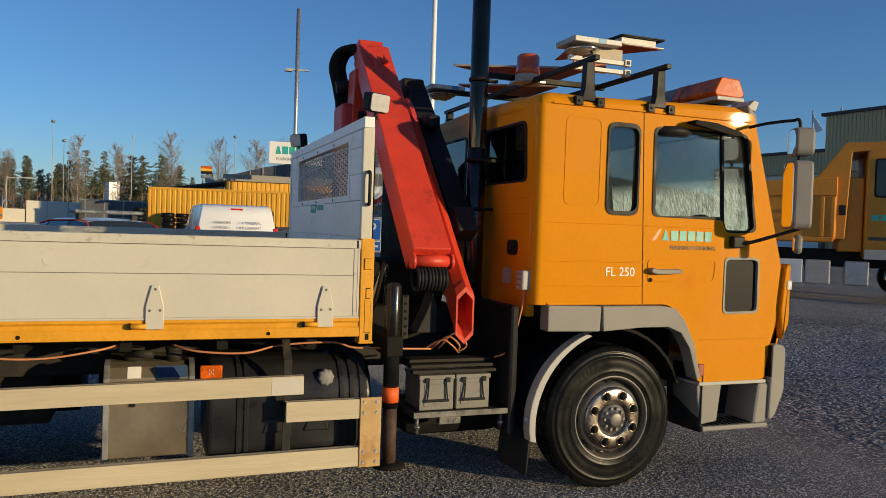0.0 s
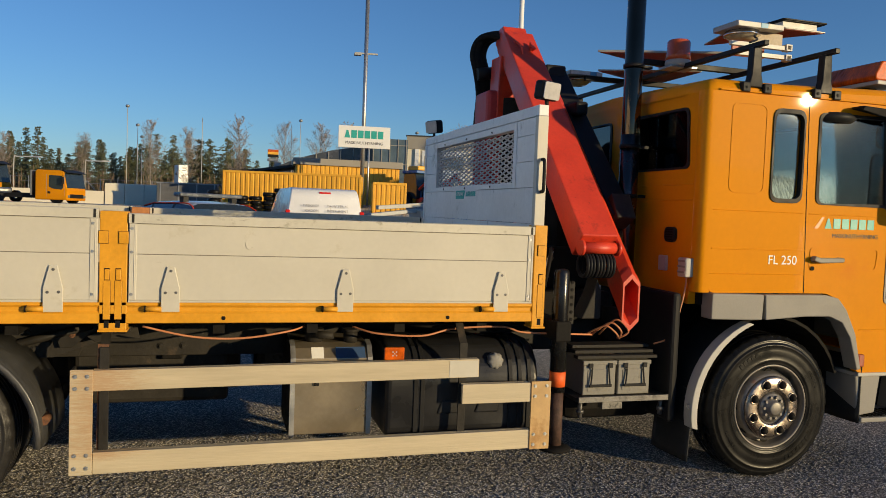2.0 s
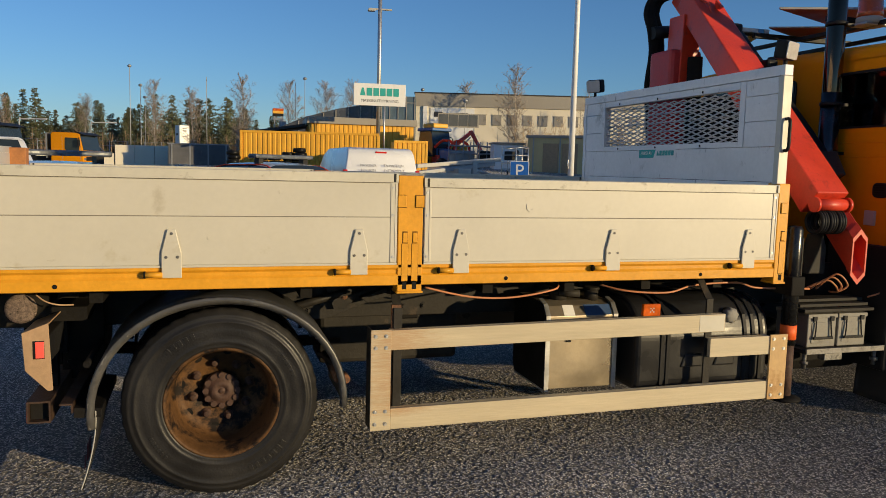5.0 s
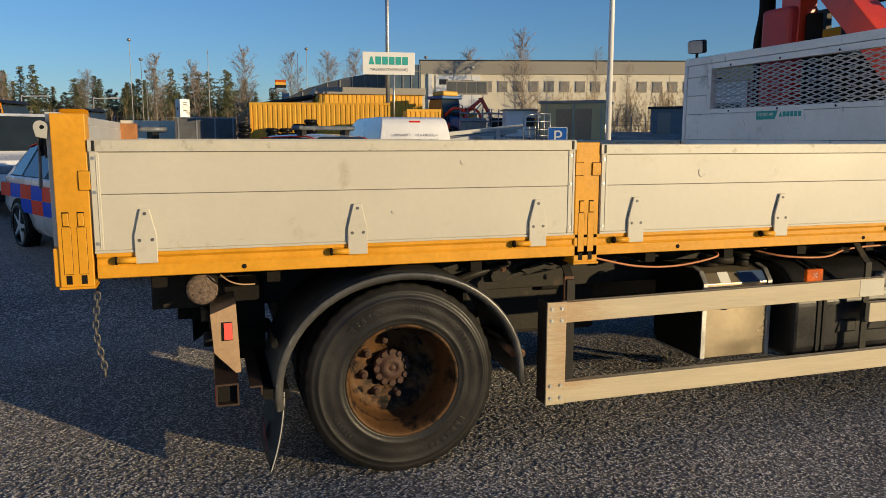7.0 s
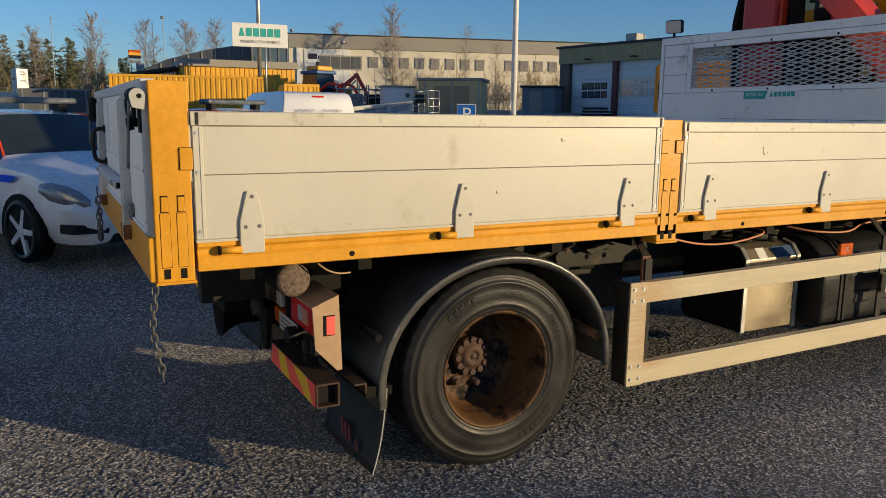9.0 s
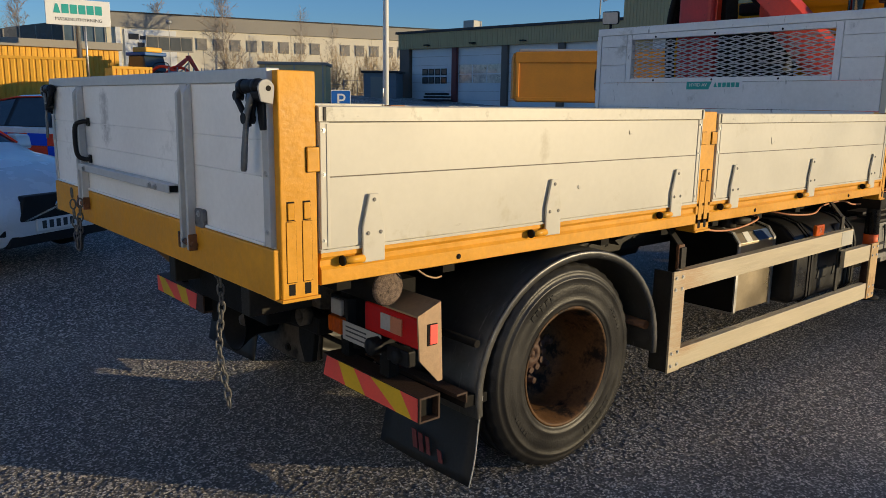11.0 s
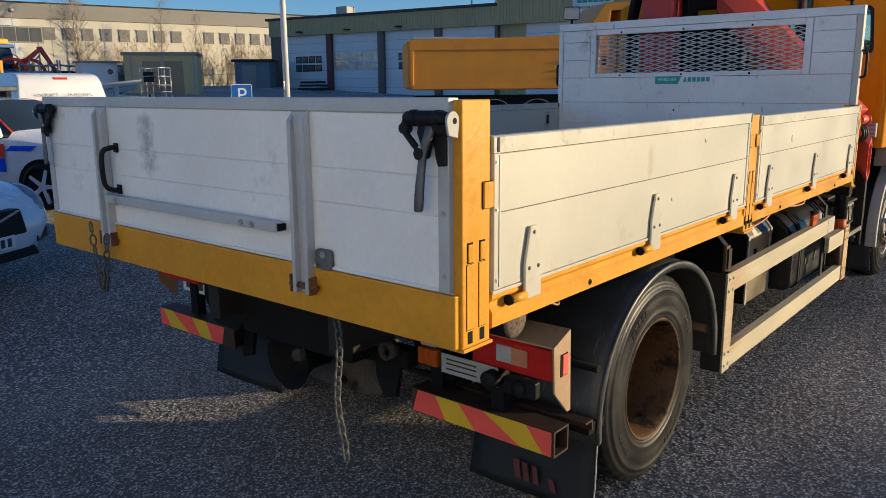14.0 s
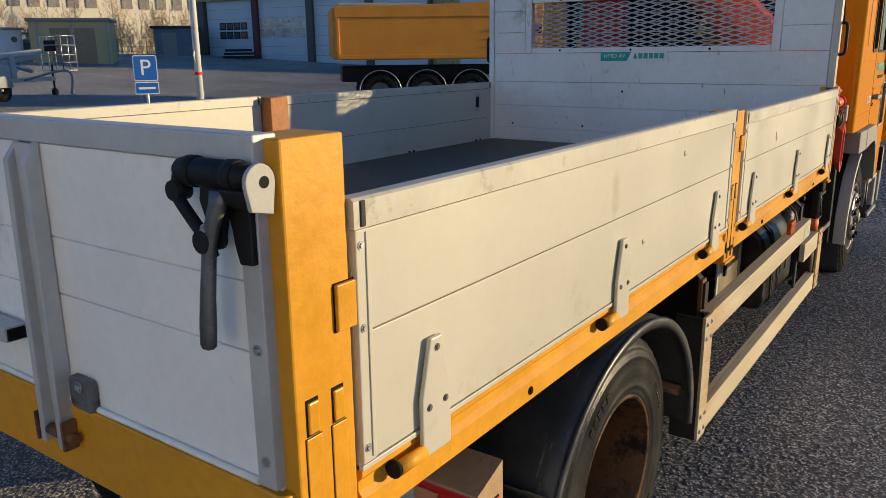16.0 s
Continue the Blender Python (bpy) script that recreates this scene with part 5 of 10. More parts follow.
def rail(x0, x1, za, zb, h):
    bm = nbm()
    prism(bm, [(x0, za), (x1, zb), (x1, zb + h), (x0, za + h)], "y", 0.026, 0.056, 0.003)
    prism(bm, [(x0, za + h - 0.006), (x1, zb + h - 0.006), (x1, zb + h), (x0, za + h)], "y", 0.056, 0.075)
    return part("guard_rail", bm, WOOD, sg)


rail(2.286, 4.306, 0.718, 0.739, 0.104)
rail(2.290, 4.634, 0.300, 0.311, 0.110)
rail(4.212, 4.634, 0.586, 0.586, 0.112)
part("worn_patch", box(nbm(), 4.13, 4.30, 0.0245, 0.0265, 0.742, 0.835), CREAM, sg, "pale patch with faint stamp")
bolt_row(sg, "bolt", [(x, 0.018, z) for x in (2.207, 2.262) for z in (0.335, 0.40, 0.735, 0.795)] + [(x, 0.018, z) for x in (4.655, 4.728) for z in (0.335, 0.395, 0.62, 0.68)], 0.007, 0.006, STEEL)
for bx in (2.31, 4.20):
    bm = nbm()
    box(bm, bx, bx + 0.045, 0.065, 0.078, 0.33, 0.93, 0.002)
    prism(bm, [(0.065, 0.92), (0.078, 0.92), (0.20, 1.05), (0.187, 1.05)], "x", bx, bx + 0.045)
    part("guard_bracket", bm, CHASSIS, sg, "brown steel drop bracket")
mk = part("marker_lamp", box(nbm(), 3.755, 3.868, 0.03, 0.055, 0.845, 0.915, 0.006), AMBER, truck, "orange side marker lamp")
for dx, dz in ((0, 0), (0.010, 0.010), (-0.010, 0.010), (0.010, -0.010), (-0.010, -0.010)):
    part("lens_dot", box(nbm(), 3.808 + dx, 3.815 + dx, 0.028, 0.031, 0.877 + dz, 0.884 + dz), WHITELENS, mk)

# bolted brackets on the frame behind the rear wheel
bm = nbm()
prism(bm, [(1.78, 0.985), (2.12, 0.985), (2.16, 0.90), (2.10, 0.745), (1.86, 0.745), (1.72, 0.90)], "y", 0.800, 0.812, 0.002)
sp = part("spring_hanger", bm, CHASSIS, truck, "dusty bolted spring hanger plate")
bolt_row(sp, "hanger_bolt", [(x, 0.800, z) for x, z in ((1.84, 0.94), (1.93, 0.955), (2.03, 0.94), (1.82, 0.87), (1.92, 0.85), (2.06, 0.86), (1.90, 0.78), (2.02, 0.78))], 0.015, 0.018, CHASSIS)
bm = nbm()
prism(bm, [(1.99, 1.06), (2.40, 1.06), (2.42, 1.02), (2.36, 0.99), (2.20, 0.93), (2.12, 0.86), (2.06, 0.86)], "y", 0.46, 0.474, 0.002)
prism(bm, [(2.20, 0.93), (2.36, 0.99), (2.42, 0.985), (2.42, 0.955), (2.24, 0.90)], "y", 0.40, 0.55, 0.003)
bo = part("body_outrigger", bm, CHASSIS, truck, "brown-black folded body bracket")
bolt_row(bo, "bracket_bolt", [(x, 0.46, z) for x, z in ((2.12, 0.93), (2.10, 1.0), (2.20, 0.985), (2.29, 1.01))], 0.011, 0.012, RUST)
bm = nbm()
tube(bm, [(1.95, 0.30, 0.66), (2.02, 0.22, 0.61), (2.06, 0.16, 0.575), (2.07, 0.10, 0.57)], 0.013, 8)
cyl(bm, (2.065, 0.06, 0.570), (2.065, 0.14, 0.570), 0.022, seg=14)
part("guard_bolt", bm, RUST, truck, "rusty mudguard clamp bolt")
bm = nbm()
prism(bm, [(0.075, 0.945), (0.092, 0.945), (0.092, 0.36), (0.075, 0.36)], "x", 2.300, 2.352, 0.002)
part("guard_strut", bm, RUST, sg, "rust-brown guard strut")

# aluminium tank and black fuel tank
bm = nbm()
prism(bm, [(0.285, 0.375), (0.72, 0.375), (0.76, 0.42), (0.76, 0.84), (0.72, 0.885), (0.40, 0.885), (0.33, 0.865), (0.285, 0.81)], "x", 3.285, 3.725, 0.004)
at_ = part("hydraulic_tank", bm, TANKALU, truck, "dull aluminium tank with blue label and fittings")
# dark sheet over the tank's left end, painting in its shade
part("end_plate", prism(nbm(), [(0.290, 0.378), (0.72, 0.378), (0.757, 0.42), (0.757, 0.84), (0.72, 0.882), (0.40, 0.882), (0.333, 0.862), (0.290, 0.808)], "x", 3.268, 3.284), DARK, at_, "dark sheet for the shade on the tank end")
for xx in (3.272, 3.712):
    bm = nbm()
    prism(bm, [(0.278, 0.365), (0.74, 0.365), (0.74, 0.375), (0.287, 0.375), (0.287, 0.812), (0.332, 0.872), (0.40, 0.893), (0.40, 0.90), (0.328, 0.879), (0.278, 0.815)], "x", xx, xx + 0.028)
    part("strap", bm, STEEL, at_)
bm = nbm()
prism(bm, [(0.283, 0.812), (0.328, 0.868), (0.331, 0.866), (0.287, 0.810)], "x", 3.53, 3.70)
part("label", bm, mat("faded_blue_label", (0.03, 0.07, 0.16), 0.5), at_, "faded blue label")
bm = nbm()
prism(bm, [(0.283, 0.812), (0.328, 0.868), (0.331, 0.866), (0.287, 0.810)], "x", 3.39, 3.46)
part("label", bm, TEXTWHITE, at_, "small white label")
part("gauge", box(nbm(), 3.405, 3.435, 0.272, 0.287, 0.655, 0.72, 0.004), BLACK, at_, "black level gauge")
bm = nbm()
cyl(bm, (3.42, 0.45, 0.88), (3.42, 0.45, 0.96), 0.055, seg=16)
cyl(bm, (3.40, 0.40, 0.93), (3.52, 0.36, 0.93), 0.022, seg=12)
cyl(bm, (3.63, 0.42, 0.88), (3.63, 0.42, 0.945), 0.042, seg=18)
cyl(bm, (3.63, 0.42, 0.945), (3.63, 0.42, 0.96), 0.050, 0.046, seg=18)
part("valve_block", bm, CHASSIS, at_, "grey-brown valves and filler")
bm = nbm()
prism(bm, [(0.155, 0.40), (0.19, 0.365), (0.70, 0.365), (0.74, 0.40), (0.74, 0.86), (0.70, 0.905), (0.36, 0.905), (0.26, 0.875), (0.185, 0.80), (0.155, 0.70)], "x", 3.80, 4.735, 0.03, 3)
ft = part("fuel_tank", bm, TANKBLACK, truck, "black plastic fuel tank with straps and cap")
for xx in (3.96, 4.00, 4.54, 4.60, 4.66):
    bm = nbm()
    prism(bm, [(0.148, 0.40), (0.186, 0.357), (0.30, 0.357), (0.30, 0.366), (0.19, 0.366), (0.157, 0.402), (0.157, 0.70), (0.187, 0.80), (0.262, 0.873), (0.36, 0.903), (0.50, 0.903), (0.50, 0.913), (0.358, 0.913), (0.256, 0.882), (0.179, 0.806), (0.148, 0.702)], "x", xx, xx + 0.024, 0.002)
    part("strap", bm, BLACK, ft)
for xx in (4.10, 4.33):
    bm = nbm()
    prism(bm, [(xx, 0.50), (xx + 0.15, 0.50), (xx + 0.15, 0.58), (xx + 0.03, 0.58)], "y", 0.146, 0.162, 0.010)
    part("tank_rib", bm, TANKBLACK, ft)
bm = nbm()
lathe(bm, [(0.0, -0.030), (0.030, -0.030), (0.047, -0.020), (0.050, 0.0), (0.044, 0.03)], (4.46, 0.185, 0.80), "y", 48, False, lambda r, o, i: r * (0.90 if r > 0.045 and (i // 3) % 2 else 1))
part("filler_cap", bm, GREYPL, ft, "ribbed grey filler cap")
bm = nbm()
tube(bm, [(2.50, 0.16, 1.02), (2.75, 0.15, 0.965), (3.0, 0.15, 0.955), (3.25, 0.16, 0.99), (3.35, 0.3, 1.0)], 0.006, 6)
part("cable", bm, COPPER, truck, "thin copper-coloured cable")
bm = nbm()
tube(bm, [(3.62, 0.30, 0.99), (3.75, 0.2, 0.965), (4.0, 0.17, 0.955), (4.2, 0.2, 0.99), (4.5, 0.2, 1.0), (4.62, 0.18, 0.97), (4.85, 0.2, 0.955), (5.15, 0.3, 0.93)], 0.0065, 6)
part("cable", bm, COPPER, truck, "thin copper-coloured cable")
bm = nbm()
tube(bm, [(0.64, 0.13, 1.03), (0.68, 0.12, 1.0), (0.73, 0.125, 0.983), (0.79, 0.16, 0.975)], 0.004, 6)
part("cable", bm, TAN, truck)
for k in range(3):
    bm = nbm()
    tube(bm, [(3.3 + 0.15 * k, 0.55, 0.96), (3.6 + 0.1 * k, 0.5 + 0.05 * k, 1.0), (4.3, 0.45, 0.97 - 0.02 * k), (4.9, 0.5, 0.95), (5.2, 0.6, 1.0)], 0.012, 8)
    part("hose", bm, DARK, truck)

# ---- cab ----
from mathutils.geometry import tessellate_polygon


def panel(bm, outer, holes, put, t):
    """A sheet of thickness t with openings; put(u, v, w) gives the place."""
    loops = [outer] + holes
    tris = tessellate_polygon([[Vector((u, v, 0)) for u, v in lp] for lp in loops])
    flat = [p for lp in loops for p in lp]
    A, B = [bm.verts.new(put(u, v, 0)) for u, v in flat], [bm.verts.new(put(u, v, t)) for u, v in flat]
    for a, b, c in tris:
        bm.faces.new((A[a], A[b], A[c])), bm.faces.new((B[a], B[c], B[b]))
    o = 0
    for lp in loops:
        n = len(lp)
        for i in range(n):
            j = (i + 1) % n
            bm.faces.new((A[o + i], B[o + i], B[o + j], A[o + j]))
        o += n
    bmesh.ops.recalc_face_normals(bm, faces=bm.faces[:])
    return bm


def rounded(pts, r, n=4):
    """Rounds the corners of a polygon."""
    out = []
    m = len(pts)
    for i in range(m):
        p, a, b = (Vector(pts[k % m]) for k in (i, i - 1, i + 1))
        d1, d2 = (a - p), (b - p)
        q = min(r, d1.length * 0.45, d2.length * 0.45)
        s, e = p + d1.normalized() * q, p + d2.normalized() * q
        for k in range(n + 1):
            t = k / n
            out.append(tuple((1 - t) ** 2 * s + 2 * t * (1 - t) * p + t * t * e))
    return out


CY0, CY1 = 0.03, BW - 0.03
cab_outline = [(5.80, 1.232), (6.70, 1.232), (6.80, 1.19), (6.895, 1.0), (6.962, 0.735), (7.00, 0.70), (7.555, 0.70), (7.60, 0.95), (7.672, 1.20), (7.680, 1.467), (7.372, 2.545), (7.30, 2.552), (5.80, 2.50)]
win_side = rounded([(6.212, 1.824), (6.446, 1.824), (6.446, 2.392), (6.212, 2.392)], 0.06)
win_door = rounded([(6.574, 1.814), (7.142, 1.818), (7.165, 1.730), (7.424, 1.736), (7.318, 2.396), (6.566, 2.394)], 0.05)
win_low = rounded([(7.176, 1.170), (7.470, 1.176), (7.466, 1.548), (7.178, 1.548)], 0.04)
cab_ob = None
for s, yo in ((1, CY0), (-1, CY1)):
    bm = nbm()
    panel(bm, rounded(cab_outline, 0.03, 3), [win_side, win_door, win_low], lambda u, v, w, s=s, yo=yo: (u, yo + s * w, v), 0.05)
    ob = part("cab_side", bm, ORANGE, truck, "orange painted cab side with door")
    if s > 0:
        cab_ob = ob
    bm = nbm()
    panel(bm, rounded([(5.79, 1.25), (7.50, 1.25), (7.56, 1.50), (7.30, 2.47), (5.79, 2.46)], 0.03, 3), [win_side, win_door, win_low], lambda u, v, w, s=s, yo=yo: (u, yo + s * (0.053 + w), v), 0.008)
    part("inner_lining", bm, TRIM, ob, "dark grey cab lining")

    def frame_ring(loop, w, d0, d1, material, nm, lab=""):
        c = Vector((sum(p[0] for p in loop) / len(loop), sum(p[1] for p in loop) / len(loop)))
        outer = [tuple(Vector(p) + (Vector(p) - c).normalized() * w) for p in loop]
        inner = [tuple(Vector(p) - (Vector(p) - c).normalized() * w) for p in loop]
        b_ = nbm()
        panel(b_, outer, [inner], lambda u, v, q: (u, yo + s * (d0 + (d1 - d0) * q), v), 1.0)
        return part(nm, b_, material, ob, lab)

    frame_ring(win_side, 0.014, -0.008, 0.03, BLACK, "window_seal", "black rubber window seal")
    frame_ring(win_door, 0.012, -0.006, 0.03, BLACK, "window_seal", "black rubber window seal")
    frame_ring(win_low, 0.010, -0.005, 0.03, GREYPL, "window_seal", "grey window trim")
    for lp, gm in ((win_side, GLASS), (win_door, GLASS), (win_low, DARKGLASS)):
        bm = nbm()
        prism(bm, lp, "y", yo + s * 0.018, yo + s * 0.022)
        g = part("window_glass", bm, gm if s > 0 or gm is DARKGLASS else FROST, ob, "clear reflecting window glass" if s > 0 else "dewy window glass")
        g.visible_shadow = False
    bm = nbm()
    prism(bm, [(7.146, 1.735), (7.166, 1.735), (7.130, 2.395), (7.108, 2.395)], "y", min(yo + s * 0.008, yo + s * 0.028), max(yo + s * 0.008, yo + s * 0.028), 0.002)
    part("window_divider", bm, BLACK, ob)

# seams, ledges and door furniture on the near side
for pts in ([(6.512, 1.235), (6.517, 1.235), (6.474, 2.50), (6.469, 2.50)],):
    bm = nbm()
    prism(bm, pts, "y", CY0 - 0.0015, CY0 + 0.01)
    part("door_seam", bm, DARK, cab_ob)
for x0, x1, z0, z1 in ((5.80, 6.510, 1.505, 1.514), (5.80, 6.510, 1.350, 1.354), (6.52, 7.15, 1.745, 1.752), (5.80, 6.47, 1.748, 1.752), (6.98, 7.57, 0.985, 0.992)):
    part("pressed_line", box(nbm(), x0, x1, CY0 - 0.004, CY0 + 0.01, z0, z1, 0.002), ORANGE, cab_ob)
bm = nbm()
loop = rounded([(5.90, 1.86), (6.16, 1.86), (6.16, 2.42), (5.90, 2.42)], 0.05)
panel(bm, loop, [[(x + (0.006 if x < 6.03 else -0.006), z + (0.006 if z < 2.1 else -0.006)) for x, z in loop]], lambda u, v, w: (u, CY0 - 0.003 + w, v), 0.008)
part("pressed_frame", bm, ORANGE, cab_ob)
bm = nbm()
loop = rounded([(6.545, 1.385), (7.085, 1.385), (7.10, 1.53), (6.545, 1.53)], 0.03)
panel(bm, loop, [[(x + (0.006 if x < 6.8 else -0.006), z + (0.006 if z < 1.45 else -0.006)) for x, z in loop]], lambda u, v, w: (u, CY0 - 0.004 + w, v), 0.008)
part("pressed_frame", bm, ORANGE, cab_ob)
bm = nbm()
prism(bm, rounded([(6.545, 1.447), (6.60, 1.432), (6.79, 1.440), (6.79, 1.468), (6.60, 1.466), (6.56, 1.478)], 0.012), "y", CY0 - 0.045, CY0 - 0.010, 0.006)
cyl(bm, (6.575, CY0 - 0.02, 1.455), (6.575, CY0 + 0.01, 1.455), 0.02)
cyl(bm, (6.77, CY0 - 0.02, 1.455), (6.77, CY0 + 0.01, 1.455), 0.016)
part("door_handle", bm, GREYPL, cab_ob, "grey plastic door handle")
bm = nbm()
cyl(bm, (6.568, CY0 - 0.008, 1.395), (6.568, CY0 + 0.01, 1.395), 0.014)
part("door_lock", bm, DARK, cab_ob)
lettering("model_text", "FL 250", 0.082, at(6.335, CY0 - 0.002, 1.442, SIDE), TEXTWHITE, cab_ob, "white model lettering")
brand_bars(cab_ob, 6.85, CY0 - 0.002, 1.690, 0.40, 0.066, TEAL)
ghost = mat("faded_orange_print", (0.60, 0.16, 0.006), 0.35, 0.0, 0.05)
bm = nbm()
prism(bm, [(6.565, 1.655), (6.60, 1.655), (6.645, 1.73), (6.625, 1.73)], "y", CY0 - 0.0016, CY0 + 0.001)
part("logo_ghost", bm, ghost, cab_ob, "faded older print")
lettering("trade_text", "MASKINUTHYRNING", 0.040, at(6.90, CY0 - 0.002, 1.610, SIDE), TEXTDARK, cab_ob)
# roof with rounded shoulders
bm = nbm()
prof = [(CY0, 2.48)] + [(CY0 + 0.085 - 0.085 * math.cos(radians(a)), 2.48 + 0.085 * math.sin(radians(a))) for a in range(15, 91, 15)]
prof += [(1.265, 2.60)] + [(BW - y, z) for y, z in reversed(prof)]
xs = [(5.714, -0.100, 0.050), (5.718, -0.070, 0.031), (5.728, -0.040, 0.016), (5.746, -0.016, 0.006), (5.80, 0.0, 0.0), (6.3, 0.005, 0.0), (7.0, 0.030, 0.0), (7.25, 0.035, 0.0), (7.36, 0.0, 0.0), (7.40, -0.05, 0.0)]
rows = [[bm.verts.new((x, 1.265 + (y - 1.265) * (1 - inset / 1.235), max(2.47, z + dz * (0.3 + 0.7 * min(1, (z - 2.48) / 0.08))))) for y, z in prof] for x, dz, inset in xs]
for i in range(len(rows) - 1):
    for k in range(len(prof) - 1):
        bm.faces.new((rows[i][k], rows[i][k + 1], rows[i + 1][k + 1], rows[i + 1][k])).smooth = True
bm.faces.new(rows[0]), bm.faces.new(rows[-1][::-1])
bmesh.ops.recalc_face_normals(bm, faces=bm.faces[:])
part("cab_roof", bm, ORANGE, truck, "orange cab roof with rounded edges")
for s, yo in ((1, CY0), (-1, CY1)):  # rounded upright corners behind the doors
    arc_ = [(5.80, yo)] + [(5.760 - 0.046 * math.sin(radians(a)), yo + s * (0.046 - 0.046 * math.cos(radians(a)))) for a in range(0, 91, 10)] + [(5.714, yo + s * 0.086)]
    bm = nbm()
    prism(bm, arc_ + [(x + 0.01, y + s * 0.012) for x, y in reversed(arc_)], "z", 1.232, 2.482)
    soften(part("cab_corner", bm, ORANGE, truck, "orange rounded cab corner"))
part("rain_gutter", box(nbm(), 5.80, 7.34, CY0 - 0.012, CY0 + 0.01, 2.484, 2.496, 0.004), ORANGE, truck)
# rear wall with two windows
rw = [rounded([(0.185, 2.012), (0.86, 2.012), (0.86, 2.385), (0.215, 2.385)], 0.05), rounded([(1.20, 1.96), (2.32, 1.96), (2.32, 2.385), (1.20, 2.385)], 0.05)]
bm = nbm()
panel(bm, [(CY0 + 0.086, 1.15), (CY1 - 0.086, 1.15), (CY1 - 0.086, 2.475), (CY0 + 0.086, 2.475)], rw, lambda u, v, w: (5.714 + w, u, v), 0.05)
crear = part("cab_rear", bm, ORANGE, truck, "orange cab rear wall with two windows")
for k, lp in enumerate(rw):
    bm = nbm()
    c = Vector((sum(p[0] for p in lp) / len(lp), sum(p[1] for p in lp) / len(lp)))
    panel(bm, [tuple(Vector(p) + (Vector(p) - c).normalized() * 0.018) for p in lp], [[tuple(Vector(p) - (Vector(p) - c).normalized() * 0.010)[:2] for p in lp]], lambda u, v, w: (5.706 + w, u, v), 0.03)
    part("window_seal", bm, BLACK, crear)
    bm = nbm()
    prism(bm, lp, "x", 5.728, 5.732)
    g = part("window_glass", bm, GLASS if k == 0 else TINTED, crear, "rear window glass")
    g.visible_shadow = False
bm = nbm()
panel(bm, [(CY0 + 0.07, 1.25), (CY1 - 0.07, 1.25), (CY1 - 0.07, 2.45), (CY0 + 0.07, 2.45)], rw, lambda u, v, w: (5.767 + w, u, v), 0.008)
part("inner_lining", bm, TRIM, crear, "dark grey cab lining")
part("roof_lining", box(nbm(), 5.79, 7.30, CY0 + 0.07, CY1 - 0.07, 2.452, 2.462), TRIM, crear, "dark grey roof lining")
for zz in (1.80, 1.90):
    part("pressed_line", box(nbm(), 5.709, 5.716, 0.12, 2.40, zz, zz + 0.008, 0.002), ORANGE, crear)
bm = nbm()
prism(bm, rounded([(0.27, 1.53), (0.39, 1.53), (0.39, 1.63), (0.27, 1.63)], 0.04), "x", 5.690, 5.716, 0.006)
part("rear_vent", bm, BLACK, crear, "black oval vent")
for k in range(5):
    part("vent_slat", box(nbm(), 5.687, 5.692, 0.29, 0.37, 1.545 + 0.016 * k, 1.552 + 0.016 * k), DARK, crear)
bm = nbm()
box(bm, 5.69, 5.716, 0.36, 0.44, 1.34, 1.44, 0.004)
part("junction_plate", bm, LTGREY, crear, "grey plate with a hook")
bm = nbm()
box(bm, 5.66, 5.72, 0.08, 0.17, 1.32, 1.44, 0.008)
jb = part("junction_box", bm, LTGREY, crear, "grey weatherproof junction box")
for zz in (1.345, 1.38, 1.415):
    part("box_line", box(nbm(), 5.655, 5.661, 0.085, 0.165, zz, zz + 0.012, 0.002), GREYPL, jb)
bm = nbm()
tube(bm, [(5.69, 0.11, 1.32), (5.68, 0.11, 1.22), (5.645, 0.12, 1.05), (5.62, 0.16, 0.93), (5.55, 0.22, 0.88)], 0.006, 6)
part("cable", bm, COPPER, crear, "orange cable")
# windscreen, front and interior
bm = nbm()
prism(bm, [(7.40, 2.45), (7.415, 2.45), (7.690, 1.50), (7.672, 1.50)], "y", CY0 + 0.06, CY1 - 0.06)
ws = part("windscreen", bm, FROST, truck, "windscreen glass")
ws.visible_shadow = False
bm = nbm()
prism(bm, [(7.55, 0.72), (7.70, 0.95), (7.745, 1.20), (7.70, 1.50), (7.62, 1.50), (7.60, 0.72)], "y", CY0 + 0.02, CY1 - 0.02, 0.02)
part("cab_front", bm, ORANGE, truck, "orange cab front panel")
bm = nbm()
prism(bm, [(7.36, 2.62), (7.44, 2.56), (7.46, 2.46), (7.40, 2.44)], "y", CY0 + 0.05, CY1 - 0.05, 0.01)
part("front_visor", bm, GREYPL, truck, "grey front roof visor")
part("cab_floor", box(nbm(), 5.77, 7.55, CY0 + 0.06, CY1 - 0.06, 1.15, 1.22), DARK, truck)
for sy in (0.30, 1.60):
    bm = nbm()
    box(bm, 6.45, 6.95, sy, sy + 0.5, 1.35, 1.55, 0.05)
    prism(bm, [(6.40, 1.5), (6.52, 1.5), (6.44, 2.15), (6.32, 2.15)], "y", sy + 0.02, sy + 0.48, 0.04)
    box(bm, 6.30, 6.40, sy + 0.12, sy + 0.38, 2.12, 2.30, 0.03)
    part("seat", bm, BLACK, truck, "dark cab seat")
bm = nbm()
lathe(bm, [(0.22 + 0.014 * math.cos(a * math.pi / 4), 0.014 * math.sin(a * math.pi / 4)) for a in range(8)], (0, 0, 0), "z", 40)
sw = finish(bm, "steering_wheel")
sw.transform(Matrix.Translation((7.20, 0.55, 1.72)) @ pose(0, 0, 0, 0, -35, 0))
part("steering_wheel", sw, BLACK, truck)
bm = nbm()
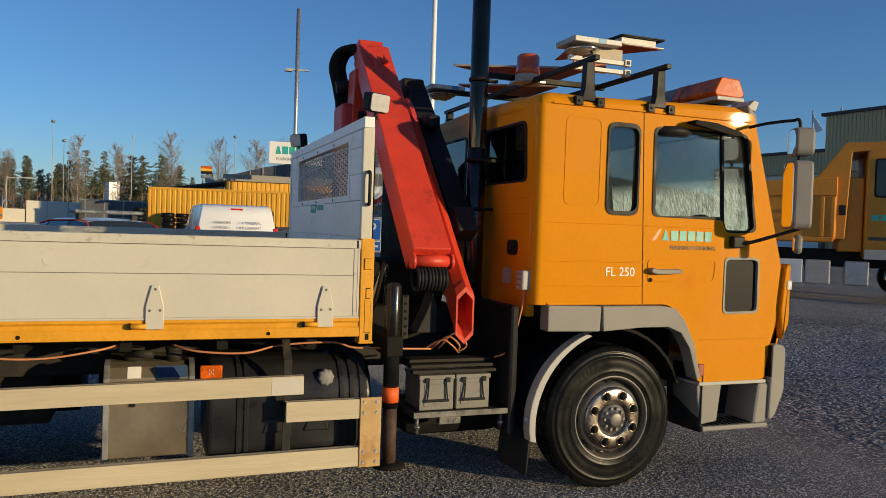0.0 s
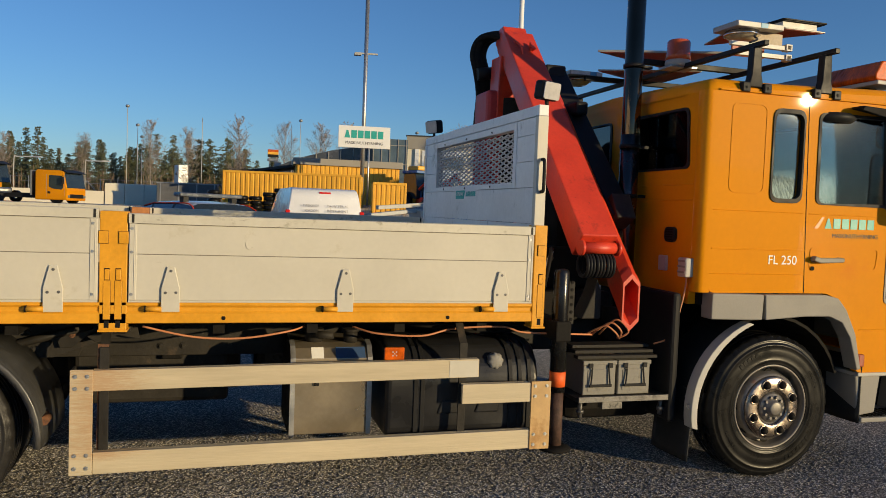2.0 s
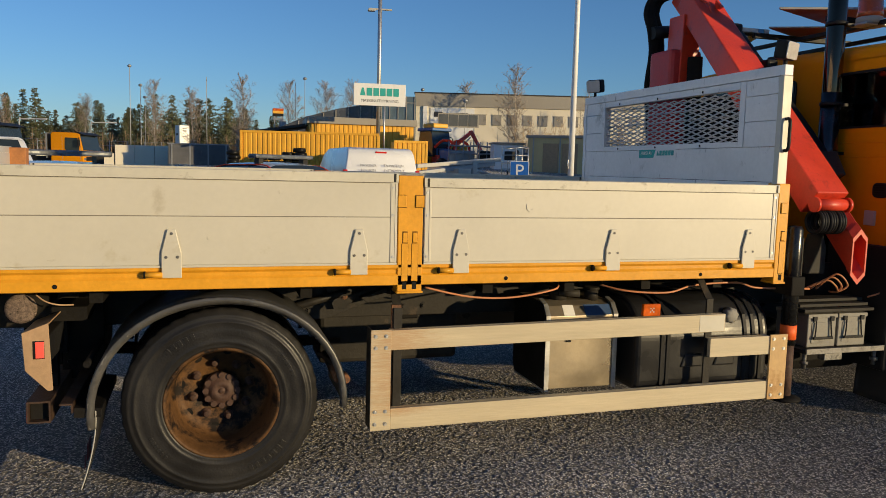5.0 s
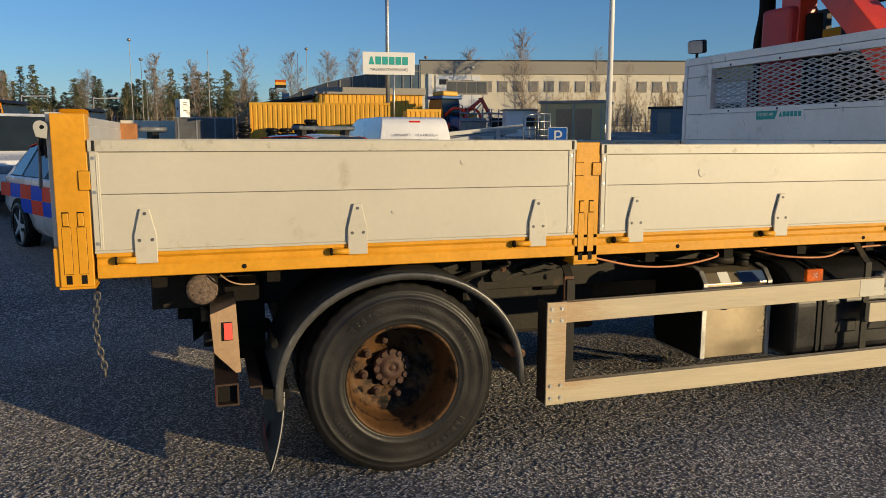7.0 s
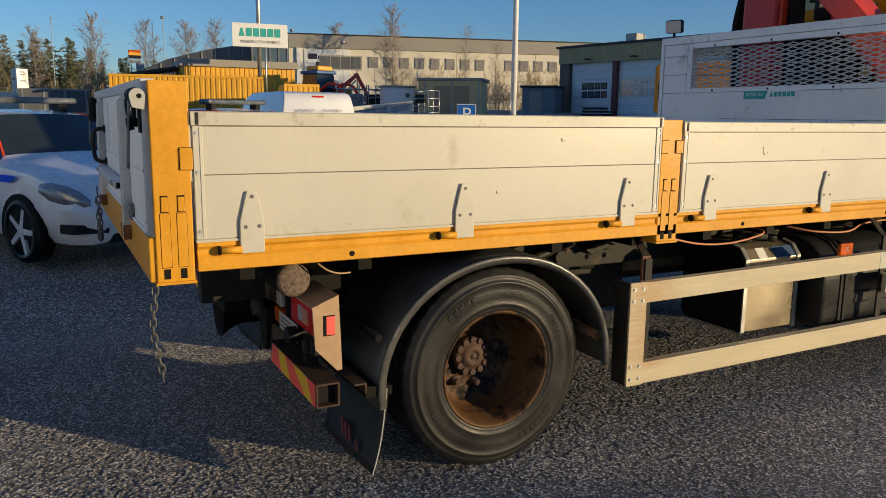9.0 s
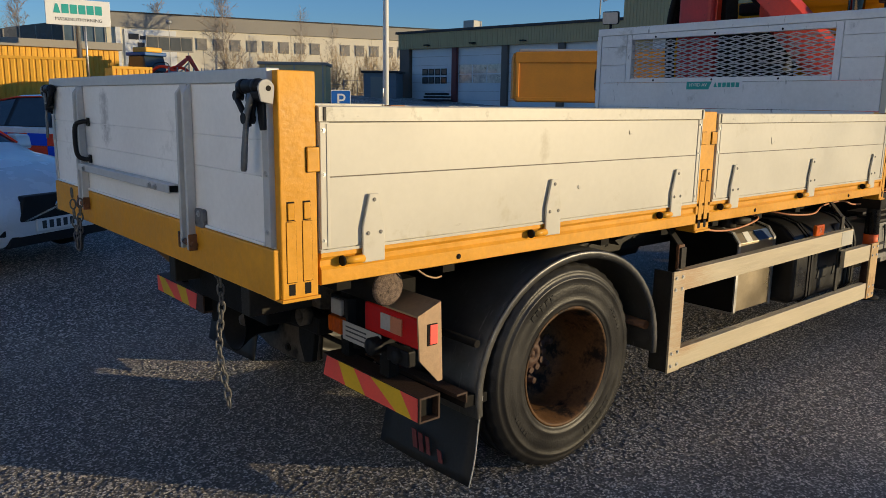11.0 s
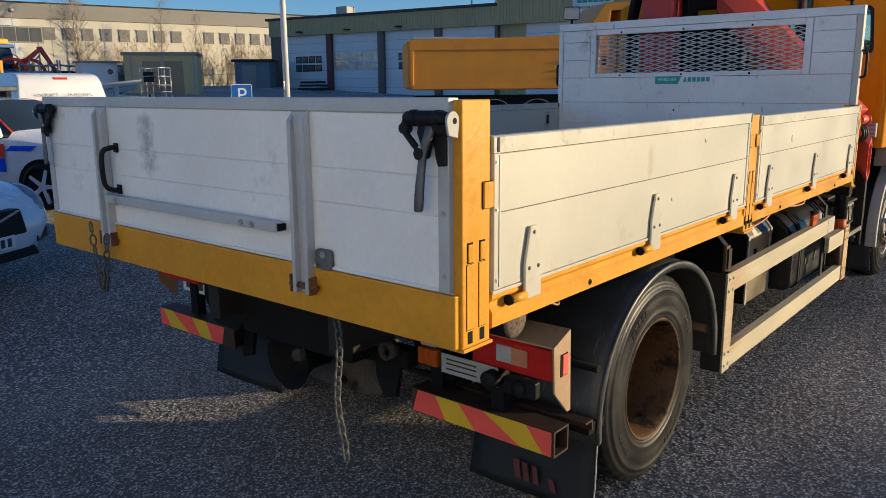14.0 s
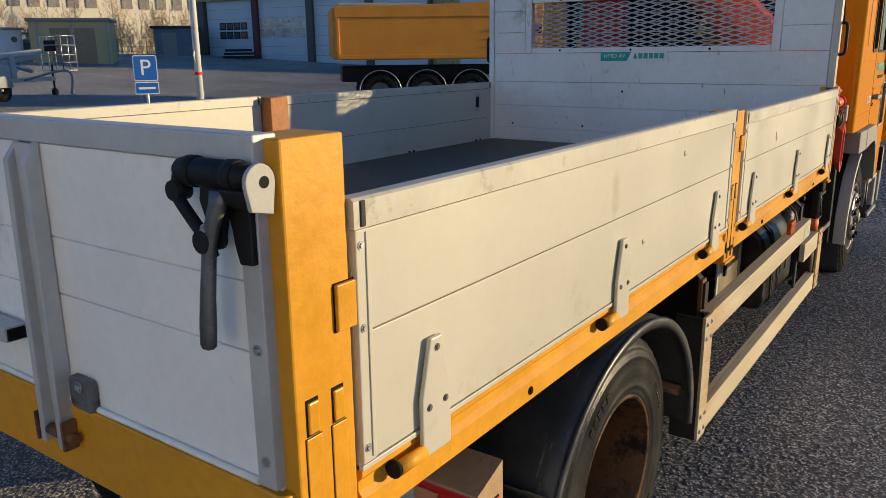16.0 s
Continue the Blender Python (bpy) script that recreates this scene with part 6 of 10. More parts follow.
prism(bm, [(7.30, 1.25), (7.60, 1.25), (7.62, 1.55), (7.35, 1.62)], "y", CY0 + 0.08, CY1 - 0.08, 0.03)
part("dashboard", bm, BLACK, truck)
bm = nbm()
lathe(bm, [(0.0, -0.03), (0.16, -0.03), (0.19, 0.0), (0.16, 0.03), (0.0, 0.03)], (6.72, 0.16, 2.38), "z", 24, False)
part("roof_box", bm, BLACK, truck)
# grey wheel arch trim
bm = nbm()
prism(bm, rounded([(5.80, 1.070), (6.175, 1.064), (6.182, 1.226), (5.80, 1.232)], 0.01), "y", -0.012, 0.10, 0.006)
part("arch_trim", bm, GREYPL, truck, "grey plastic wheel arch trim")
bm = nbm()
prism(bm, [(6.190, 1.226), (6.66, 1.226), (6.76, 1.205), (6.83, 1.13), (6.915, 0.97), (6.975, 0.735), (6.945, 0.725), (6.875, 0.94), (6.80, 1.045), (6.70, 1.085), (6.50, 1.085), (6.20, 1.064)], "y", -0.014, 0.10, 0.006)
part("arch_trim", bm, GREYPL, truck, "grey plastic wheel arch trim")
bm = nbm()
arc = [(RA, FW[0] + 0.62 * math.cos(radians(RA)) * 1.0, FW[1] + 0.60 * math.sin(radians(RA))) for RA in range(112, 196, 6)]
outer = [(x, z) for _, x, z in arc]
inner = [(x + 0.045, z - 0.012) for _, x, z in arc]
prism(bm, outer + inner[::-1], "y", 0.0, 0.085, 0.006)
part("arch_rear", bm, LTGREY, truck, "light grey rear arch moulding")
bm = nbm()
prism(bm, [(x + 0.012, z - 0.004) for x, z in outer] + [(x + 0.012, z - 0.004) for x, z in inner[::-1]], "y", 0.087, 0.40, 0.006)
part("arch_inner", bm, BLACK, truck, "black inner mudguard")
bm = nbm()
liner = [(FW[0] + r0 * math.cos(radians(a)), FW[1] + r0 * math.sin(radians(a))) for r0, angs in ((0.575, range(20, 161, 10)), (0.595, range(160, 19, -10))) for a in angs]
prism(bm, liner, "y", 0.09, 0.75)
part("arch_liner", bm, DARK, truck)
part("arch_wall", box(nbm(), 5.60, 7.0, 0.66, 0.70, 0.55, 1.2), DARK, truck)
part("arch_back", box(nbm(), 5.60, 5.66, 0.10, 0.70, 0.40, 1.22, 0.02), BLACK, truck, "dark rear arch wall")
flap(5.72, 0.03, 0.40, 0.17, 0.62, 0.03, "black front mud flap")
flap(7.02, 0.02, 0.34, 0.36, 0.80, 0.02, "black rubber splash guard")
bolt_row(truck, "flap_bolt", [(5.70, 0.03, 0.52)], 0.012, 0.012, STEEL)
part("side_repeater", box(nbm(), 6.955, 7.01, -0.01, 0.03, 0.745, 0.83, 0.010), mat("dull_red_lens", (0.30, 0.05, 0.02), 0.35), truck, "dull orange side repeater")
# entry step
st = part("entry_step", box(nbm(), 6.99, 7.56, 0.30, 0.36, 0.37, 0.70), BLACK, truck, "grey moulded entry step with ribbed tread")
part("step_sill", box(nbm(), 6.99, 7.57, 0.020, 0.30, 0.675, 0.70, 0.006), LTGREY, st)
bm = nbm()
prism(bm, [(6.99, 0.675), (7.20, 0.675), (7.17, 0.42), (7.02, 0.40)], "y", 0.04, 0.32, 0.01)
part("step_side", bm, GREYPL, st)
bm = nbm()
prism(bm, [(7.50, 0.675), (7.60, 0.675), (7.60, 0.40), (7.46, 0.37)], "y", 0.02, 0.32, 0.02)
part("step_side", bm, GREYPL, st)
part("step_tread", box(nbm(), 7.02, 7.58, 0.0, 0.32, 0.365, 0.398, 0.008), GREYPL, st)
for k in range(9):
    part("tread_stud", box(nbm(), 7.06 + 0.052 * k, 7.09 + 0.052 * k, 0.02, 0.20, 0.398, 0.404, 0.002), DARK, st)
bm = nbm()
prism(bm, rounded([(7.585, 0.41), (7.64, 0.43), (7.72, 0.62), (7.72, 0.93), (7.66, 0.95), (7.60, 0.95)], 0.03), "y", 0.0, BW, 0.012)
bmp = part("bumper", bm, GREYPL, truck, "grey plastic front bumper")
part("bumper_recess", box(nbm(), 7.588, 7.60, -0.002, 0.10, 0.72, 0.94), DARK, bmp)
bm = nbm()
prism(bm, rounded([(7.68, 0.98), (7.735, 1.10), (7.735, 1.52), (7.69, 1.50), (7.66, 1.2)], 0.02), "y", 0.0, 0.12, 0.01)
part("corner_panel", bm, ORANGE, truck, "orange corner deflector")
part("corner_lamp", box(nbm(), 7.70, 7.745, -0.006, 0.06, 1.335, 1.40, 0.006), WHITELENS, truck, "clear corner lamp")
# mirrors
for pts, r in (([(7.34, 0.03, 2.455), (7.40, -0.06, 2.475), (7.46, -0.22, 2.480), (7.495, -0.26, 2.46), (7.49, -0.265, 2.18)], 0.011), ([(7.24, 0.02, 1.66), (7.30, -0.03, 1.655), (7.45, -0.16, 1.72), (7.54, -0.25, 1.765)], 0.013)):
    part("mirror_arm", tube(nbm(), pts, r, 8), BLACK, truck, "black mirror arm")
part("mirror_foot", box(nbm(), 7.20, 7.30, -0.02, 0.03, 1.62, 1.70, 0.01), BLACK, truck)


def mirror(x, y, z, w, h, d):
    m = Matrix.Translation((x, y, z)) @ pose(0, 0, 0, 0, 0, -25)
    bm = nbm()
    prism(bm, rounded([(-w / 2, -h / 2), (w / 2, -h / 2), (w / 2, h / 2), (-w / 2, h / 2)], 0.05, 5), "x", -d / 2, d / 2, 0.018, 3)
    me = finish(bm, "mirror")
    me.transform(m)
    mo = part("mirror", me, GREYPL, truck, "grey mirror housing")
    bm = nbm()
    prism(bm, rounded([(-w / 2 + 0.015, -h / 2 + 0.015), (w / 2 - 0.015, -h / 2 + 0.015), (w / 2 - 0.015, h / 2 - 0.015), (-w / 2 + 0.015, h / 2 - 0.015)], 0.04, 5), "x", -d / 2 - 0.003, -d / 2 + 0.004)
    me = finish(bm, "mirror_glass")
    me.transform(m)
    part("mirror_glass", me, MIRROR, mo, "mirror glass")


MIRROR = mat("mirror_glass", (0.85, 0.85, 0.85), 0.03, 1.0, 0.0, bump=0, rvar=0.0)
mirror(7.49, -0.27, 1.985, 0.21, 0.45, 0.125)
mirror(7.50, -0.27, 2.335, 0.17, 0.185, 0.125)
mirror(7.56, -0.22, 1.66, 0.06, 0.12, 0.05)
bm = nbm()
prism(bm, [(6.80, 2.425), (7.10, 2.372), (7.21, 2.368), (7.18, 2.40), (6.98, 2.445), (6.82, 2.452)], "y", -0.070, -0.058, 0.003)
prism(bm, [(6.80, 2.440), (7.19, 2.392), (7.18, 2.402), (6.82, 2.455)], "y", -0.058, 0.03, 0.002)
part("wind_deflector", bm, DARK, truck, "smoked side window deflector")
# roof rack, beacon, light bar and folded road signs
for xx in (6.055, 6.590):
    rk = part("roof_bar", box(nbm(), xx - 0.018, xx + 0.018, -0.055, BW + 0.055, 2.765, 2.797, 0.004), BLACK, truck, "black square roof bar")
    for s, yo in ((1, 0.0), (-1, BW)):
        bm = nbm()
        ya, yb = sorted((yo + s * 0.02, yo + s * 0.075))
        prism(bm, [(xx - 0.055, 2.52), (xx + 0.055, 2.52), (xx + 0.036, 2.60), (xx + 0.030, 2.77), (xx - 0.030, 2.77), (xx - 0.036, 2.60)], "y", ya, yb, 0.006)
        ya, yb = sorted((yo + s * 0.004, yo + s * 0.05))
        for k in (-1, 1):
            box(bm, xx + k * 0.078 - 0.028, xx + k * 0.078 + 0.028, ya, yb, 2.485, 2.545, 0.006)
        part("rack_foot", bm, BLACK, rk, "black rack foot")
        bolt_row(rk, "rack_bolt", [(xx - 0.078, yo - s * 0.0 + s * 0.004, 2.515), (xx + 0.078, yo + s * 0.004, 2.515)], 0.008, 0.008, BLACK, (0, -s, 0))
bm = nbm()
lathe(bm, [(0.085, 2.79), (0.088, 2.84), (0.088, 2.845), (0.083, 2.85), (0.083, 2.94), (0.070, 2.955), (0.0, 2.957)], (6.04, 0.87, 0.02), "z", 28, False)
bc = part("beacon", bm, mat("orange_beacon_dome", (0.55, 0.09, 0.02), 0.25, coat=0.5), truck, "orange rotating beacon on a grey base")
bm = nbm()
lathe(bm, [(0.092, 2.76), (0.092, 2.80), (0.086, 2.81), (0.0, 2.811)], (6.04, 0.87, 0.02), "z", 28, False)
part("beacon_base", bm, LTGREY, bc)
part("beacon_stay", box(nbm(), 5.93, 6.15, 0.79, 0.95, 2.765, 2.782, 0.003), STEEL, bc)
SIGNBACK = mat("sign_back", (0.34, 0.33, 0.31), 0.5, 0.4, 0.1, 6)
SIGNRED = mat("sign_face_red", (0.34, 0.05, 0.025), 0.5, 0.0, 0.15, 6)
SIGNEDGE = mat("pale_edge", (0.62, 0.60, 0.54), 0.5, 0.0, 0.12, 12)
SIGNBLUEEDGE = mat("blue_tape", (0.10, 0.34, 0.55), 0.5, 0.0, 0.05)
SIGNTAN = mat("pale_tan_board", (0.44, 0.36, 0.26), 0.6, 0.0, 0.2, 8)
YELLENS = mat("yellowed_lens", (0.42, 0.36, 0.24), 0.12, 0.0, 0.2, 30, 160, 0.3, coat=0.6)


def sheet(loop, z0, z1, back, face, label):
    """A road sign folded flat: a thin sheet, its face below."""
    so = part("road_sign", prism(nbm(), rounded(loop, 0.02), "z", z0 + 0.003, z1, 0.002), back, truck, label)
    cx, cy = sum(p[0] for p in loop) / len(loop), sum(p[1] for p in loop) / len(loop)
    part("sign_face", prism(nbm(), rounded([(cx + (x - cx) * 0.97, cy + (y - cy) * 0.97) for x, y in loop], 0.02), "z", z0, z0 + 0.0035), face, so, "faded red and yellow sign face")
    return so


sheet([(5.64, 1.36), (6.62, 0.95), (6.62, 1.78)], 2.945, 2.965, SIGNBACK, SIGNRED, "triangular road sign folded flat on the roof rack")
sheet([(5.80, 1.66), (6.55, 1.30), (6.55, 2.05)], 2.862, 2.878, SIGNBACK, SIGNRED, "second folded triangular road sign")
sheet([(6.30, 0.95), (6.805, 0.285), (6.46, 0.285), (6.20, 0.55)], 2.978, 2.990, SIGNBACK, SIGNRED, "red folded road sign with a bent corner")
sheet([(6.44, 0.27), (6.80, 0.27), (6.74, 0.95), (6.40, 0.95)], 3.034, 3.046, BLACK, BLACK, "dark flat sign sheet lying on top")
part("sign_spacer", box(nbm(), 6.455, 6.735, 0.30, 0.42, 2.992, 3.032, 0.003), SIGNEDGE, truck, "pale spacer between folded signs")
part("pale_board", box(nbm(), 6.27, 6.50, 0.345, 0.362, 2.875, 2.955, 0.004), SIGNTAN, truck, "weathered pale backing board")
part("dark_board", box(nbm(), 6.16, 6.42, 0.42, 0.435, 2.80, 2.90, 0.003), SIGNRED, truck, "faded red sign plate")


def sign_lamp(x0, x1, y0, y1, z0):
    """A flat square lamp housing with a round lens under it."""
    bm = nbm()
    prism(bm, rounded([(x0, y0), (x1, y0), (x1, y1), (x0, y1)], 0.012), "z", z0, z0 + 0.036, 0.003)
    sl = part("sign_lamp", bm, SIGNBACK, truck, "flat square sign lamp with pale taped edge")
    part("edge_tape", box(nbm(), x0 + 0.01, x0 + 0.18, y0 - 0.002, y0 + 0.004, z0 + 0.004, z0 + 0.033), SIGNEDGE, sl)
    part("edge_tape", box(nbm(), x0 + 0.185, x0 + 0.24, y0 - 0.002, y0 + 0.004, z0 + 0.004, z0 + 0.033), SIGNBLUEEDGE, sl, "light blue tape")
    part("edge_tape", box(nbm(), x0 + 0.245, x1 - 0.01, y0 - 0.002, y0 + 0.004, z0 + 0.004, z0 + 0.033), SIGNEDGE, sl)
    cx, cy = x0 + 0.145, (y0 + y1) / 2 + 0.01
    bm = nbm()
    lathe(bm, [(0.0, -0.066), (0.055, -0.064), (0.085, -0.052), (0.105, -0.034), (0.110, -0.028)], (cx, cy, z0), "z", 32, False)
    part("lamp_lens", bm, YELLENS, sl, "round yellowed ribbed lens")
    bm = nbm()
    lathe(bm, [(0.108, -0.032), (0.119, -0.030), (0.119, -0.020), (0.112, -0.012), (0.108, 0.0), (0.10, 0.0)], (cx, cy, z0), "z", 32)
    part("lens_ring", bm, CHROME, sl)
    return sl


sign_lamp(6.07, 6.44, 0.26, 0.52, 2.955)
sign_lamp(5.62, 5.92, 1.78, 2.08, 2.845)
for z0, x1 in ((2.775, 6.49), (2.835, 6.47)):
    part("sign_frame", box(nbm(), 6.05, x1, 0.28, 0.31, z0, z0 + 0.028, 0.002), SIGNEDGE, truck, "pale hinged sign frame bar")
for z0 in (2.765, 2.832):
    bm = nbm()
    panel(bm, [(6.475, z0), (6.520, z0), (6.520, z0 + 0.042), (6.475, z0 + 0.042)], [[(6.483, z0 + 0.008), (6.512, z0 + 0.008), (6.512, z0 + 0.034), (6.483, z0 + 0.034)]], lambda u, v, w: (u, 0.27 + w, v), 0.05)
    part("tube_end", bm, SIGNEDGE, truck, "open square tube end")
bm = nbm()
tube(bm, [(6.02, 0.06, 2.80), (6.12, 0.12, 2.84), (6.16, 0.2, 2.88), (6.25, 0.3, 2.92)], 0.007)
part("lamp_cable", bm, BLACK, truck)
part("sign_stay", box(nbm(), 5.75, 6.75, 0.95, 0.99, 2.80, 2.84, 0.003), BLACK, truck)
part("sign_stay", box(nbm(), 5.75, 6.75, 1.75, 1.79, 2.80, 2.84, 0.003), BLACK, truck)
lbp = [(7.265, 2.712), (7.50, 2.706), (7.525, 2.735), (7.475, 2.845), (7.315, 2.850), (7.255, 2.745)]
bm = nbm()
prism(bm, rounded(lbp, 0.016), "y", 0.30, 0.80, 0.010)
lb = part("light_bar", bm, AMBER, truck, "amber roof light bar")
bm = nbm()
prism(bm, rounded([(x * 1.0, z - 0.004) for x, z in lbp], 0.016), "y", 0.805, 1.80, 0.010)
part("light_bar_middle", bm, GREYPL, lb)
part("light_bar_base", box(nbm(), 7.27, 7.515, 0.29, 1.82, 2.680, 2.710, 0.006), LTGREY, lb)
part("bar_foot", box(nbm(), 7.33, 7.43, 0.45, 0.55, 2.58, 2.682, 0.006), BLACK, lb)
bm = nbm()
prism(bm, [(7.38, 2.60), (7.47, 2.585), (7.50, 2.655), (7.45, 2.668)], "y", 0.12, 0.34, 0.008)
part("marker_lamp", bm, LTGREY, truck, "pale roof marker lamp")

# ---- exhaust stack and crane ----
bm = nbm()
cyl(bm, (5.585, 0.70, 1.0), (5.585, 0.70, 3.60), 0.063, seg=28)
es = part("exhaust_pipe", bm, mat("stack_chrome", (0.12, 0.084, 0.055), 0.08, 1.0, 0.15, 2.5, 60, 0.05), truck, "tall polished steel exhaust stack")
bm = nbm()
cyl(bm, (5.585, 0.70, 1.05), (5.585, 0.70, 2.25), 0.0655, seg=28)
part("stack_sleeve", bm, mat("heat_stained_steel", (0.10, 0.08, 0.075), 0.22, 1.0, 0.3, 3), es, "dark heat-stained sleeve")
for zz in (1.83, 2.17, 2.72):
    bm = nbm()
    cyl(bm, (5.585, 0.70, zz - 0.012), (5.585, 0.70, zz + 0.012), 0.072, seg=24)
    box(bm, 5.59, 5.72, 0.68, 0.72, zz - 0.010, zz + 0.010)
    part("stack_clamp", bm, BLACK, es)
bm = nbm()
cyl(bm, (5.56, 0.70, 0.62), (5.56, 0.70, 1.06), 0.12, seg=24)
part("silencer", bm, DARK, es)


def beam(p0, p1, w, h, material, nm, label="", bev=0.008, hexa=False, hollow=False, parent=None, roll=0):
    """A box or six-sided beam between two places."""
    p0, p1 = Vector(p0), Vector(p1)
    L = (p1 - p0).length
    q = (p1 - p0).to_track_quat("Z", "X")
    pts = [(-w / 2, -h / 4), (0, -h / 2), (w / 2, -h / 4), (w / 2, h / 4), (0, h / 2), (-w / 2, h / 4)] if hexa else [(-w / 2, -h / 2), (w / 2, -h / 2), (w / 2, h / 2), (-w / 2, h / 2)]
    bm = nbm()
    if hollow:
        inner = [(x * 0.86, y * 0.90) for x, y in pts]
        panel(bm, pts, [inner], lambda u, v, t: (u, v, t), L)
    else:
        prism(bm, pts, "z", 0, L, bev)
    me = finish(bm, nm)
    me.transform(Matrix.Translation(p0) @ q.to_matrix().to_4x4() @ pose(0, 0, 0, 0, 0, roll))
    return part(nm, me, material, parent or truck, label)


boom = beam((5.05, 0.12, 1.50), (5.05, 1.60, 3.01), 0.185, 0.24, RED, "crane_boom", "weathered red crane main boom")
bm = nbm()
prism(bm, [(1.42, 2.86), (1.55, 2.80), (1.78, 3.02), (1.70, 3.12), (1.62, 3.13)], "x", 4.955, 5.145, 0.008)
part("boom_head", bm, RED, boom, "red boom head")
def upright_hex(k):
    return [(u * k, v * k) for u, v in ((-0.055, -0.11), (0.0, -0.165), (0.055, -0.11), (0.055, 0.11), (0.0, 0.165), (-0.055, 0.11))]


bm = nbm()
panel(bm, upright_hex(1.0), [upright_hex(0.87)], lambda u, v, w: (5.260 + u, 0.040 + 1.275 * w, 1.180 + v + 1.32 * w), 1.0)
jt = part("jib_tube", bm, RED, truck, "red hollow six-sided jib tube")
bm = nbm()
panel(bm, upright_hex(1.05), [upright_hex(0.86)], lambda u, v, w: (5.260 + u, 0.030 + 1.275 * w, 1.170 + v + 1.32 * w), 0.03)
part("tube_rim", bm, RED, jt)
# dark plug put in for the shade down the tube
bm = nbm()
panel(bm, upright_hex(0.865), [], lambda u, v, w: (5.260 + u, 0.30 + 1.275 * w, 1.45 + v + 1.32 * w), 0.1)
part("jib_bore", bm, DARK, jt, "dark plug for the shade inside the jib tube")
bm = nbm()
cyl(bm, (4.935, 0.075, 1.49), (5.175, 0.075, 1.49), 0.036, seg=20)
cyl(bm, (4.925, 0.075, 1.49), (4.945, 0.075, 1.49), 0.046, seg=20)
cyl(bm, (5.165, 0.075, 1.49), (5.185, 0.075, 1.49), 0.046, seg=20)
part("boom_pivot", bm, RED, boom, "red pivot pin block")
for k in range(9):
    bm = nbm()
    lathe(bm, [(0.068 + 0.011 * math.cos(a * math.pi / 4), 0.011 * math.sin(a * math.pi / 4)) for a in range(8)], (4.965 + 0.022 * k, 0.10 + 0.004 * (k % 3), 1.385), "x", 24)
    part("hose_ring", bm, BLACK, boom, "coiled black hydraulic hose")
beam((5.42, 0.50, 1.66), (5.42, 1.66, 2.80), 0.12, 0.16, BLACK, "jib_cylinder", "black jib extension arm")
bm = nbm()
prism(bm, [(0.42, 1.68), (0.55, 1.60), (0.66, 1.74), (0.52, 1.84)], "x", 5.36, 5.50, 0.01)
part("arm_end_plate", bm, CHASSIS, truck, "grey-brown perforated end plate")
bm = nbm()
box(bm, 5.30, 5.48, 1.55, 1.75, 2.70, 2.86, 0.02)
box(bm, 5.36, 5.46, 1.10, 1.60, 2.42, 2.52, 0.02)
part("arm_block", bm, BLACK, truck)
col = part("crane_column", box(nbm(), 4.82, 5.10, 1.53, 1.84, 1.0, 2.62, 0.03), COLRED, truck, "red crane column with shade put into its colour")
beam((4.97, 1.62, 2.30), (4.99, 1.62, 2.88), 0.16, 0.20, RED, "column_head", "red upper column", parent=col)
bm = nbm()
box(bm, 4.86, 5.50, 0.72, 1.80, 0.96, 1.16, 0.02)
box(bm, 4.90, 5.45, 0.90, 1.60, 1.16, 1.45, 0.03)
part("crane_base", bm, DARK, truck, "dark greasy crane base")
beam((4.95, 1.40, 1.30), (5.0, 1.48, 2.55), 0.11, 0.11, DARK, "lift_cylinder", "dark lift cylinder")
for dx, r in ((0.0, 0.040), (0.045, 0.034), (-0.03, 0.030)):
    bm = nbm()
    tube(bm, [(5.02 + dx * 0.5, 1.66, 3.04), (4.96 + dx, 1.76, 3.085), (4.88 + dx, 1.87, 3.06), (4.845 + dx, 1.90, 2.95), (4.87 + dx, 1.87, 2.80), (4.91 + dx, 1.90, 2.62), (4.92 + dx, 1.96, 2.35), (4.95, 1.98, 2.0), (4.97, 1.95, 1.5)], r, 10)
    part("crane_hose", bm, DARK, boom, "thick black hydraulic hose")
bm = nbm()
cyl(bm, (4.83, 1.83, 2.78), (4.97, 1.83, 2.80), 0.05, seg=14)
part("hose_clamp", bm, BLACK, boom)
bm = nbm()
prism(bm, [(1.12, 1.05), (1.95, 1.05), (1.95, 2.22), (1.70, 2.30), (1.30, 2.26), (1.12, 2.05)], "x", 5.27, 5.52, 0.02)
vh = part("valve_housing", bm, DARK, truck, "black crane valve housing")
for zz in (1.35, 1.60, 1.85, 2.10):
    part("housing_rib", box(nbm(), 5.30, 5.49, 1.108, 1.122, zz, zz + 0.03, 0.003), BLACK, vh)
bm = nbm()
prism(bm, [(-0.05, -0.02), (0.05, -0.04), (0.03, 0.05)], "x", -0.012, 0.012, 0.004)
me = finish(bm, "boom_lug")
me.transform(Matrix.Translation((5.10, 1.36, 2.93)))
part("boom_lug", me, RED, boom)
tube(bm := nbm(), [(4.99, 1.44, 2.98), (5.01, 1.36, 2.93), (5.02, 1.33, 2.86)], 0.008)
part("boom_pipe", bm, RED, boom)
YBAND = mat("yellow_black_band", (0.50, 0.36, 0.06), 0.5)
for k in range(5):  # lettering band on the boom flank, as plain bars
    d = Vector((0, 1.48, 1.51)).normalized()
    c = Vector((4.956, 0.80, 2.19)) + d * (0.095 * k)
    bm = nbm()
    box(bm, -0.001, 0.001, -0.022, 0.022, -0.038, 0.038)
    me = finish(bm, "print_bar")
    me.transform(Matrix.Translation(c) @ d.to_track_quat("Z", "X").to_matrix().to_4x4() @ pose(0, 0, 0, 0, 0, 0))
    part("print_bar", me, YBAND, boom)
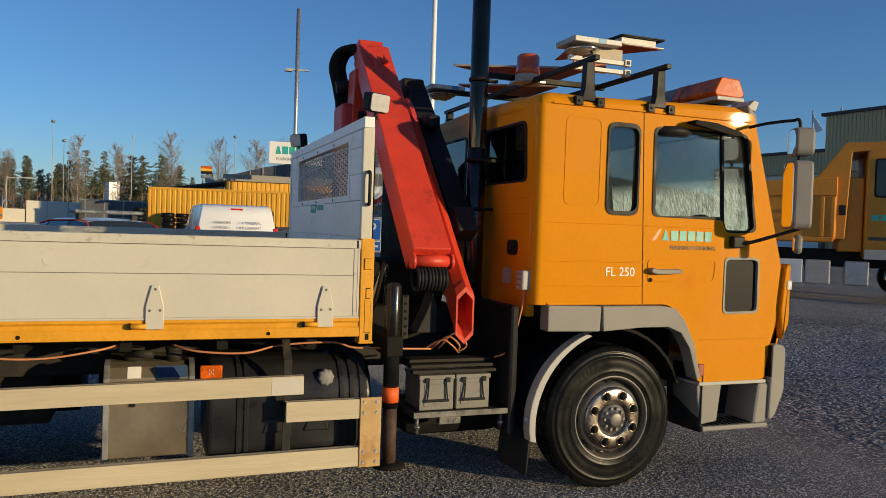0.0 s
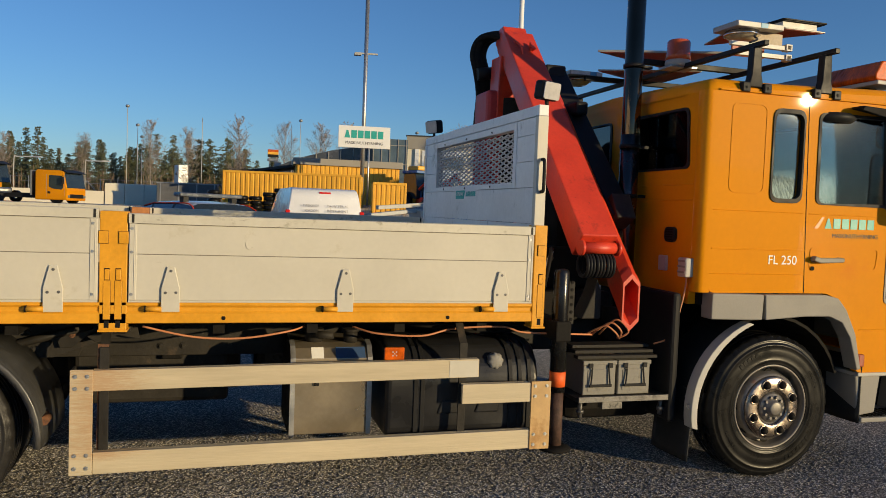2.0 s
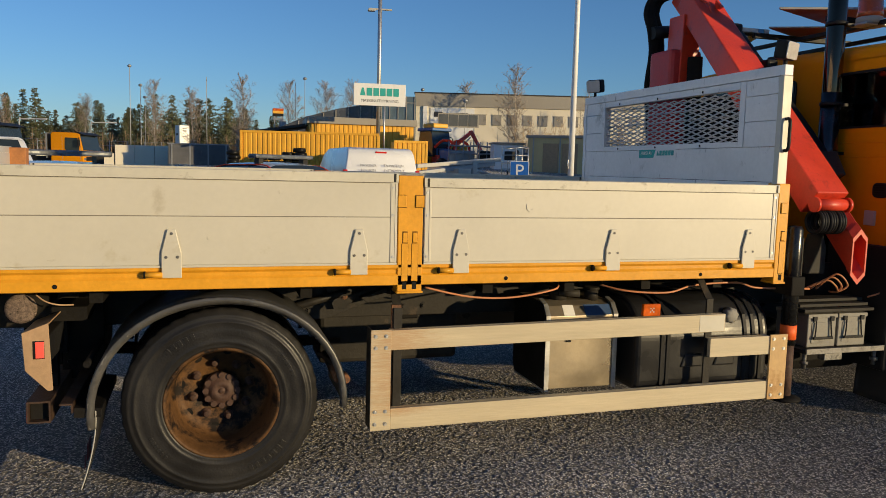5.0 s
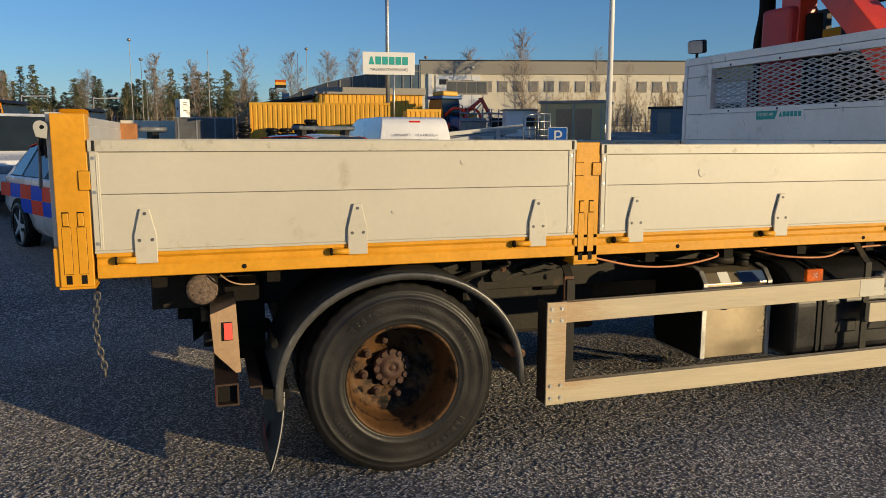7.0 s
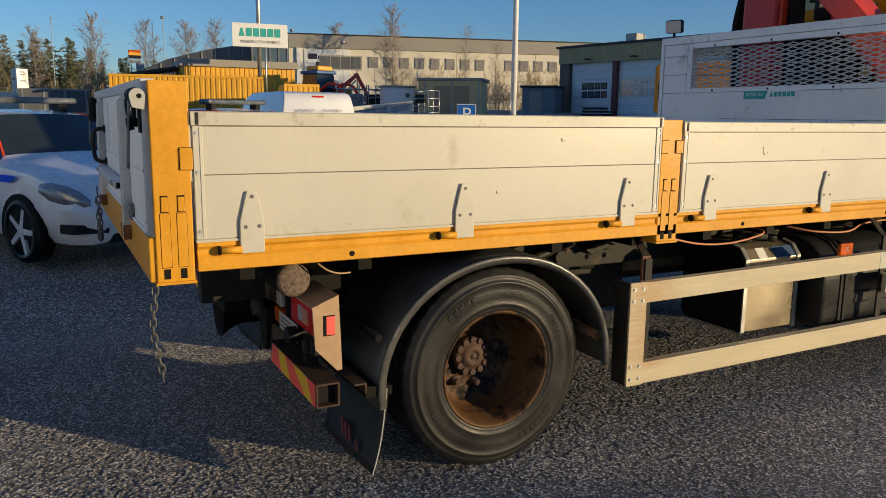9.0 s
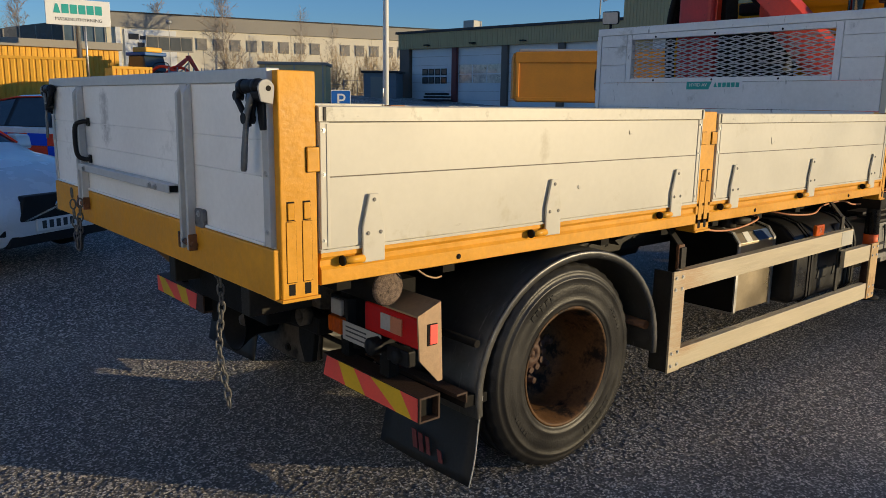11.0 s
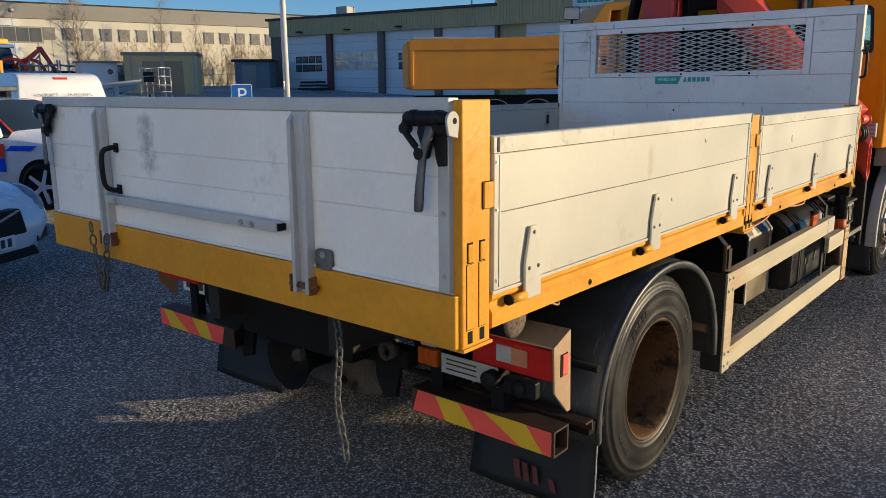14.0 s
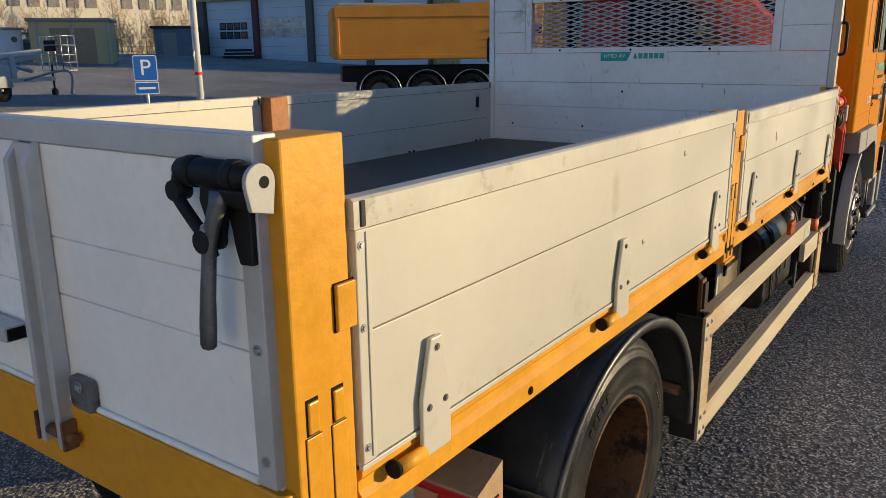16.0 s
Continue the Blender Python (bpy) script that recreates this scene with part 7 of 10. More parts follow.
# outrigger
bm = nbm()
box(bm, 4.785, 4.885, 0.05, BW - 0.05, 0.93, 1.05, 0.008)
part("outrigger_beam", bm, DARK, truck, "dark outrigger beam")
for yy in (0.11, BW - 0.11):
    bm = nbm()
    lathe(bm, [(0.047, 0.62), (0.047, 1.335), (0.043, 1.342), (0.040, 1.352), (0.028, 1.358), (0.0, 1.36)], (4.835, yy, 0), "z", 24, False)
    lg = part("outrigger_leg", bm, GLOSSBLACK, truck, "black outrigger leg with orange band")
    bm = nbm()
    cyl(bm, (4.835, yy, 0.29), (4.835, yy, 0.62), 0.041, seg=24)
    part("leg_ram", bm, HUBRUST, lg, "brown oily leg ram")
    bm = nbm()
    cyl(bm, (4.835, yy, 0.655), (4.835, yy, 0.745), 0.0485, seg=24)
    part("leg_band", bm, mat("orange_band", (0.80, 0.12, 0.015), 0.5), lg, "orange reflective band")
    bm = nbm()
    lathe(bm, [(0.10, 0.272), (0.10, 0.284), (0.05, 0.30), (0.0, 0.30)], (4.835, yy, 0), "z", 28, False)
    part("leg_foot", bm, DARK, lg)
part("perforated_bar", box(nbm(), 4.905, 4.945, 0.15, 0.17, 1.02, 1.28, 0.003), CHASSIS, truck, "drilled steel bar")
bolt_row(truck, "bar_hole", [(4.925, 0.149, 1.05 + 0.045 * k) for k in range(6)], 0.007, 0.003, DARK)
bm = nbm()
prism(bm, [(5.0, 1.05), (5.13, 1.05), (5.13, 1.22), (5.10, 1.30), (5.07, 1.20)], "y", 0.16, 0.30, 0.008)
part("valve_block", bm, CHASSIS, truck, "grey-brown finned valve block")
for k in range(4):
    bm = nbm()
    tube(bm, [(4.72, 0.30, 1.05 + 0.05 * k), (4.74, 0.14 + 0.02 * k, 1.28 + 0.03 * k), (4.80, 0.20, 1.47 - 0.02 * k), (4.86, 0.35, 1.40), (4.90, 0.5, 1.2)], 0.013, 8)
    part("hose", bm, LTGREY if k == 1 else DARK, truck)
for k in range(3):
    bm = nbm()
    tube(bm, [(5.10 + 0.05 * k, 0.30, 0.93), (5.18 + 0.04 * k, 0.20, 1.0 + 0.02 * k), (5.24 + 0.05 * k, 0.18, 0.97), (5.30, 0.22, 0.92), (5.36, 0.35, 0.90)], 0.006, 6)
    part("cable", bm, COPPER, truck, "loose orange cable")
# battery boxes on a shelf
sh = part("battery_shelf", box(nbm(), 4.97, 5.62, 0.12, 0.55, 0.548, 0.572, 0.003), CHASSIS, truck, "bent steel shelf edge")
bm = nbm()
box(bm, 4.98, 5.60, 0.10, 0.118, 0.545, 0.580, 0.003)
for xx in (5.02, 5.58):
    cyl(bm, (xx, 0.16, 0.44), (xx, 0.16, 0.55), 0.014, seg=10)
    cyl(bm, (xx, 0.16, 0.47), (xx, 0.16, 0.49), 0.026, seg=6)
box(bm, 5.16, 5.30, 0.14, 0.20, 0.49, 0.545, 0.004)
part("shelf_edge", bm, LEVER, sh, "worn steel shelf edge with bolts")
for x0 in (5.035, 5.275):
    bb = part("battery_box", box(nbm(), x0, x0 + 0.222, 0.165, 0.45, 0.575, 0.765, 0.006), BOXGREY, truck, "grey metal storage box with black handle")
    part("box_lid", box(nbm(), x0 - 0.006, x0 + 0.228, 0.158, 0.455, 0.762, 0.790, 0.005), BOXGREY, bb)
    bm = nbm()
    tube(bm, [(x0 + 0.055, 0.155, 0.755), (x0 + 0.052, 0.150, 0.70), (x0 + 0.045, 0.148, 0.640)], 0.005, 6)
    tube(bm, [(x0 + 0.168, 0.155, 0.755), (x0 + 0.171, 0.150, 0.70), (x0 + 0.178, 0.148, 0.640)], 0.005, 6)
    box(bm, x0 + 0.035, x0 + 0.188, 0.142, 0.154, 0.628, 0.645, 0.003)
    for dx in (0.03, 0.165):
        box(bm, x0 + dx, x0 + dx + 0.03, 0.150, 0.160, 0.745, 0.775, 0.003)
    part("handle", bm, BLACK, bb, "black wire handle")
    bm = nbm()
    prism(bm, rounded([(x0 + 0.03, 0.60), (x0 + 0.19, 0.60), (x0 + 0.19, 0.735), (x0 + 0.03, 0.735)], 0.01), "y", 0.161, 0.167, 0.002)
    part("box_panel", bm, BOXGREY, bb)
for k, zz in enumerate((0.805, 0.830, 0.855)):
    part("deck_slat", box(nbm(), 4.98 + 0.005 * k, 5.53, 0.14 + 0.05 * k, 0.20 + 0.08 * k, zz, zz + 0.020, 0.003), CHASSIS, truck, "grey steel deck slat")
part("under_tank", box(nbm(), 5.0, 5.7, 0.35, 0.80, 0.36, 0.56, 0.08), DARK, truck)

# ---- the yard round the truck ----
CORRY = mat("container_yellow", (0.78, 0.40, 0.035), 0.5, 0.0, 0.10, 1.2, 20, 0.1, dirt=(0.50, 0.24, 0.03), dirt_at=0.66, dirt_scale=1.0)
FACADE = mat("cream_render", (0.72, 0.66, 0.53), 0.8, 0.0, 0.05, 0.3, 8, 0.1)
FASCIA = mat("grey_fascia", (0.32, 0.295, 0.25), 0.6, 0.0, 0.06, 0.3, 8, 0.05)
OLIVE = mat("olive_sheet", (0.46, 0.38, 0.20), 0.6, 0.0, 0.08, 0.5, 10, 0.05)
DOORGREY = mat("white_sectional_door", (0.74, 0.75, 0.76), 0.5, 0.0, 0.05, 0.6, 10, 0.03)
WINDARK = mat("dark_window", (0.10, 0.10, 0.095), 0.15, 0.0, 0.2, 1.5)
WINPALE = mat("hazy_window", (0.27, 0.25, 0.22), 0.3, 0.0, 0.2, 1.5)
# bright reflection painted into the panes: pale base with dark blotches
BRIGHTPANE = mat("painted_reflection_pane", (0.62, 0.57, 0.50), 0.08, 0.0, 0.45, 2.2, 30, 0.0, dirt=(0.14, 0.12, 0.11), dirt_at=0.55, dirt_scale=3.0, coat=0.6)
ROOFDARK = mat("roof_edge", (0.03, 0.03, 0.032), 0.6)
JAMB = mat("jamb_paint", (0.14, 0.11, 0.09), 0.6)
MAROON = mat("maroon_jamb", (0.16, 0.035, 0.035), 0.6)
TIPORANGE = mat("tipper_orange", (0.72, 0.27, 0.015), 0.45, 0.0, 0.10, 1.2, 20, 0.08, dirt=(0.35, 0.15, 0.03), dirt_at=0.66, dirt_scale=1.6)
SHEETMETAL = mat("fence_steel", (0.30, 0.31, 0.32), 0.5, 0.5, 0.1)
SIGNBLUE = mat("sign_blue", (0.012, 0.13, 0.50), 0.4, 0.0, 0.04)
SIGNWHITE = mat("sign_white", (0.78, 0.78, 0.76), 0.4, 0.0, 0.03)
TRACBLUE = mat("tractor_blue", (0.02, 0.10, 0.30), 0.4, 0.0, 0.1)
BARK = mat("pine_bark", (0.16, 0.10, 0.065), 0.9, 0.0, 0.3, 4, 20, 0.3)
NEEDLE = mat("pine_needles", (0.115, 0.122, 0.060), 0.8, 0.0, 0.35, 0.8, 6, 0.0, isl=0.25)
BIRCHB = mat("birch_bark", (0.42, 0.38, 0.33), 0.8, 0.0, 0.25, 4, 20, 0.2)
TWIG = mat("bare_twig", (0.34, 0.27, 0.21), 0.85, 0.0, 0.2, 3)
SCRUB = mat("dry_scrub", (0.30, 0.20, 0.125), 0.9, 0.0, 0.3, 2)
TWIGGOLD = mat("pale_bare_twig", (0.58, 0.44, 0.27), 0.85, 0.0, 0.2, 3)


def frame_at(x, y, ang, dz=0.0):
    return Matrix.Translation((x, y, rest_z(y) + dz)) @ pose(0, 0, 0, 0, 0, ang)


def corrugated(bm, x0, x1, y, z0, z1, pitch, depth, out=-1):
    """A sheet with trapezoid ribs along x; out: the side to which the ribs stand."""
    n = max(1, round((x1 - x0) / pitch))
    p = (x1 - x0) / n
    line = []
    for k in range(n):
        for f, d in ((0.0, 0), (0.25, 0), (0.35, 1), (0.9, 1)):
            line.append((x0 + (k + f) * p, y + out * depth * d))
    line.append((x1, y))
    lo, hi = [bm.verts.new((x, yy, z0)) for x, yy in line], [bm.verts.new((x, yy, z1)) for x, yy in line]
    for i in range(len(line) - 1):
        bm.faces.new((lo[i], lo[i + 1], hi[i + 1], hi[i]))
    return bm


def container(x, y, ang, L, W, H, label, material=CORRY, name="shipping_container"):
    c = thing(name, label, "container", "yard containers", m=frame_at(x, y, ang))
    part("body", box(nbm(), 0.05, L - 0.05, 0.06, W, 0.0, H - 0.05), material, c)
    bm = corrugated(nbm(), 0.12, L - 0.12, 0.055, 0.12, H - 0.14, 0.28, 0.036)
    part("wall_sheet", bm, material, c, "corrugated yellow steel side")
    for z0, z1 in ((0.0, 0.12), (H - 0.14, H)):
        part("rail", box(nbm(), 0, L, -0.01, 0.08, z0, z1, 0.01), material, c)
    for x0 in (0.0, L - 0.12):
        part("corner_post", box(nbm(), x0, x0 + 0.12, -0.012, 0.10, 0.12, H - 0.14, 0.01), material, c)
        for zz in (0.0, H - 0.11):
            part("corner_casting", box(nbm(), x0 - 0.004, x0 + 0.13, -0.018, 0.10, zz, zz + 0.112, 0.012), material, c)
    return c


container(3.13, 43.1, -15, 8.15, 2.4, 2.42, "faded yellow corrugated shipping container on the yard")
container(10.75, 36.0, -8, 1.8, 2.4, 2.10, "short yellow corrugated container beside a pole")
container(15.2, 47.0, -10, 3.2, 2.4, 1.95, "low yellow corrugated container half hidden")
ys = thing("storage_shed", "yellow corrugated storage shed with a flat grey roof", "shed", m=frame_at(7.9, 48.6, -4))
part("body", box(nbm(), 0, 7.1, 0.06, 6, 0, 3.25), CORRY, ys)
part("wall_sheet", corrugated(nbm(), 0.05, 7.05, 0.05, 0.1, 3.2, 0.30, 0.04), CORRY, ys)
part("roof_fascia", box(nbm(), -0.2, 7.3, -0.15, 6.2, 3.25, 3.70, 0.02), FASCIA, ys, "grey roof fascia")
lr = thing("low_building", "low dark roofed building behind yellow containers", "building", m=frame_at(4.6, 52, -3))
part("wall", box(nbm(), 0, 5, 0, 5, 0, 2.5), FASCIA, lr)
bm = nbm()
prism(bm, [(-0.5, 2.55), (5.4, 3.5), (5.4, 3.7), (-0.5, 2.72)], "y", -0.4, 5.4)
part("roof", bm, ROOFDARK, lr, "dark sloping roof")

# warehouse with a glazed end
wh_ = thing("warehouse", "long cream warehouse with grey fascia and small square windows", "building", m=Matrix.Translation((1.1, -3.0, 1.64)) @ Matrix.Diagonal((1.25, 1.25, 1.25, 1)) @ Matrix.Translation((-1.1, 3.0, -1.64)) @ frame_at(16.2, 52.6, -16))
part("wall", box(nbm(), 0, 75, 0.1, 20, -0.5, 5.05), FACADE, wh_)
part("fascia", box(nbm(), -0.1, 75.1, 0.0, 20.1, 5.05, 6.0, 0.02), FASCIA, wh_, "grey roof fascia")
part("roof_edge", box(nbm(), -0.15, 75.15, -0.05, 20.1, 6.0, 6.08), ROOFDARK, wh_)
for k in range(56):
    wx = 4.6 + 1.16 * k
    if k in (9, 17, 22, 23, 31):
        continue
    wi = part("window", box(nbm(), wx, wx + 0.68, 0.04, 0.12, 3.75, 4.50), WINPALE, wh_, "small square window")
    part("window_frame", box(nbm(), wx - 0.04, wx + 0.72, 0.03, 0.10, 4.50, 4.55), FASCIA, wi)
for k in range(11):
    part("panel_joint", box(nbm(), 6.2 * (k + 1), 6.2 * (k + 1) + 0.03, 0.092, 0.11, 0, 5.05), FASCIA, wh_)
sgn = part("sign_panel", box(nbm(), 1.1, 4.4, 0.02, 0.10, 2.6, 4.95), SIGNWHITE, wh_, "white sign panel with dark plain shapes")
for x0, x1, z0, z1 in ((1.35, 2.0, 4.28, 4.66), (2.08, 2.9, 4.30, 4.55), (2.98, 3.9, 4.30, 4.60), (2.5, 3.9, 3.78, 4.08), (1.9, 2.35, 3.72, 4.10)):
    part("logo_block", box(nbm(), x0, x1, 0.0, 0.03, z0, z1, 0.01), TEXTDARK, sgn)
gz = part("glazed_end", box(nbm(), -2.6, 0.0, -0.2, 12, -0.5, 5.7), mat("facade_glass", (0.10, 0.14, 0.17), 0.12, 0.0, 0.3, 1.0), wh_, "blue-grey glazed entrance")
for k in range(5):
    part("mullion", box(nbm(), -2.6 + 0.62 * k, -2.54 + 0.62 * k, -0.26, -0.18, -0.5, 5.7), FASCIA, gz)
for k in range(4):
    part("transom", box(nbm(), -2.6, 0, -0.25, -0.19, 1.0 + 1.4 * k, 1.06 + 1.4 * k), FASCIA, gz)
part("white_column", box(nbm(), 0.55, 0.85, -0.06, 0.1, 0, 5.05), SIGNWHITE, wh_)
bm = nbm()
prism(bm, [(-10.4, 3.3), (-8.6, 4.1), (-6.0, 4.8), (-2.6, 5.4), (-2.6, -0.5), (-10.4, -0.5)], "y", 1.5, 12)
wg = part("curved_wing", bm, mat("wing_glass", (0.07, 0.075, 0.085), 0.2, 0.0, 0.3, 0.8), wh_, "dark sloping glazed wing")
for k in range(8):
    xx = -10.0 + 0.95 * k
    part("mullion", box(nbm(), xx, xx + 0.07, 1.42, 1.52, -0.5, (3.4, 3.8, 4.2, 4.45, 4.7, 4.9, 5.0, 5.1)[k]), FASCIA, wg)
db = thing("window_frame_panel", "row of grey framed windows standing on the yard", "window frames", m=frame_at(16.8, 48.4, -10) @ Matrix.Diagonal((0.88, 1, 0.97, 1)))
part("frame", box(nbm(), 0, 3.3, 0, 0.12, 3.45, 4.45), FASCIA, db)
for k in range(4):
    part("pane", box(nbm(), 0.08 + 0.80 * k, 0.80 + 0.80 * k, -0.02, 0.03, 3.54, 4.36), WINDARK, db)
for xx in (0.3, 2.9):
    part("leg", box(nbm(), xx, xx + 0.08, 0.02, 0.10, 0, 3.45), SHEETMETAL, db)

# garage row
ga = thing("garage_building", "olive sheet-clad garage building with pale roller doors", "building", m=frame_at(32.6, 42.7, -81.2))
part("wall", box(nbm(), 0, 30, 0.35, 14, -0.6, 5.0), OLIVE, ga)
part("fascia_back", box(nbm(), -0.1, 17.5, 0.0, 14, 4.05, 5.10), OLIVE, ga)
part("fascia_sheet", corrugated(nbm(), -0.1, 17.5, -0.01, 4.05, 5.10, 0.20, 0.03), OLIVE, ga, "ribbed olive fascia")
part("roof_edge", box(nbm(), -0.3, 17.5, -0.12, 14.2, 5.10, 5.26), ROOFDARK, ga)
part("high_wall", box(nbm(), 17.5, 30, -0.05, 14, 4.05, 6.9), OLIVE, ga)
part("high_sheet", corrugated(nbm(), 17.5, 30, -0.06, 4.05, 6.9, 0.20, 0.03), OLIVE, ga, "ribbed olive upper wall")
part("high_roof_edge", box(nbm(), 17.3, 30.2, -0.2, 14.2, 6.9, 7.05), ROOFDARK, ga)
part("lower_sheet", corrugated(nbm(), 17.5, 19.2, 0.30, -0.5, 4.05, 0.20, 0.03), OLIVE, ga)
for k, (u0, u1) in enumerate(((0.0, 0.9), (4.85, 5.25), (9.0, 9.45), (13.2, 13.65), (17.3, 17.5))):
    part("jamb", box(nbm(), u0, u1, 0.02, 0.40, -0.6, 4.05), MAROON if k == 1 else JAMB, ga, "maroon door jamb" if k == 1 else "dark door jamb")
for k, (u0, u1) in enumerate(((1.0, 4.85), (5.25, 9.0), (9.45, 13.2), (13.65, 17.3), (19.2, 23.0))):
    dr = part("roller_door", box(nbm(), u0, u1, 0.26, 0.36, -0.6, 4.05), DOORGREY, ga, "pale sectional door with panes")
    for j in range(7):
        part("door_line", box(nbm(), u0, u1, 0.25, 0.262, 0.02 + 0.58 * j, 0.035 + 0.58 * j), FASCIA, dr)
    if k == 1:
        for i in range(3):
            for j in range(2):
                part("pane", box(nbm(), u0 + 0.10 + 1.20 * i, u0 + 1.20 + 1.20 * i, 0.24, 0.27, 1.72 + 0.62 * j, 2.27 + 0.62 * j), BRIGHTPANE, dr)
    else:
        for i in range(4):
            for j in range(2):
                pu = u0 + 1.0 + 0.58 * i
                part("pane_frame", box(nbm(), pu, pu + 0.50, 0.235, 0.265, 1.70 + 0.56 * j, 2.14 + 0.56 * j), BLACK, dr)
                part("pane", box(nbm(), pu + 0.06, pu + 0.44, 0.230, 0.25, 1.76 + 0.56 * j, 2.08 + 0.56 * j), WINDARK, dr)
for u in (2.6, 6.6, 10.6):
    part("wall_lamp", box(nbm(), u, u + 0.35, -0.35, -0.03, 4.22, 4.30, 0.01), BLACK, ga)
gs = part("sign_board", box(nbm(), 22.1, 24.4, -0.16, -0.08, 4.42, 5.52, 0.01), SIGNWHITE, ga, "white sign board with teal shapes")
for k in range(6):
    part("logo_block", box(nbm(), 22.34 + 0.31 * k, 22.60 + 0.31 * k, -0.18, -0.15, 4.93, 5.24), TEAL, gs)
lettering("sign_text", "MASKINUTHYRNING", 0.185, Matrix.Translation((23.25, -0.18, 4.68)) @ SIDE, TEXTDARK, gs)
part("roof_vent", box(nbm(), 5.0, 5.9, 1.0, 1.9, 5.2, 5.85, 0.03), LTGREY, ga, "roof vent box")
for u in (12.5, 14.3):
    bm = nbm()
    cyl(bm, (u, 6, 5.2), (u, 6, 8.4), 0.05, seg=8)
    fp_ = part("flag_pole", bm, LTGREY, ga)
    bm = nbm()
    prism(bm, [(0, 8.3), (0.25, 7.7), (0.75, 7.0), (0.3, 6.9), (0.05, 7.1)] if u > 13 else [(0, 8.2), (0.7, 7.2), (0.2, 7.0)], "y", 5.98, 6.02)
    me = finish(bm, "flag")
    me.transform(Matrix.Translation((u, 0, 0)))
    part("flag", me, AMBER if u > 13 else SIGNWHITE, fp_, "limp orange flag" if u > 13 else "limp white flag")
pal = thing("pallet_heap", "heap of dark pallets before a garage door", "pallets", m=frame_at(31.6, 38.6, -81, 0.62))
for k in range(3):
    part("pallet", box(nbm(), 0.1 * k, 1.9 - 0.15 * k, -0.2, 0.7, 0.20 * k, 0.2 * k + 0.14, 0.02), CHASSIS, pal)

# pylon sign, poles, parking sign
py = thing("pylon_sign", "white sign board with teal shapes on a tall steel pole", "sign", m=frame_at(11.7, 44.2, -6))
sb_ = part("board", box(nbm(), -1.63, 1.63, -0.10, 0.02, 4.25, 5.62, 0.015), SIGNWHITE, py)
for k in range(6):
    bm = nbm()
    x0 = -1.25 + 0.42 * k
    prism(bm, [(x0, 4.86), (x0 + 0.35, 4.86), (x0 + 0.23, 5.34), (x0 + 0.12, 5.34)] if k == 0 else [(x0, 4.86), (x0 + 0.35, 4.86), (x0 + 0.35, 5.34), (x0, 5.34)], "y", -0.115, -0.10)
    part("logo_block", bm, TEAL, sb_)
lettering("sign_text", "MASKINUTHYRNING", 0.255, at(0, -0.108, 4.55, SIDE), TEXTDARK, sb_)
for xx, r in ((-0.05, 0.13), (0.33, 0.06)):
    bm = nbm()
    cyl(bm, (xx, 0.12, -0.2), (xx, 0.12, 14.0 if r > 0.1 else 5.6), r, seg=14)
    part("pole", bm, STEEL, py, "grey steel pole")
bm = nbm()
box(bm, -0.75, 0.70, 0.05, 0.2, 10.15, 10.25, 0.02)
box(bm, -0.80, -0.35, -0.1, 0.3, 10.05, 10.18, 0.03)
part("lamp_arm", bm, LTGREY, py, "twin lamp arm")
fp = thing("flag_pole", "white metal flagpole with a red band", "flagpole", m=frame_at(9.37, 12.35, 0))
bm = nbm()
cyl(bm, (0, 0, -0.2), (0, 0, 9.5), 0.075, 0.045, seg=18)
part("pole", bm, SIGNWHITE, fp)
bm = nbm()
cyl(bm, (0, 0, 1.20), (0, 0, 1.26), 0.076, seg=18)
part("band", bm, POLICERED, fp, "small red band")
bm = nbm()
tube(bm, [(-0.075, -0.02, 1.45), (-0.10, -0.03, 1.55), (-0.085, -0.02, 1.66)], 0.014)
part("rope_cleat", bm, STEEL, fp)
ps = thing("parking_sign", "blue parking sign with a white letter on a post", "sign", m=frame_at(7.97, 12.05, -28, -0.03))
bm = nbm()
cyl(bm, (0, 0.03, -0.1), (0, 0.03, 1.62), 0.028, seg=12)
part("post", bm, STEEL, ps)
bm = nbm()
prism(bm, rrect(0.42, 0.46, 0.03, 3, 0, 1.40), "y", -0.006, 0.004)
p1 = part("plate_rim", bm, SIGNWHITE, ps)
bm = nbm()
prism(bm, rrect(0.39, 0.43, 0.025, 3, 0, 1.40), "y", -0.010, -0.005)
part("plate", bm, SIGNBLUE, ps, "blue plate")
lettering("sign_letter", "P", 0.40, at(0.0, -0.012, 1.40, SIDE), SIGNWHITE, ps)
bm = nbm()
prism(bm, rrect(0.42, 0.22, 0.02, 3, 0, 1.04), "y", -0.006, 0.004)
part("plate_rim", bm, SIGNWHITE, ps)
bm = nbm()
prism(bm, rrect(0.39, 0.19, 0.018, 3, 0, 1.04), "y", -0.010, -0.005)
part("plate", bm, SIGNBLUE, ps)
part("print_bar", box(nbm(), -0.15, 0.15, -0.012, -0.009, 1.02, 1.06), SIGNWHITE, ps)

# white van, seen from behind
vn = thing("delivery_van", "white delivery van with small print on rear doors", "van", m=frame_at(5.30, 14.0, 92) @ Matrix.Diagonal((1.04, 1.04, 1.05, 1)))
prof = [(0.02, 0.35), (-0.02, 0.55), (0.0, 1.05), (0.10, 1.55), (0.20, 1.66), (0.40, 1.70), (2.6, 1.70), (3.1, 1.58), (3.6, 1.12), (4.2, 0.95), (4.35, 0.6), (4.3, 0.3)]
prism(bm := nbm(), rounded(prof, 0.12, 4), "y", -0.88, 0.88, 0.035, 3)
for v in bm.verts:
    if v.co.z > 0.95:
        v.co.y *= 1 - 0.20 * (v.co.z - 0.95)
soften(part("body", bm, WHITE, vn))
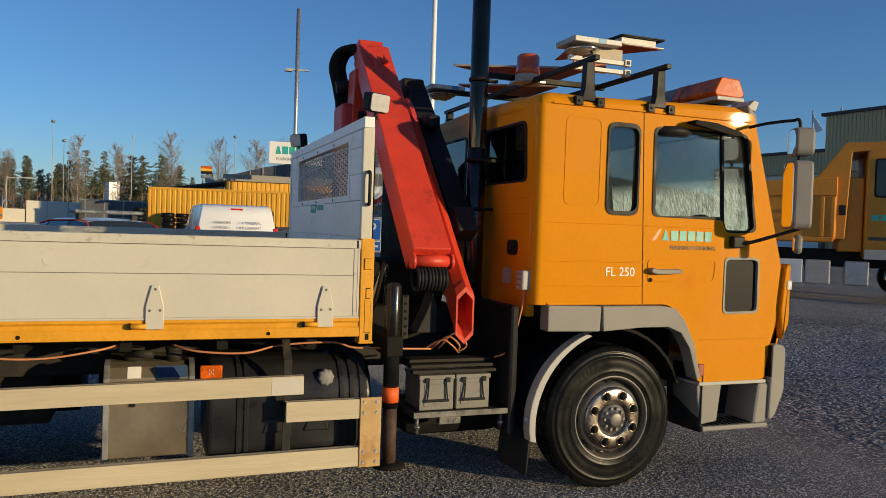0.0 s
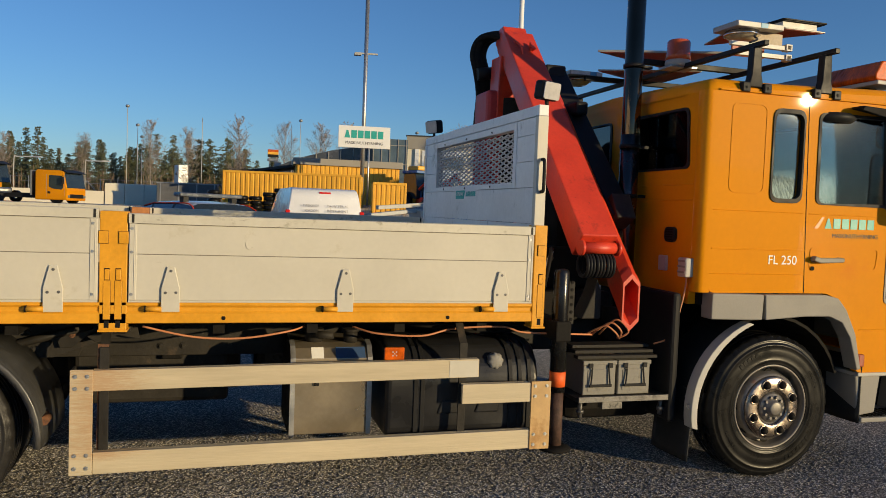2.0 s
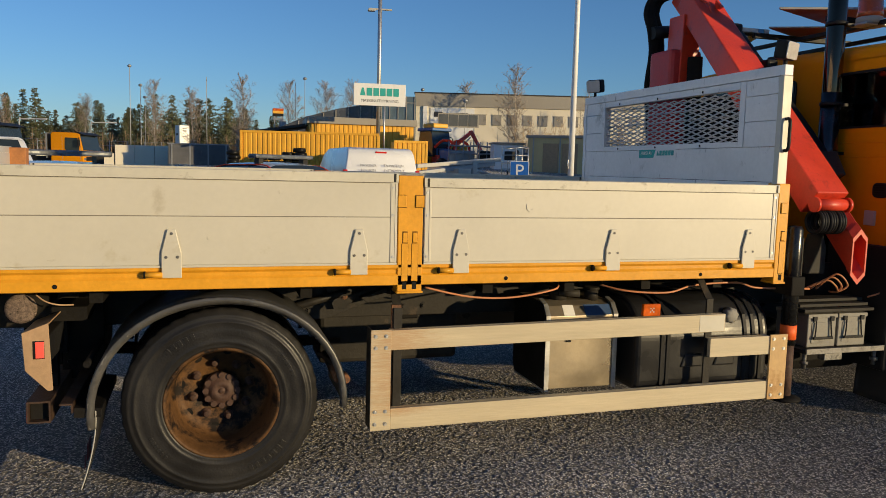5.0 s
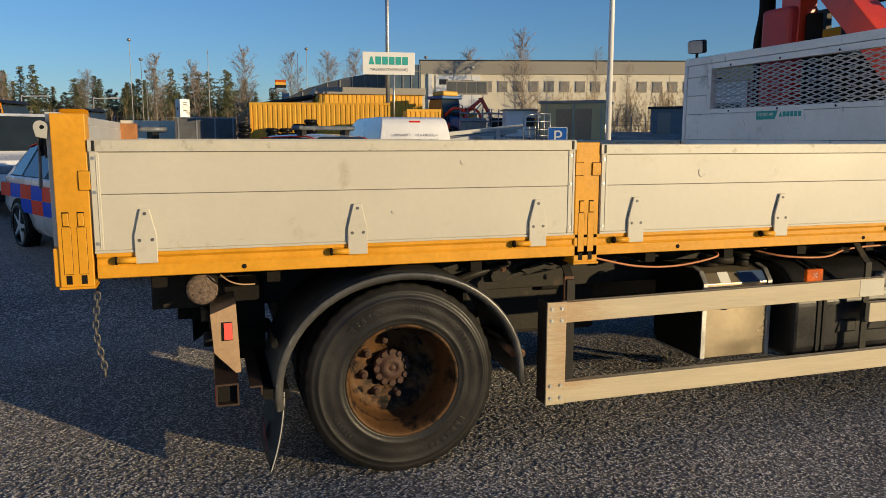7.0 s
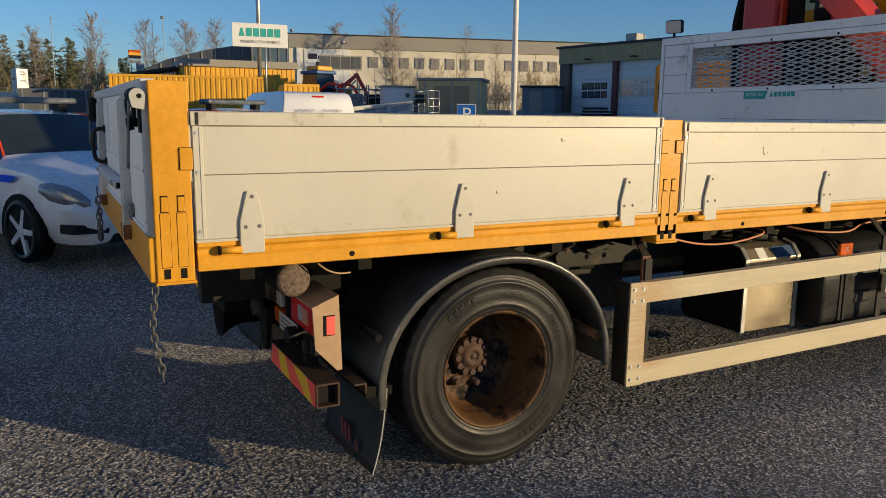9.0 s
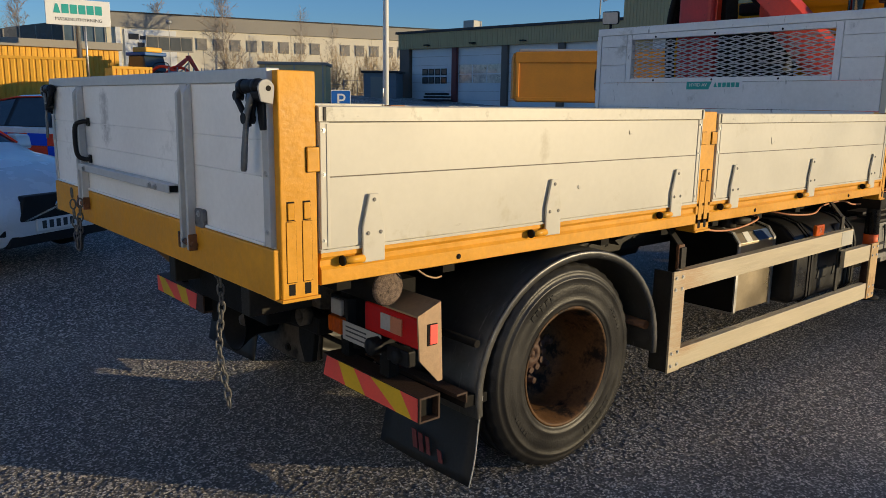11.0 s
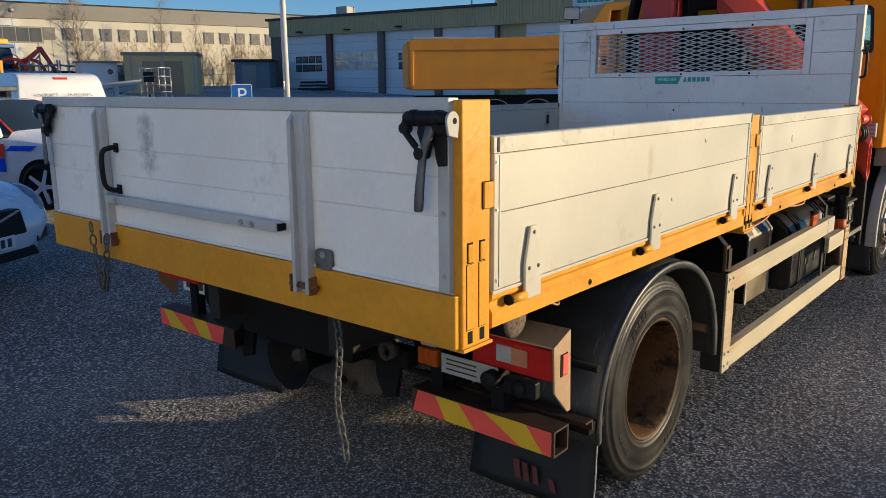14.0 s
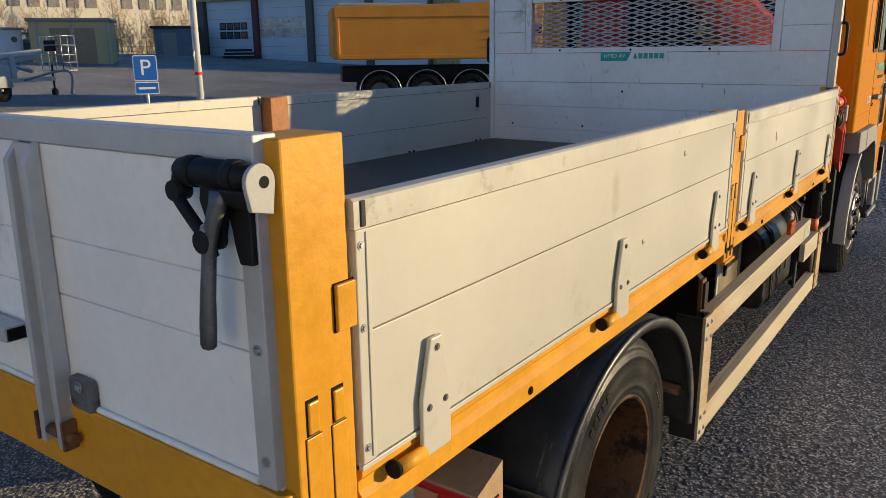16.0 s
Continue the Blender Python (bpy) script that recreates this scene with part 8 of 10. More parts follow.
part("brake_light", box(nbm(), 0.115, 0.16, -0.13, 0.13, 1.575, 1.615, 0.008), REDLENS, vn, "red high brake light")
part("door_seam", prism(nbm(), [(-0.014, 0.6), (-0.003, 1.05), (0.093, 1.50), (0.108, 1.50), (0.012, 1.05), (0.0, 0.6)], "y", -0.124, -0.119), FASCIA, vn)
for s in (-1, 1):
    part("rear_lamp", box(nbm(), 0.0, 0.1, s * 0.84 - 0.05, s * 0.84 + 0.05, 0.75, 1.2, 0.02), REDLENS, vn)
    for xx in (0.75, 3.5):
        bm = nbm()
        lathe(bm, [(0.18, 0.0), (0.30, 0.0), (0.32, 0.03), (0.32, 0.18), (0.18, 0.18)], (xx, s * 0.88 - (0.18 if s > 0 else 0), 0.32), "y", 32)
        part("wheel", bm, RUBBER, vn)
VB = pose(0, 0, 0, 0, 0, 0) @ Matrix.Translation((0.045, 0, 0)) @ pose(0, 0, 0, 0, 12, 0) @ BACK
VANTEXT = mat("grey_print", (0.16, 0.16, 0.17), 0.5)
for txt, yy, zz, sz in (("MASKINER", 0.33, 1.30, 0.080), ("TA-MATERIAL", -0.27, 1.30, 0.080), ("FORDON", 0.33, 1.19, 0.080), ("INSTRUMENT", -0.27, 1.19, 0.080)):
    lettering("van_text", txt, sz, Matrix.Translation((-0.205 + (0.14 if zz > 1.2 else 0.113), yy, zz)) @ VB, VANTEXT, vn)


def car(name, x, y, ang, label, size=1.0, bar=True):
    """An estate car: side profile with rounded shoulders, glasshouse, wheels, lamps, chequered bands."""
    c = thing(name, label, "car", "marked estate cars", m=frame_at(x, y, ang) @ Matrix.Diagonal((size, size, size, 1)))
    st = [(-2.33, .45, .55, .70, .70, .70, .68, .72, .60, .86, .88), (-2.26, .34, .72, .82, .82, .90, .80, .93, .66, 1.02, 1.04), (-2.12, .28, .80, .88, .86, .95, .83, .98, .62, 1.22, 1.26),
          (-1.82, .24, .86, .91, .89, .97, .86, 1.0, .58, 1.38, 1.42), (-1.36, .24, .87, .92, .90, .97, .87, 1.0, .60, 1.44, 1.49), (-1.27, .24, .87, .92, .90, .97, .87, 1.0, .60, 1.445, 1.495),
          (-.42, .22, .88, .93, .91, .97, .88, 1.0, .61, 1.46, 1.52), (-.33, .22, .88, .93, .91, .97, .88, 1.0, .61, 1.46, 1.52), (.28, .22, .88, .93, .91, .96, .88, .99, .60, 1.42, 1.47),
          (.92, .22, .88, .93, .90, .95, .87, .975, .78, 1.045, 1.07), (1.08, .22, .87, .93, .90, .94, .86, .95, .77, .975, 1.0), (1.6, .22, .86, .92, .88, .88, .84, .89, .70, .905, .93),
          (2.0, .22, .82, .90, .84, .78, .80, .79, .64, .815, .84), (2.2, .23, .74, .84, .78, .69, .74, .70, .58, .73, .75), (2.31, .27, .60, .72, .68, .58, .64, .59, .50, .62, .64), (2.34, .34, .50, .60, .58, .50, .55, .51, .45, .54, .55)]

    def ring(x, zb, ws, wm, wb, zl, wa, za, wt, ze, zt):
        half = [(ws - 0.08, zb), (ws, zb + 0.10), (wm, max(0.58, zb + 0.12) if zl > 0.66 else zl - 0.06), (wb, zl), (wa, za), (wt, ze), (wt - 0.12, zt - 0.012)]
        return [Vector((x, -y, z)) for y, z in half] + [Vector((x, 0, zt))] + [Vector((x, y, z)) for y, z in reversed(half)]

    rings = [ring(*q) for q in st]
    groups = {}
    for i in range(len(st) - 1):
        for k in range(14):
            side = k in (4, 9)
            nm = "side_window" if side and i in (3, 5, 7, 8) else "windscreen" if i == 8 and 5 <= k <= 8 else "rear_window" if i == 2 and 5 <= k <= 8 else "body"
            nm = "pillar" if side and i in (4, 6) else nm
            groups.setdefault((nm, (i if i < 8 else 7, k) if nm in ("side_window", "pillar") else 0), []).append((i, k))
    for (nm, _), cells in groups.items():
        bm = nbm()
        vs = {}

        def vert(i, k):
            if (i, k) not in vs:
                vs[i, k] = bm.verts.new(rings[i][k])
            return vs[i, k]
        for i, k in cells:
            bm.faces.new((vert(i, k), vert(i + 1, k), vert(i + 1, k + 1), vert(i, k + 1)))
        if nm == "body":
            bm.faces.new([vert(0, k) for k in range(15)]), bm.faces.new([vert(len(st) - 1, k) for k in reversed(range(15))])
            for i in range(len(st) - 1):
                bm.faces.new((vert(i, 0), vert(i, 14), vert(i + 1, 14), vert(i + 1, 0)))
        bmesh.ops.recalc_face_normals(bm, faces=bm.faces[:])
        if nm != "body":
            out_ = sum((f.normal.dot(f.calc_center_median() - Vector((-0.4, 0, 0.9))) for f in bm.faces))
            if out_ < 0:
                bmesh.ops.reverse_faces(bm, faces=bm.faces[:])
        soften(part(nm, bm, WHITE if nm == "body" else BLACK if nm == "pillar" else DARKW, c, {"pillar": "black window pillar", "body": "glossy white car body", "side_window": "dark tinted side window", "windscreen": "dark reflecting windscreen", "rear_window": "dark rear window"}[nm]), 32)
    for s in (-1, 1):
        def flank(bm, x0, x1, z0, z1, cut=0.0):
            """A thin reflective field that follows the flank."""
            q = []
            for d in (0.0, 0.004):
                for x, z in ((x0, z0), (x1, z0), (x1 + cut, z1), (x0 + cut, z1)):
                    q.append(bm.verts.new((x, s * (0.9305 - (z - 0.58) * (0.046 if z > 0.58 else -0.20) + 0.016 + d), z)))
            bm.faces.new(q[:4]), bm.faces.new(q[4:])
            for i in range(4):
                bm.faces.new((q[i], q[(i + 1) % 4], q[4 + (i + 1) % 4], q[4 + i]))
            bmesh.ops.recalc_face_normals(bm, faces=bm.faces[:])
            return bm
        for k in range(7):  # two rows of chequers along the flank
            xa = -2.05 + 0.42 * k
            for j in range(2):
                if k == 1 and j == 0 or k == 0 and j == 0:
                    continue
                part("chequer", flank(nbm(), xa, xa + 0.415, 0.52 + 0.19 * j, 0.705 + 0.19 * j), POLICERED if (k + j) % 2 else POLICEBLUE, c)
        part("chequer", flank(nbm(), 0.90, 1.30, 0.80, 0.87, 0.10), POLICEBLUE, c)
        part("roof_stripe", tube(nbm(), [Vector((q[0], s * (q[8] + 0.012), q[9] + 0.004)) for q in st[3:10]], 0.012, 6), POLICERED, c, "red line along the roof edge")
        part("window_line", tube(nbm(), [Vector((q[0], s * (q[6] + 0.004), q[7] - 0.004)) for q in st[3:10]], 0.009, 6), BLACK, c)
        bm = nbm()
        lathe(bm, [(0.0, -1.0), (0.5, -0.87), (0.87, -0.5), (1.0, 0.0), (0.87, 0.5), (0.5, 0.87), (0.0, 1.0)], (0, 0, 0), "x", 20, False)
        me = finish(bm, "headlamp")
        me.transform(Matrix.Translation((2.03, s * 0.805, 0.705)) @ pose(0, 0, 0, 0, 16, -s * 24) @ Matrix.Diagonal((0.29, 0.085, 0.100, 1)))
        part("headlamp", me, LAMPGL, c, "clear headlamp")
        bm = nbm()
        prism(bm, rounded([(0.60, 0.98), (0.85, 0.98), (0.82, 1.12), (0.66, 1.13)], 0.03), "y", min(s * 0.86, s * 1.04), max(s * 0.86, s * 1.04), 0.025)
        part("wing_mirror", bm, WHITE, c)
        for xx in (-1.38, 1.42):
            bm = nbm()
            lathe(bm, [(0.235, 0.02), (0.24, 0.0), (0.30, 0.0), (0.325, 0.03), (0.325, 0.19), (0.235, 0.2)], (xx, s * 0.945 - (0.2 if s > 0 else 0), 0.325), "y", 40)
            w = part("wheel", bm, RUBBER, c)
            bm = nbm()
            yy = s * 0.937
            for k in range(5):
                a = 2 * math.pi * k / 5
                d = Vector((math.cos(a), 0, math.sin(a)))
                n_ = Vector((-d.z, 0, d.x))
                q = [Vector((xx, yy, 0.325)) + d * 0.03 + n_ * 0.032, Vector((xx, yy, 0.325)) + d * 0.235 + n_ * 0.024, Vector((xx, yy, 0.325)) + d * 0.235 - n_ * 0.024, Vector((xx, yy, 0.325)) + d * 0.03 - n_ * 0.032]
                lo, hi = [bm.verts.new(v) for v in q], [bm.verts.new(v + Vector((0, -s * 0.03, 0))) for v in q]
                bm.faces.new(lo), bm.faces.new(hi[::-1])
                for i in range(4):
                    bm.faces.new((lo[i], hi[i], hi[(i + 1) % 4], lo[(i + 1) % 4]))
            cyl(bm, (xx, yy - s * 0.03, 0.325), (xx, yy + s * 0.005, 0.325), 0.05, seg=14)
            bmesh.ops.recalc_face_normals(bm, faces=bm.faces[:])
            part("alloy_rim", bm, ALLOY, w, "five-spoke alloy rim")
            # dark disc painted in as the shade behind the spokes
            bm = nbm()
            cyl(bm, (xx, s * 0.89, 0.325), (xx, s * 0.90, 0.325), 0.24, seg=28)
            part("rim_shadow", bm, DARK, w)
            bm = nbm()
            prism(bm, [(xx + 0.37 * math.cos(radians(a)), 0.325 + 0.37 * math.sin(radians(a))) for a in range(-12, 193, 12)], "y", min(s * 0.86, s * 0.936), max(s * 0.86, s * 0.936))
            part("wheel_arch", bm, DARK, c)
    prism(bm := nbm(), rounded([(-0.42, 0.46), (0.42, 0.46), (0.36, 0.68), (-0.36, 0.68)], 0.03), "x", 2.22, 2.350, 0.01)
    g = part("grille", bm, BLACK, c, "black grille with a slanted bar")
    bm = nbm()
    prism(bm, [(-0.38, 0.47), (-0.33, 0.47), (0.36, 0.66), (0.31, 0.67)], "x", 2.349, 2.357)
    part("grille_bar", bm, CHROME, g)
    bm = nbm()
    lathe(bm, [(0.035, 0), (0.055, 0), (0.055, 0.01), (0.035, 0.01)], (2.351, 0, 0.57), "x", 20)
    part("badge", bm, CHROME, g)
    pl_ = part("number_plate", box(nbm(), 2.335, 2.36, -0.26, 0.26, 0.36, 0.47, 0.004), SIGNWHITE, c, "white number plate with dark bars")
    for k in range(6):
        part("print_bar", box(nbm(), 2.359, 2.362, -0.21 + 0.075 * k, -0.165 + 0.075 * k, 0.38, 0.45), TEXTDARK, pl_)
    prism(bm := nbm(), rounded([(-0.55, 0.25), (0.55, 0.25), (0.50, 0.34), (-0.50, 0.34)], 0.02), "x", 2.18, 2.338, 0.008)
    part("lower_intake", bm, BLACK, c)
    for s in (-1, 1):
        part("fog_intake", prism(nbm(), rounded([(2.02, s * 0.60), (2.335, s * 0.54), (2.20, s * 0.845), (2.02, s * 0.88)], 0.03), "z", 0.35, 0.44, 0.01), BLACK, c)
    if bar:
        prism(bm := nbm(), rrect(1.30, 0.075, 0.03, 4, 0, 1.625), "x", -0.40, -0.12, 0.025, 3)
        lb_ = part("light_bar", bm, mat("bar_lens", (0.15, 0.16, 0.17), 0.15, 0.3, 0.4, 9), c, "grey-blue roof light bar")
        for s in (-1, 1):
            part("bar_foot", box(nbm(), -0.34, -0.18, s * 0.5 - 0.05, s * 0.5 + 0.05, 1.48, 1.60), BLACK, lb_)
    return c


DARKW = mat("tinted_glass", (0.025, 0.035, 0.04), 0.06, 0.0, 0.2, 2, bump=0, rvar=0.03)
ALLOY = mat("silver_alloy", (0.62, 0.62, 0.63), 0.35, 0.0, 0.08, 8, 60, 0.05, coat=0.3)
LAMPGL = mat("headlamp_glass", (0.30, 0.31, 0.32), 0.12, 0.4, 0.3, 14, 60, 0.3)
car("estate_car", -0.40, 7.50, -61.9, "white estate car with blue and red chequers and roof light bar")
car("estate_car", 2.82, 10.73, -62.0, "white marked estate car parked beyond the truck bed", 0.97)
mv = thing("minivan", "white minivan facing the truck with a wide windscreen", "van", m=frame_at(-3.05, 13.2, -62) @ Matrix.Diagonal((0.92, 0.92, 0.90, 1)))
prism(bm := nbm(), rounded([(-2.4, 0.3), (-2.4, 1.7), (-2.1, 1.95), (0.6, 1.95), (1.6, 1.15), (2.3, 1.0), (2.4, 0.7), (2.35, 0.3)], 0.12, 4), "y", -0.93, 0.93, 0.12, 4)
part("body", bm, WHITE, mv)
prism(bm := nbm(), [(0.72, 1.86), (1.52, 1.20), (1.56, 1.22), (0.76, 1.90)], "y", -0.74, 0.74, 0.004)
part("windscreen", bm, DARKW, mv, "dark windscreen")
for s in (-1, 1):
    prism(bm := nbm(), rounded([(-0.3, 1.2), (1.0, 1.15), (0.55, 1.75), (-0.3, 1.78)], 0.05), "y", s * 0.925 - 0.01, s * 0.925 + 0.01)
    part("side_window", bm, DARKW, mv)
    part("headlamp", box(nbm(), 2.15, 2.38, s * 0.68 - 0.15, s * 0.68 + 0.15, 0.78, 0.95, 0.04), LAMPGL, mv)
    part("wing_mirror", box(nbm(), 0.95, 1.12, min(s * 0.95, s * 1.15), max(s * 0.95, s * 1.15), 1.15, 1.45, 0.04), BLACK, mv)
    for xx in (-1.5, 1.55):
        bm = nbm()
        lathe(bm, [(0.2, 0.0), (0.30, 0.0), (0.33, 0.03), (0.33, 0.2), (0.2, 0.2)], (xx, s * 0.94 - (0.2 if s > 0 else 0), 0.33), "y", 32)
        part("wheel", bm, RUBBER, mv)
part("bumper", box(nbm(), 2.2, 2.43, -0.9, 0.9, 0.28, 0.5, 0.05), BLACK, mv)

# tyre stacks and plastic crate between the cars and the van
for x, y, n_ in ((4.2, 40.4, 2), (4.95, 40.6, 2), (5.7, 40.5, 3), (6.3, 40.2, 4), (2.7, 41.0, 3)):
    st_ = thing("tyre_stack", "stack of worn black tyres standing on the yard", "tyres", "tyre stacks", m=frame_at(x, y, 0))
    for k in range(n_):
        bm = nbm()
        lathe(bm, [(0.20, 0.03), (0.22, 0.0), (0.32, 0.0), (0.36, 0.05), (0.37, 0.12), (0.36, 0.19), (0.32, 0.24), (0.22, 0.24), (0.20, 0.21)], (0.03 * math.sin(k * 2.1), 0.03 * math.cos(k * 1.7), 0.25 * k), "z", 28)
        part("tyre", bm, RUBBER, st_)
    for k in range(2):
        bm = nbm()
        lathe(bm, [(0.20, 0.03), (0.22, 0.0), (0.32, 0.0), (0.36, 0.05), (0.37, 0.12), (0.36, 0.19), (0.32, 0.24), (0.22, 0.24), (0.20, 0.21)], (0.04 * math.cos(k * 2.1), 0.04 * math.sin(k * 1.7), 0.25 * (n_ + k)), "z", 28)
        part("tyre", bm, RUBBER, st_)

# tipper truck
tp = thing("tipper_truck", "dusty orange tipper truck in shade with three rear axles", "truck", m=frame_at(15.2, 14.0, -43.8))
bm = nbm()
prism(bm, rounded([(0.0, 1.45), (0.12, 1.36), (5.55, 1.36), (5.65, 1.45), (5.65, 3.00), (3.4, 2.86), (0.0, 2.78)], 0.04), "y", 0.0, 2.45, 0.03)
tb = part("tipper_body", bm, TIPORANGE, tp, "scraped orange tipper body")
part("body_rail", prism(nbm(), [(0.0, 2.48), (5.64, 2.53), (5.64, 2.98), (3.4, 2.84), (0.0, 2.76)], "y", -0.04, 0.03, 0.01), TIPORANGE, tb)
part("body_rail", box(nbm(), 0.05, 5.60, -0.03, 0.03, 1.38, 1.50, 0.02), TIPORANGE, tb)
for xx in (0.02, 5.28, 5.52):
    part("body_rib", box(nbm(), xx, xx + 0.10, -0.035, 0.03, 1.50, 2.50, 0.02), TIPORANGE, tb)
part("rolled_sheet", box(nbm(), 0.1, 2.3, 0.15, 0.5, 2.78, 2.88, 0.04), LTGREY, tb, "rolled grey cover sheet")
part("tail_flap", box(nbm(), -0.06, 0.02, 0.05, 2.4, 1.45, 2.74, 0.02), TIPORANGE, tb)
bm = nbm()
prism(bm, [(4.95, 2.98), (5.60, 1.45), (5.85, 1.45), (5.95, 3.60), (6.75, 3.66), (6.75, 3.86), (5.80, 3.84), (5.20, 3.00)], "y", 0.03, 2.42, 0.02)
part("cab_shield", bm, TIPORANGE, tb, "raised orange cab shield")
part("chassis", box(nbm(), 0.2, 8.3, 0.75, 1.7, 0.75, 1.20, 0.03), BLACK, tp)
for xx in (1.2, 2.5, 3.8, 7.35):
    for s in (0, 1):
        bm = nbm()
        y0 = 0.0 if s == 0 else 2.13
        lathe(bm, [(0.26, 0.02), (0.30, 0.0), (0.46, 0.0), (0.50, 0.04), (0.50, 0.28), (0.46, 0.32), (0.26, 0.32)], (xx, y0 + 0.02, 0.50), "y", 36)
        w = part("wheel", bm, RUBBER, tp)
        bm = nbm()
        cyl(bm, (xx, y0 + (0.10 if s == 0 else 0.24), 0.5), (xx, y0 + (0.12 if s == 0 else 0.26), 0.5), 0.28, seg=24)
        part("rim", bm, RIMGREY, w)
    bm = nbm()
    tube(bm, [(xx + 0.58 * math.cos(radians(a)), 0.02, 0.5 + 0.58 * math.sin(radians(a))) for a in range(0, 181, 20)], 0.012, 6)
    part("mudguard_edge", bm, STEEL, tp)
    bm = nbm()
    pts = [(xx + 0.58 * math.cos(radians(a)), 0.5 + 0.58 * math.sin(radians(a))) for a in range(0, 181, 15)] + [(xx + 0.56 * math.cos(radians(a)), 0.5 + 0.56 * math.sin(radians(a))) for a in range(180, -1, -15)]
    prism(bm, pts, "y", 0.02, 0.5)
    part("mudguard", bm, BLACK, tp)
bm = nbm()
prism(bm, rounded([(6.28, 0.98), (6.28, 3.70), (7.9, 3.74), (8.35, 2.6), (8.45, 1.0), (7.95, 1.0), (7.85, 1.20), (6.85, 1.20), (6.75, 0.98)], 0.10), "y", 0.03, 2.42, 0.06)
tc_ = soften(part("cab", bm, TIPORANGE, tp, "orange tipper cab"))
prism(bm := nbm(), rounded([(6.45, 2.50), (7.75, 2.45), (7.62, 3.40), (6.45, 3.45)], 0.08), "y", 0.008, 0.05)
part("window_seal", bm, BLACK, tc_)
prism(bm := nbm(), rounded([(6.49, 2.54), (7.70, 2.49), (7.58, 3.36), (6.49, 3.41)], 0.07), "y", 0.002, 0.04)
part("side_window", bm, DARKW, tc_)
part("door_foot", box(nbm(), 6.29, 6.80, 0.018, 0.06, 0.98, 1.22, 0.01), LTGREY, tc_, "pale lower door edge")
for k in range(4):
    part("logo_block", box(nbm(), 6.42 + 0.2 * k, 6.58 + 0.2 * k, 0.020, 0.04, 1.93, 2.07), TEAL, tc_)
part("print_bar", box(nbm(), 6.36, 6.75, 0.020, 0.04, 1.45, 1.53), TEXTDARK, tc_)
for zz in (1.72, 1.92, 2.16):
    part("step_rung", box(nbm(), 4.55, 4.95, -0.05, -0.01, zz, zz + 0.04, 0.01), TIPORANGE, tb)
part("body_recess", box(nbm(), 5.70, 5.86, 0.012, 0.04, 2.05, 2.30, 0.02), CHASSIS, tp)
for x0, x1, m_ in ((4.35, 4.95, SIGNWHITE), (5.0, 5.57, LTGREY), (5.89, 6.42, STEEL)):
    part("tool_box", box(nbm(), x0, x1, 0.02, 0.6, 0.32, 0.92, 0.03), m_, tp, "pale side tool box")
part("hydraulic_box", box(nbm(), 5.72, 6.26, 0.2, 2.2, 1.15, 3.0, 0.05), TIPORANGE, tp)

# trailer-mounted lift with a basket
tl_ = thing("trailer_lift", "silver trailer lift with a wire basket on the yard", "lift", m=frame_at(11.4, 22.2, 205, 0.15))
part("chassis", box(nbm(), -0.5, 3.2, -0.06, 0.06, 0.45, 0.57, 0.01), STEEL, tl_)
for za, zb, xa, xb, mt in ((1.38, 1.06, 0.0, 3.9, LTGREY), (1.22, 0.80, 0.3, 4.2, SHEETMETAL)):
    bm = nbm()
    prism(bm, [(xa, za), (xb, zb), (xb, zb - 0.13), (xa, za - 0.15)], "y", -0.08 if mt is LTGREY else -0.10, 0.08 if mt is LTGREY else 0.10, 0.015)
    part("boom", bm, mt, tl_, "grey folded boom")
for x0, z0, x1, z1, r_ in ((0.5, 0.75, 1.9, 1.08, 0.04), (1.3, 0.62, 0.7, 1.15, 0.035)):
    bm = nbm()
    cyl(bm, (x0, 0.02, z0), (x1, 0.02, z1), r_, seg=10)
    cyl(bm, (x0, 0.02, z0), (x0 + (x1 - x0) * 0.55, 0.02, z0 + (z1 - z0) * 0.55), r_ * 1.5, seg=10)
    part("lift_ram", bm, STEEL, tl_, "bright hydraulic ram")
bk_ = part("basket", box(nbm(), -1.15, -0.5, -0.35, 0.35, 0.72, 0.76), STEEL, tl_, "silver wire basket")
for z in (0.98, 1.2, 1.48, 1.75):
    part("basket_rail", tube(nbm(), [(-1.15, -0.35, z), (-0.5, -0.35, z), (-0.5, 0.35, z), (-1.15, 0.35, z)], 0.018, 6, True), STEEL, bk_)
for xx in (-1.15, -0.82, -0.5):
    for yy in (-0.35, 0.35):
        part("basket_post", cyl(nbm(), (xx, yy, 0.75), (xx, yy, 1.78), 0.018, seg=8), STEEL, bk_)
part("control_box", box(nbm(), -0.62, -0.46, -0.20, 0.20, 1.30, 1.62, 0.02), BLACK, bk_)
part("axle", cyl(nbm(), (2.6, -0.75, 0.30), (2.6, 0.75, 0.30), 0.03, seg=10), SHEETMETAL, tl_)
part("power_pack", box(nbm(), 1.7, 2.3, -0.32, 0.32, 0.57, 0.95, 0.03), LTGREY, tl_, "grey power pack cover")
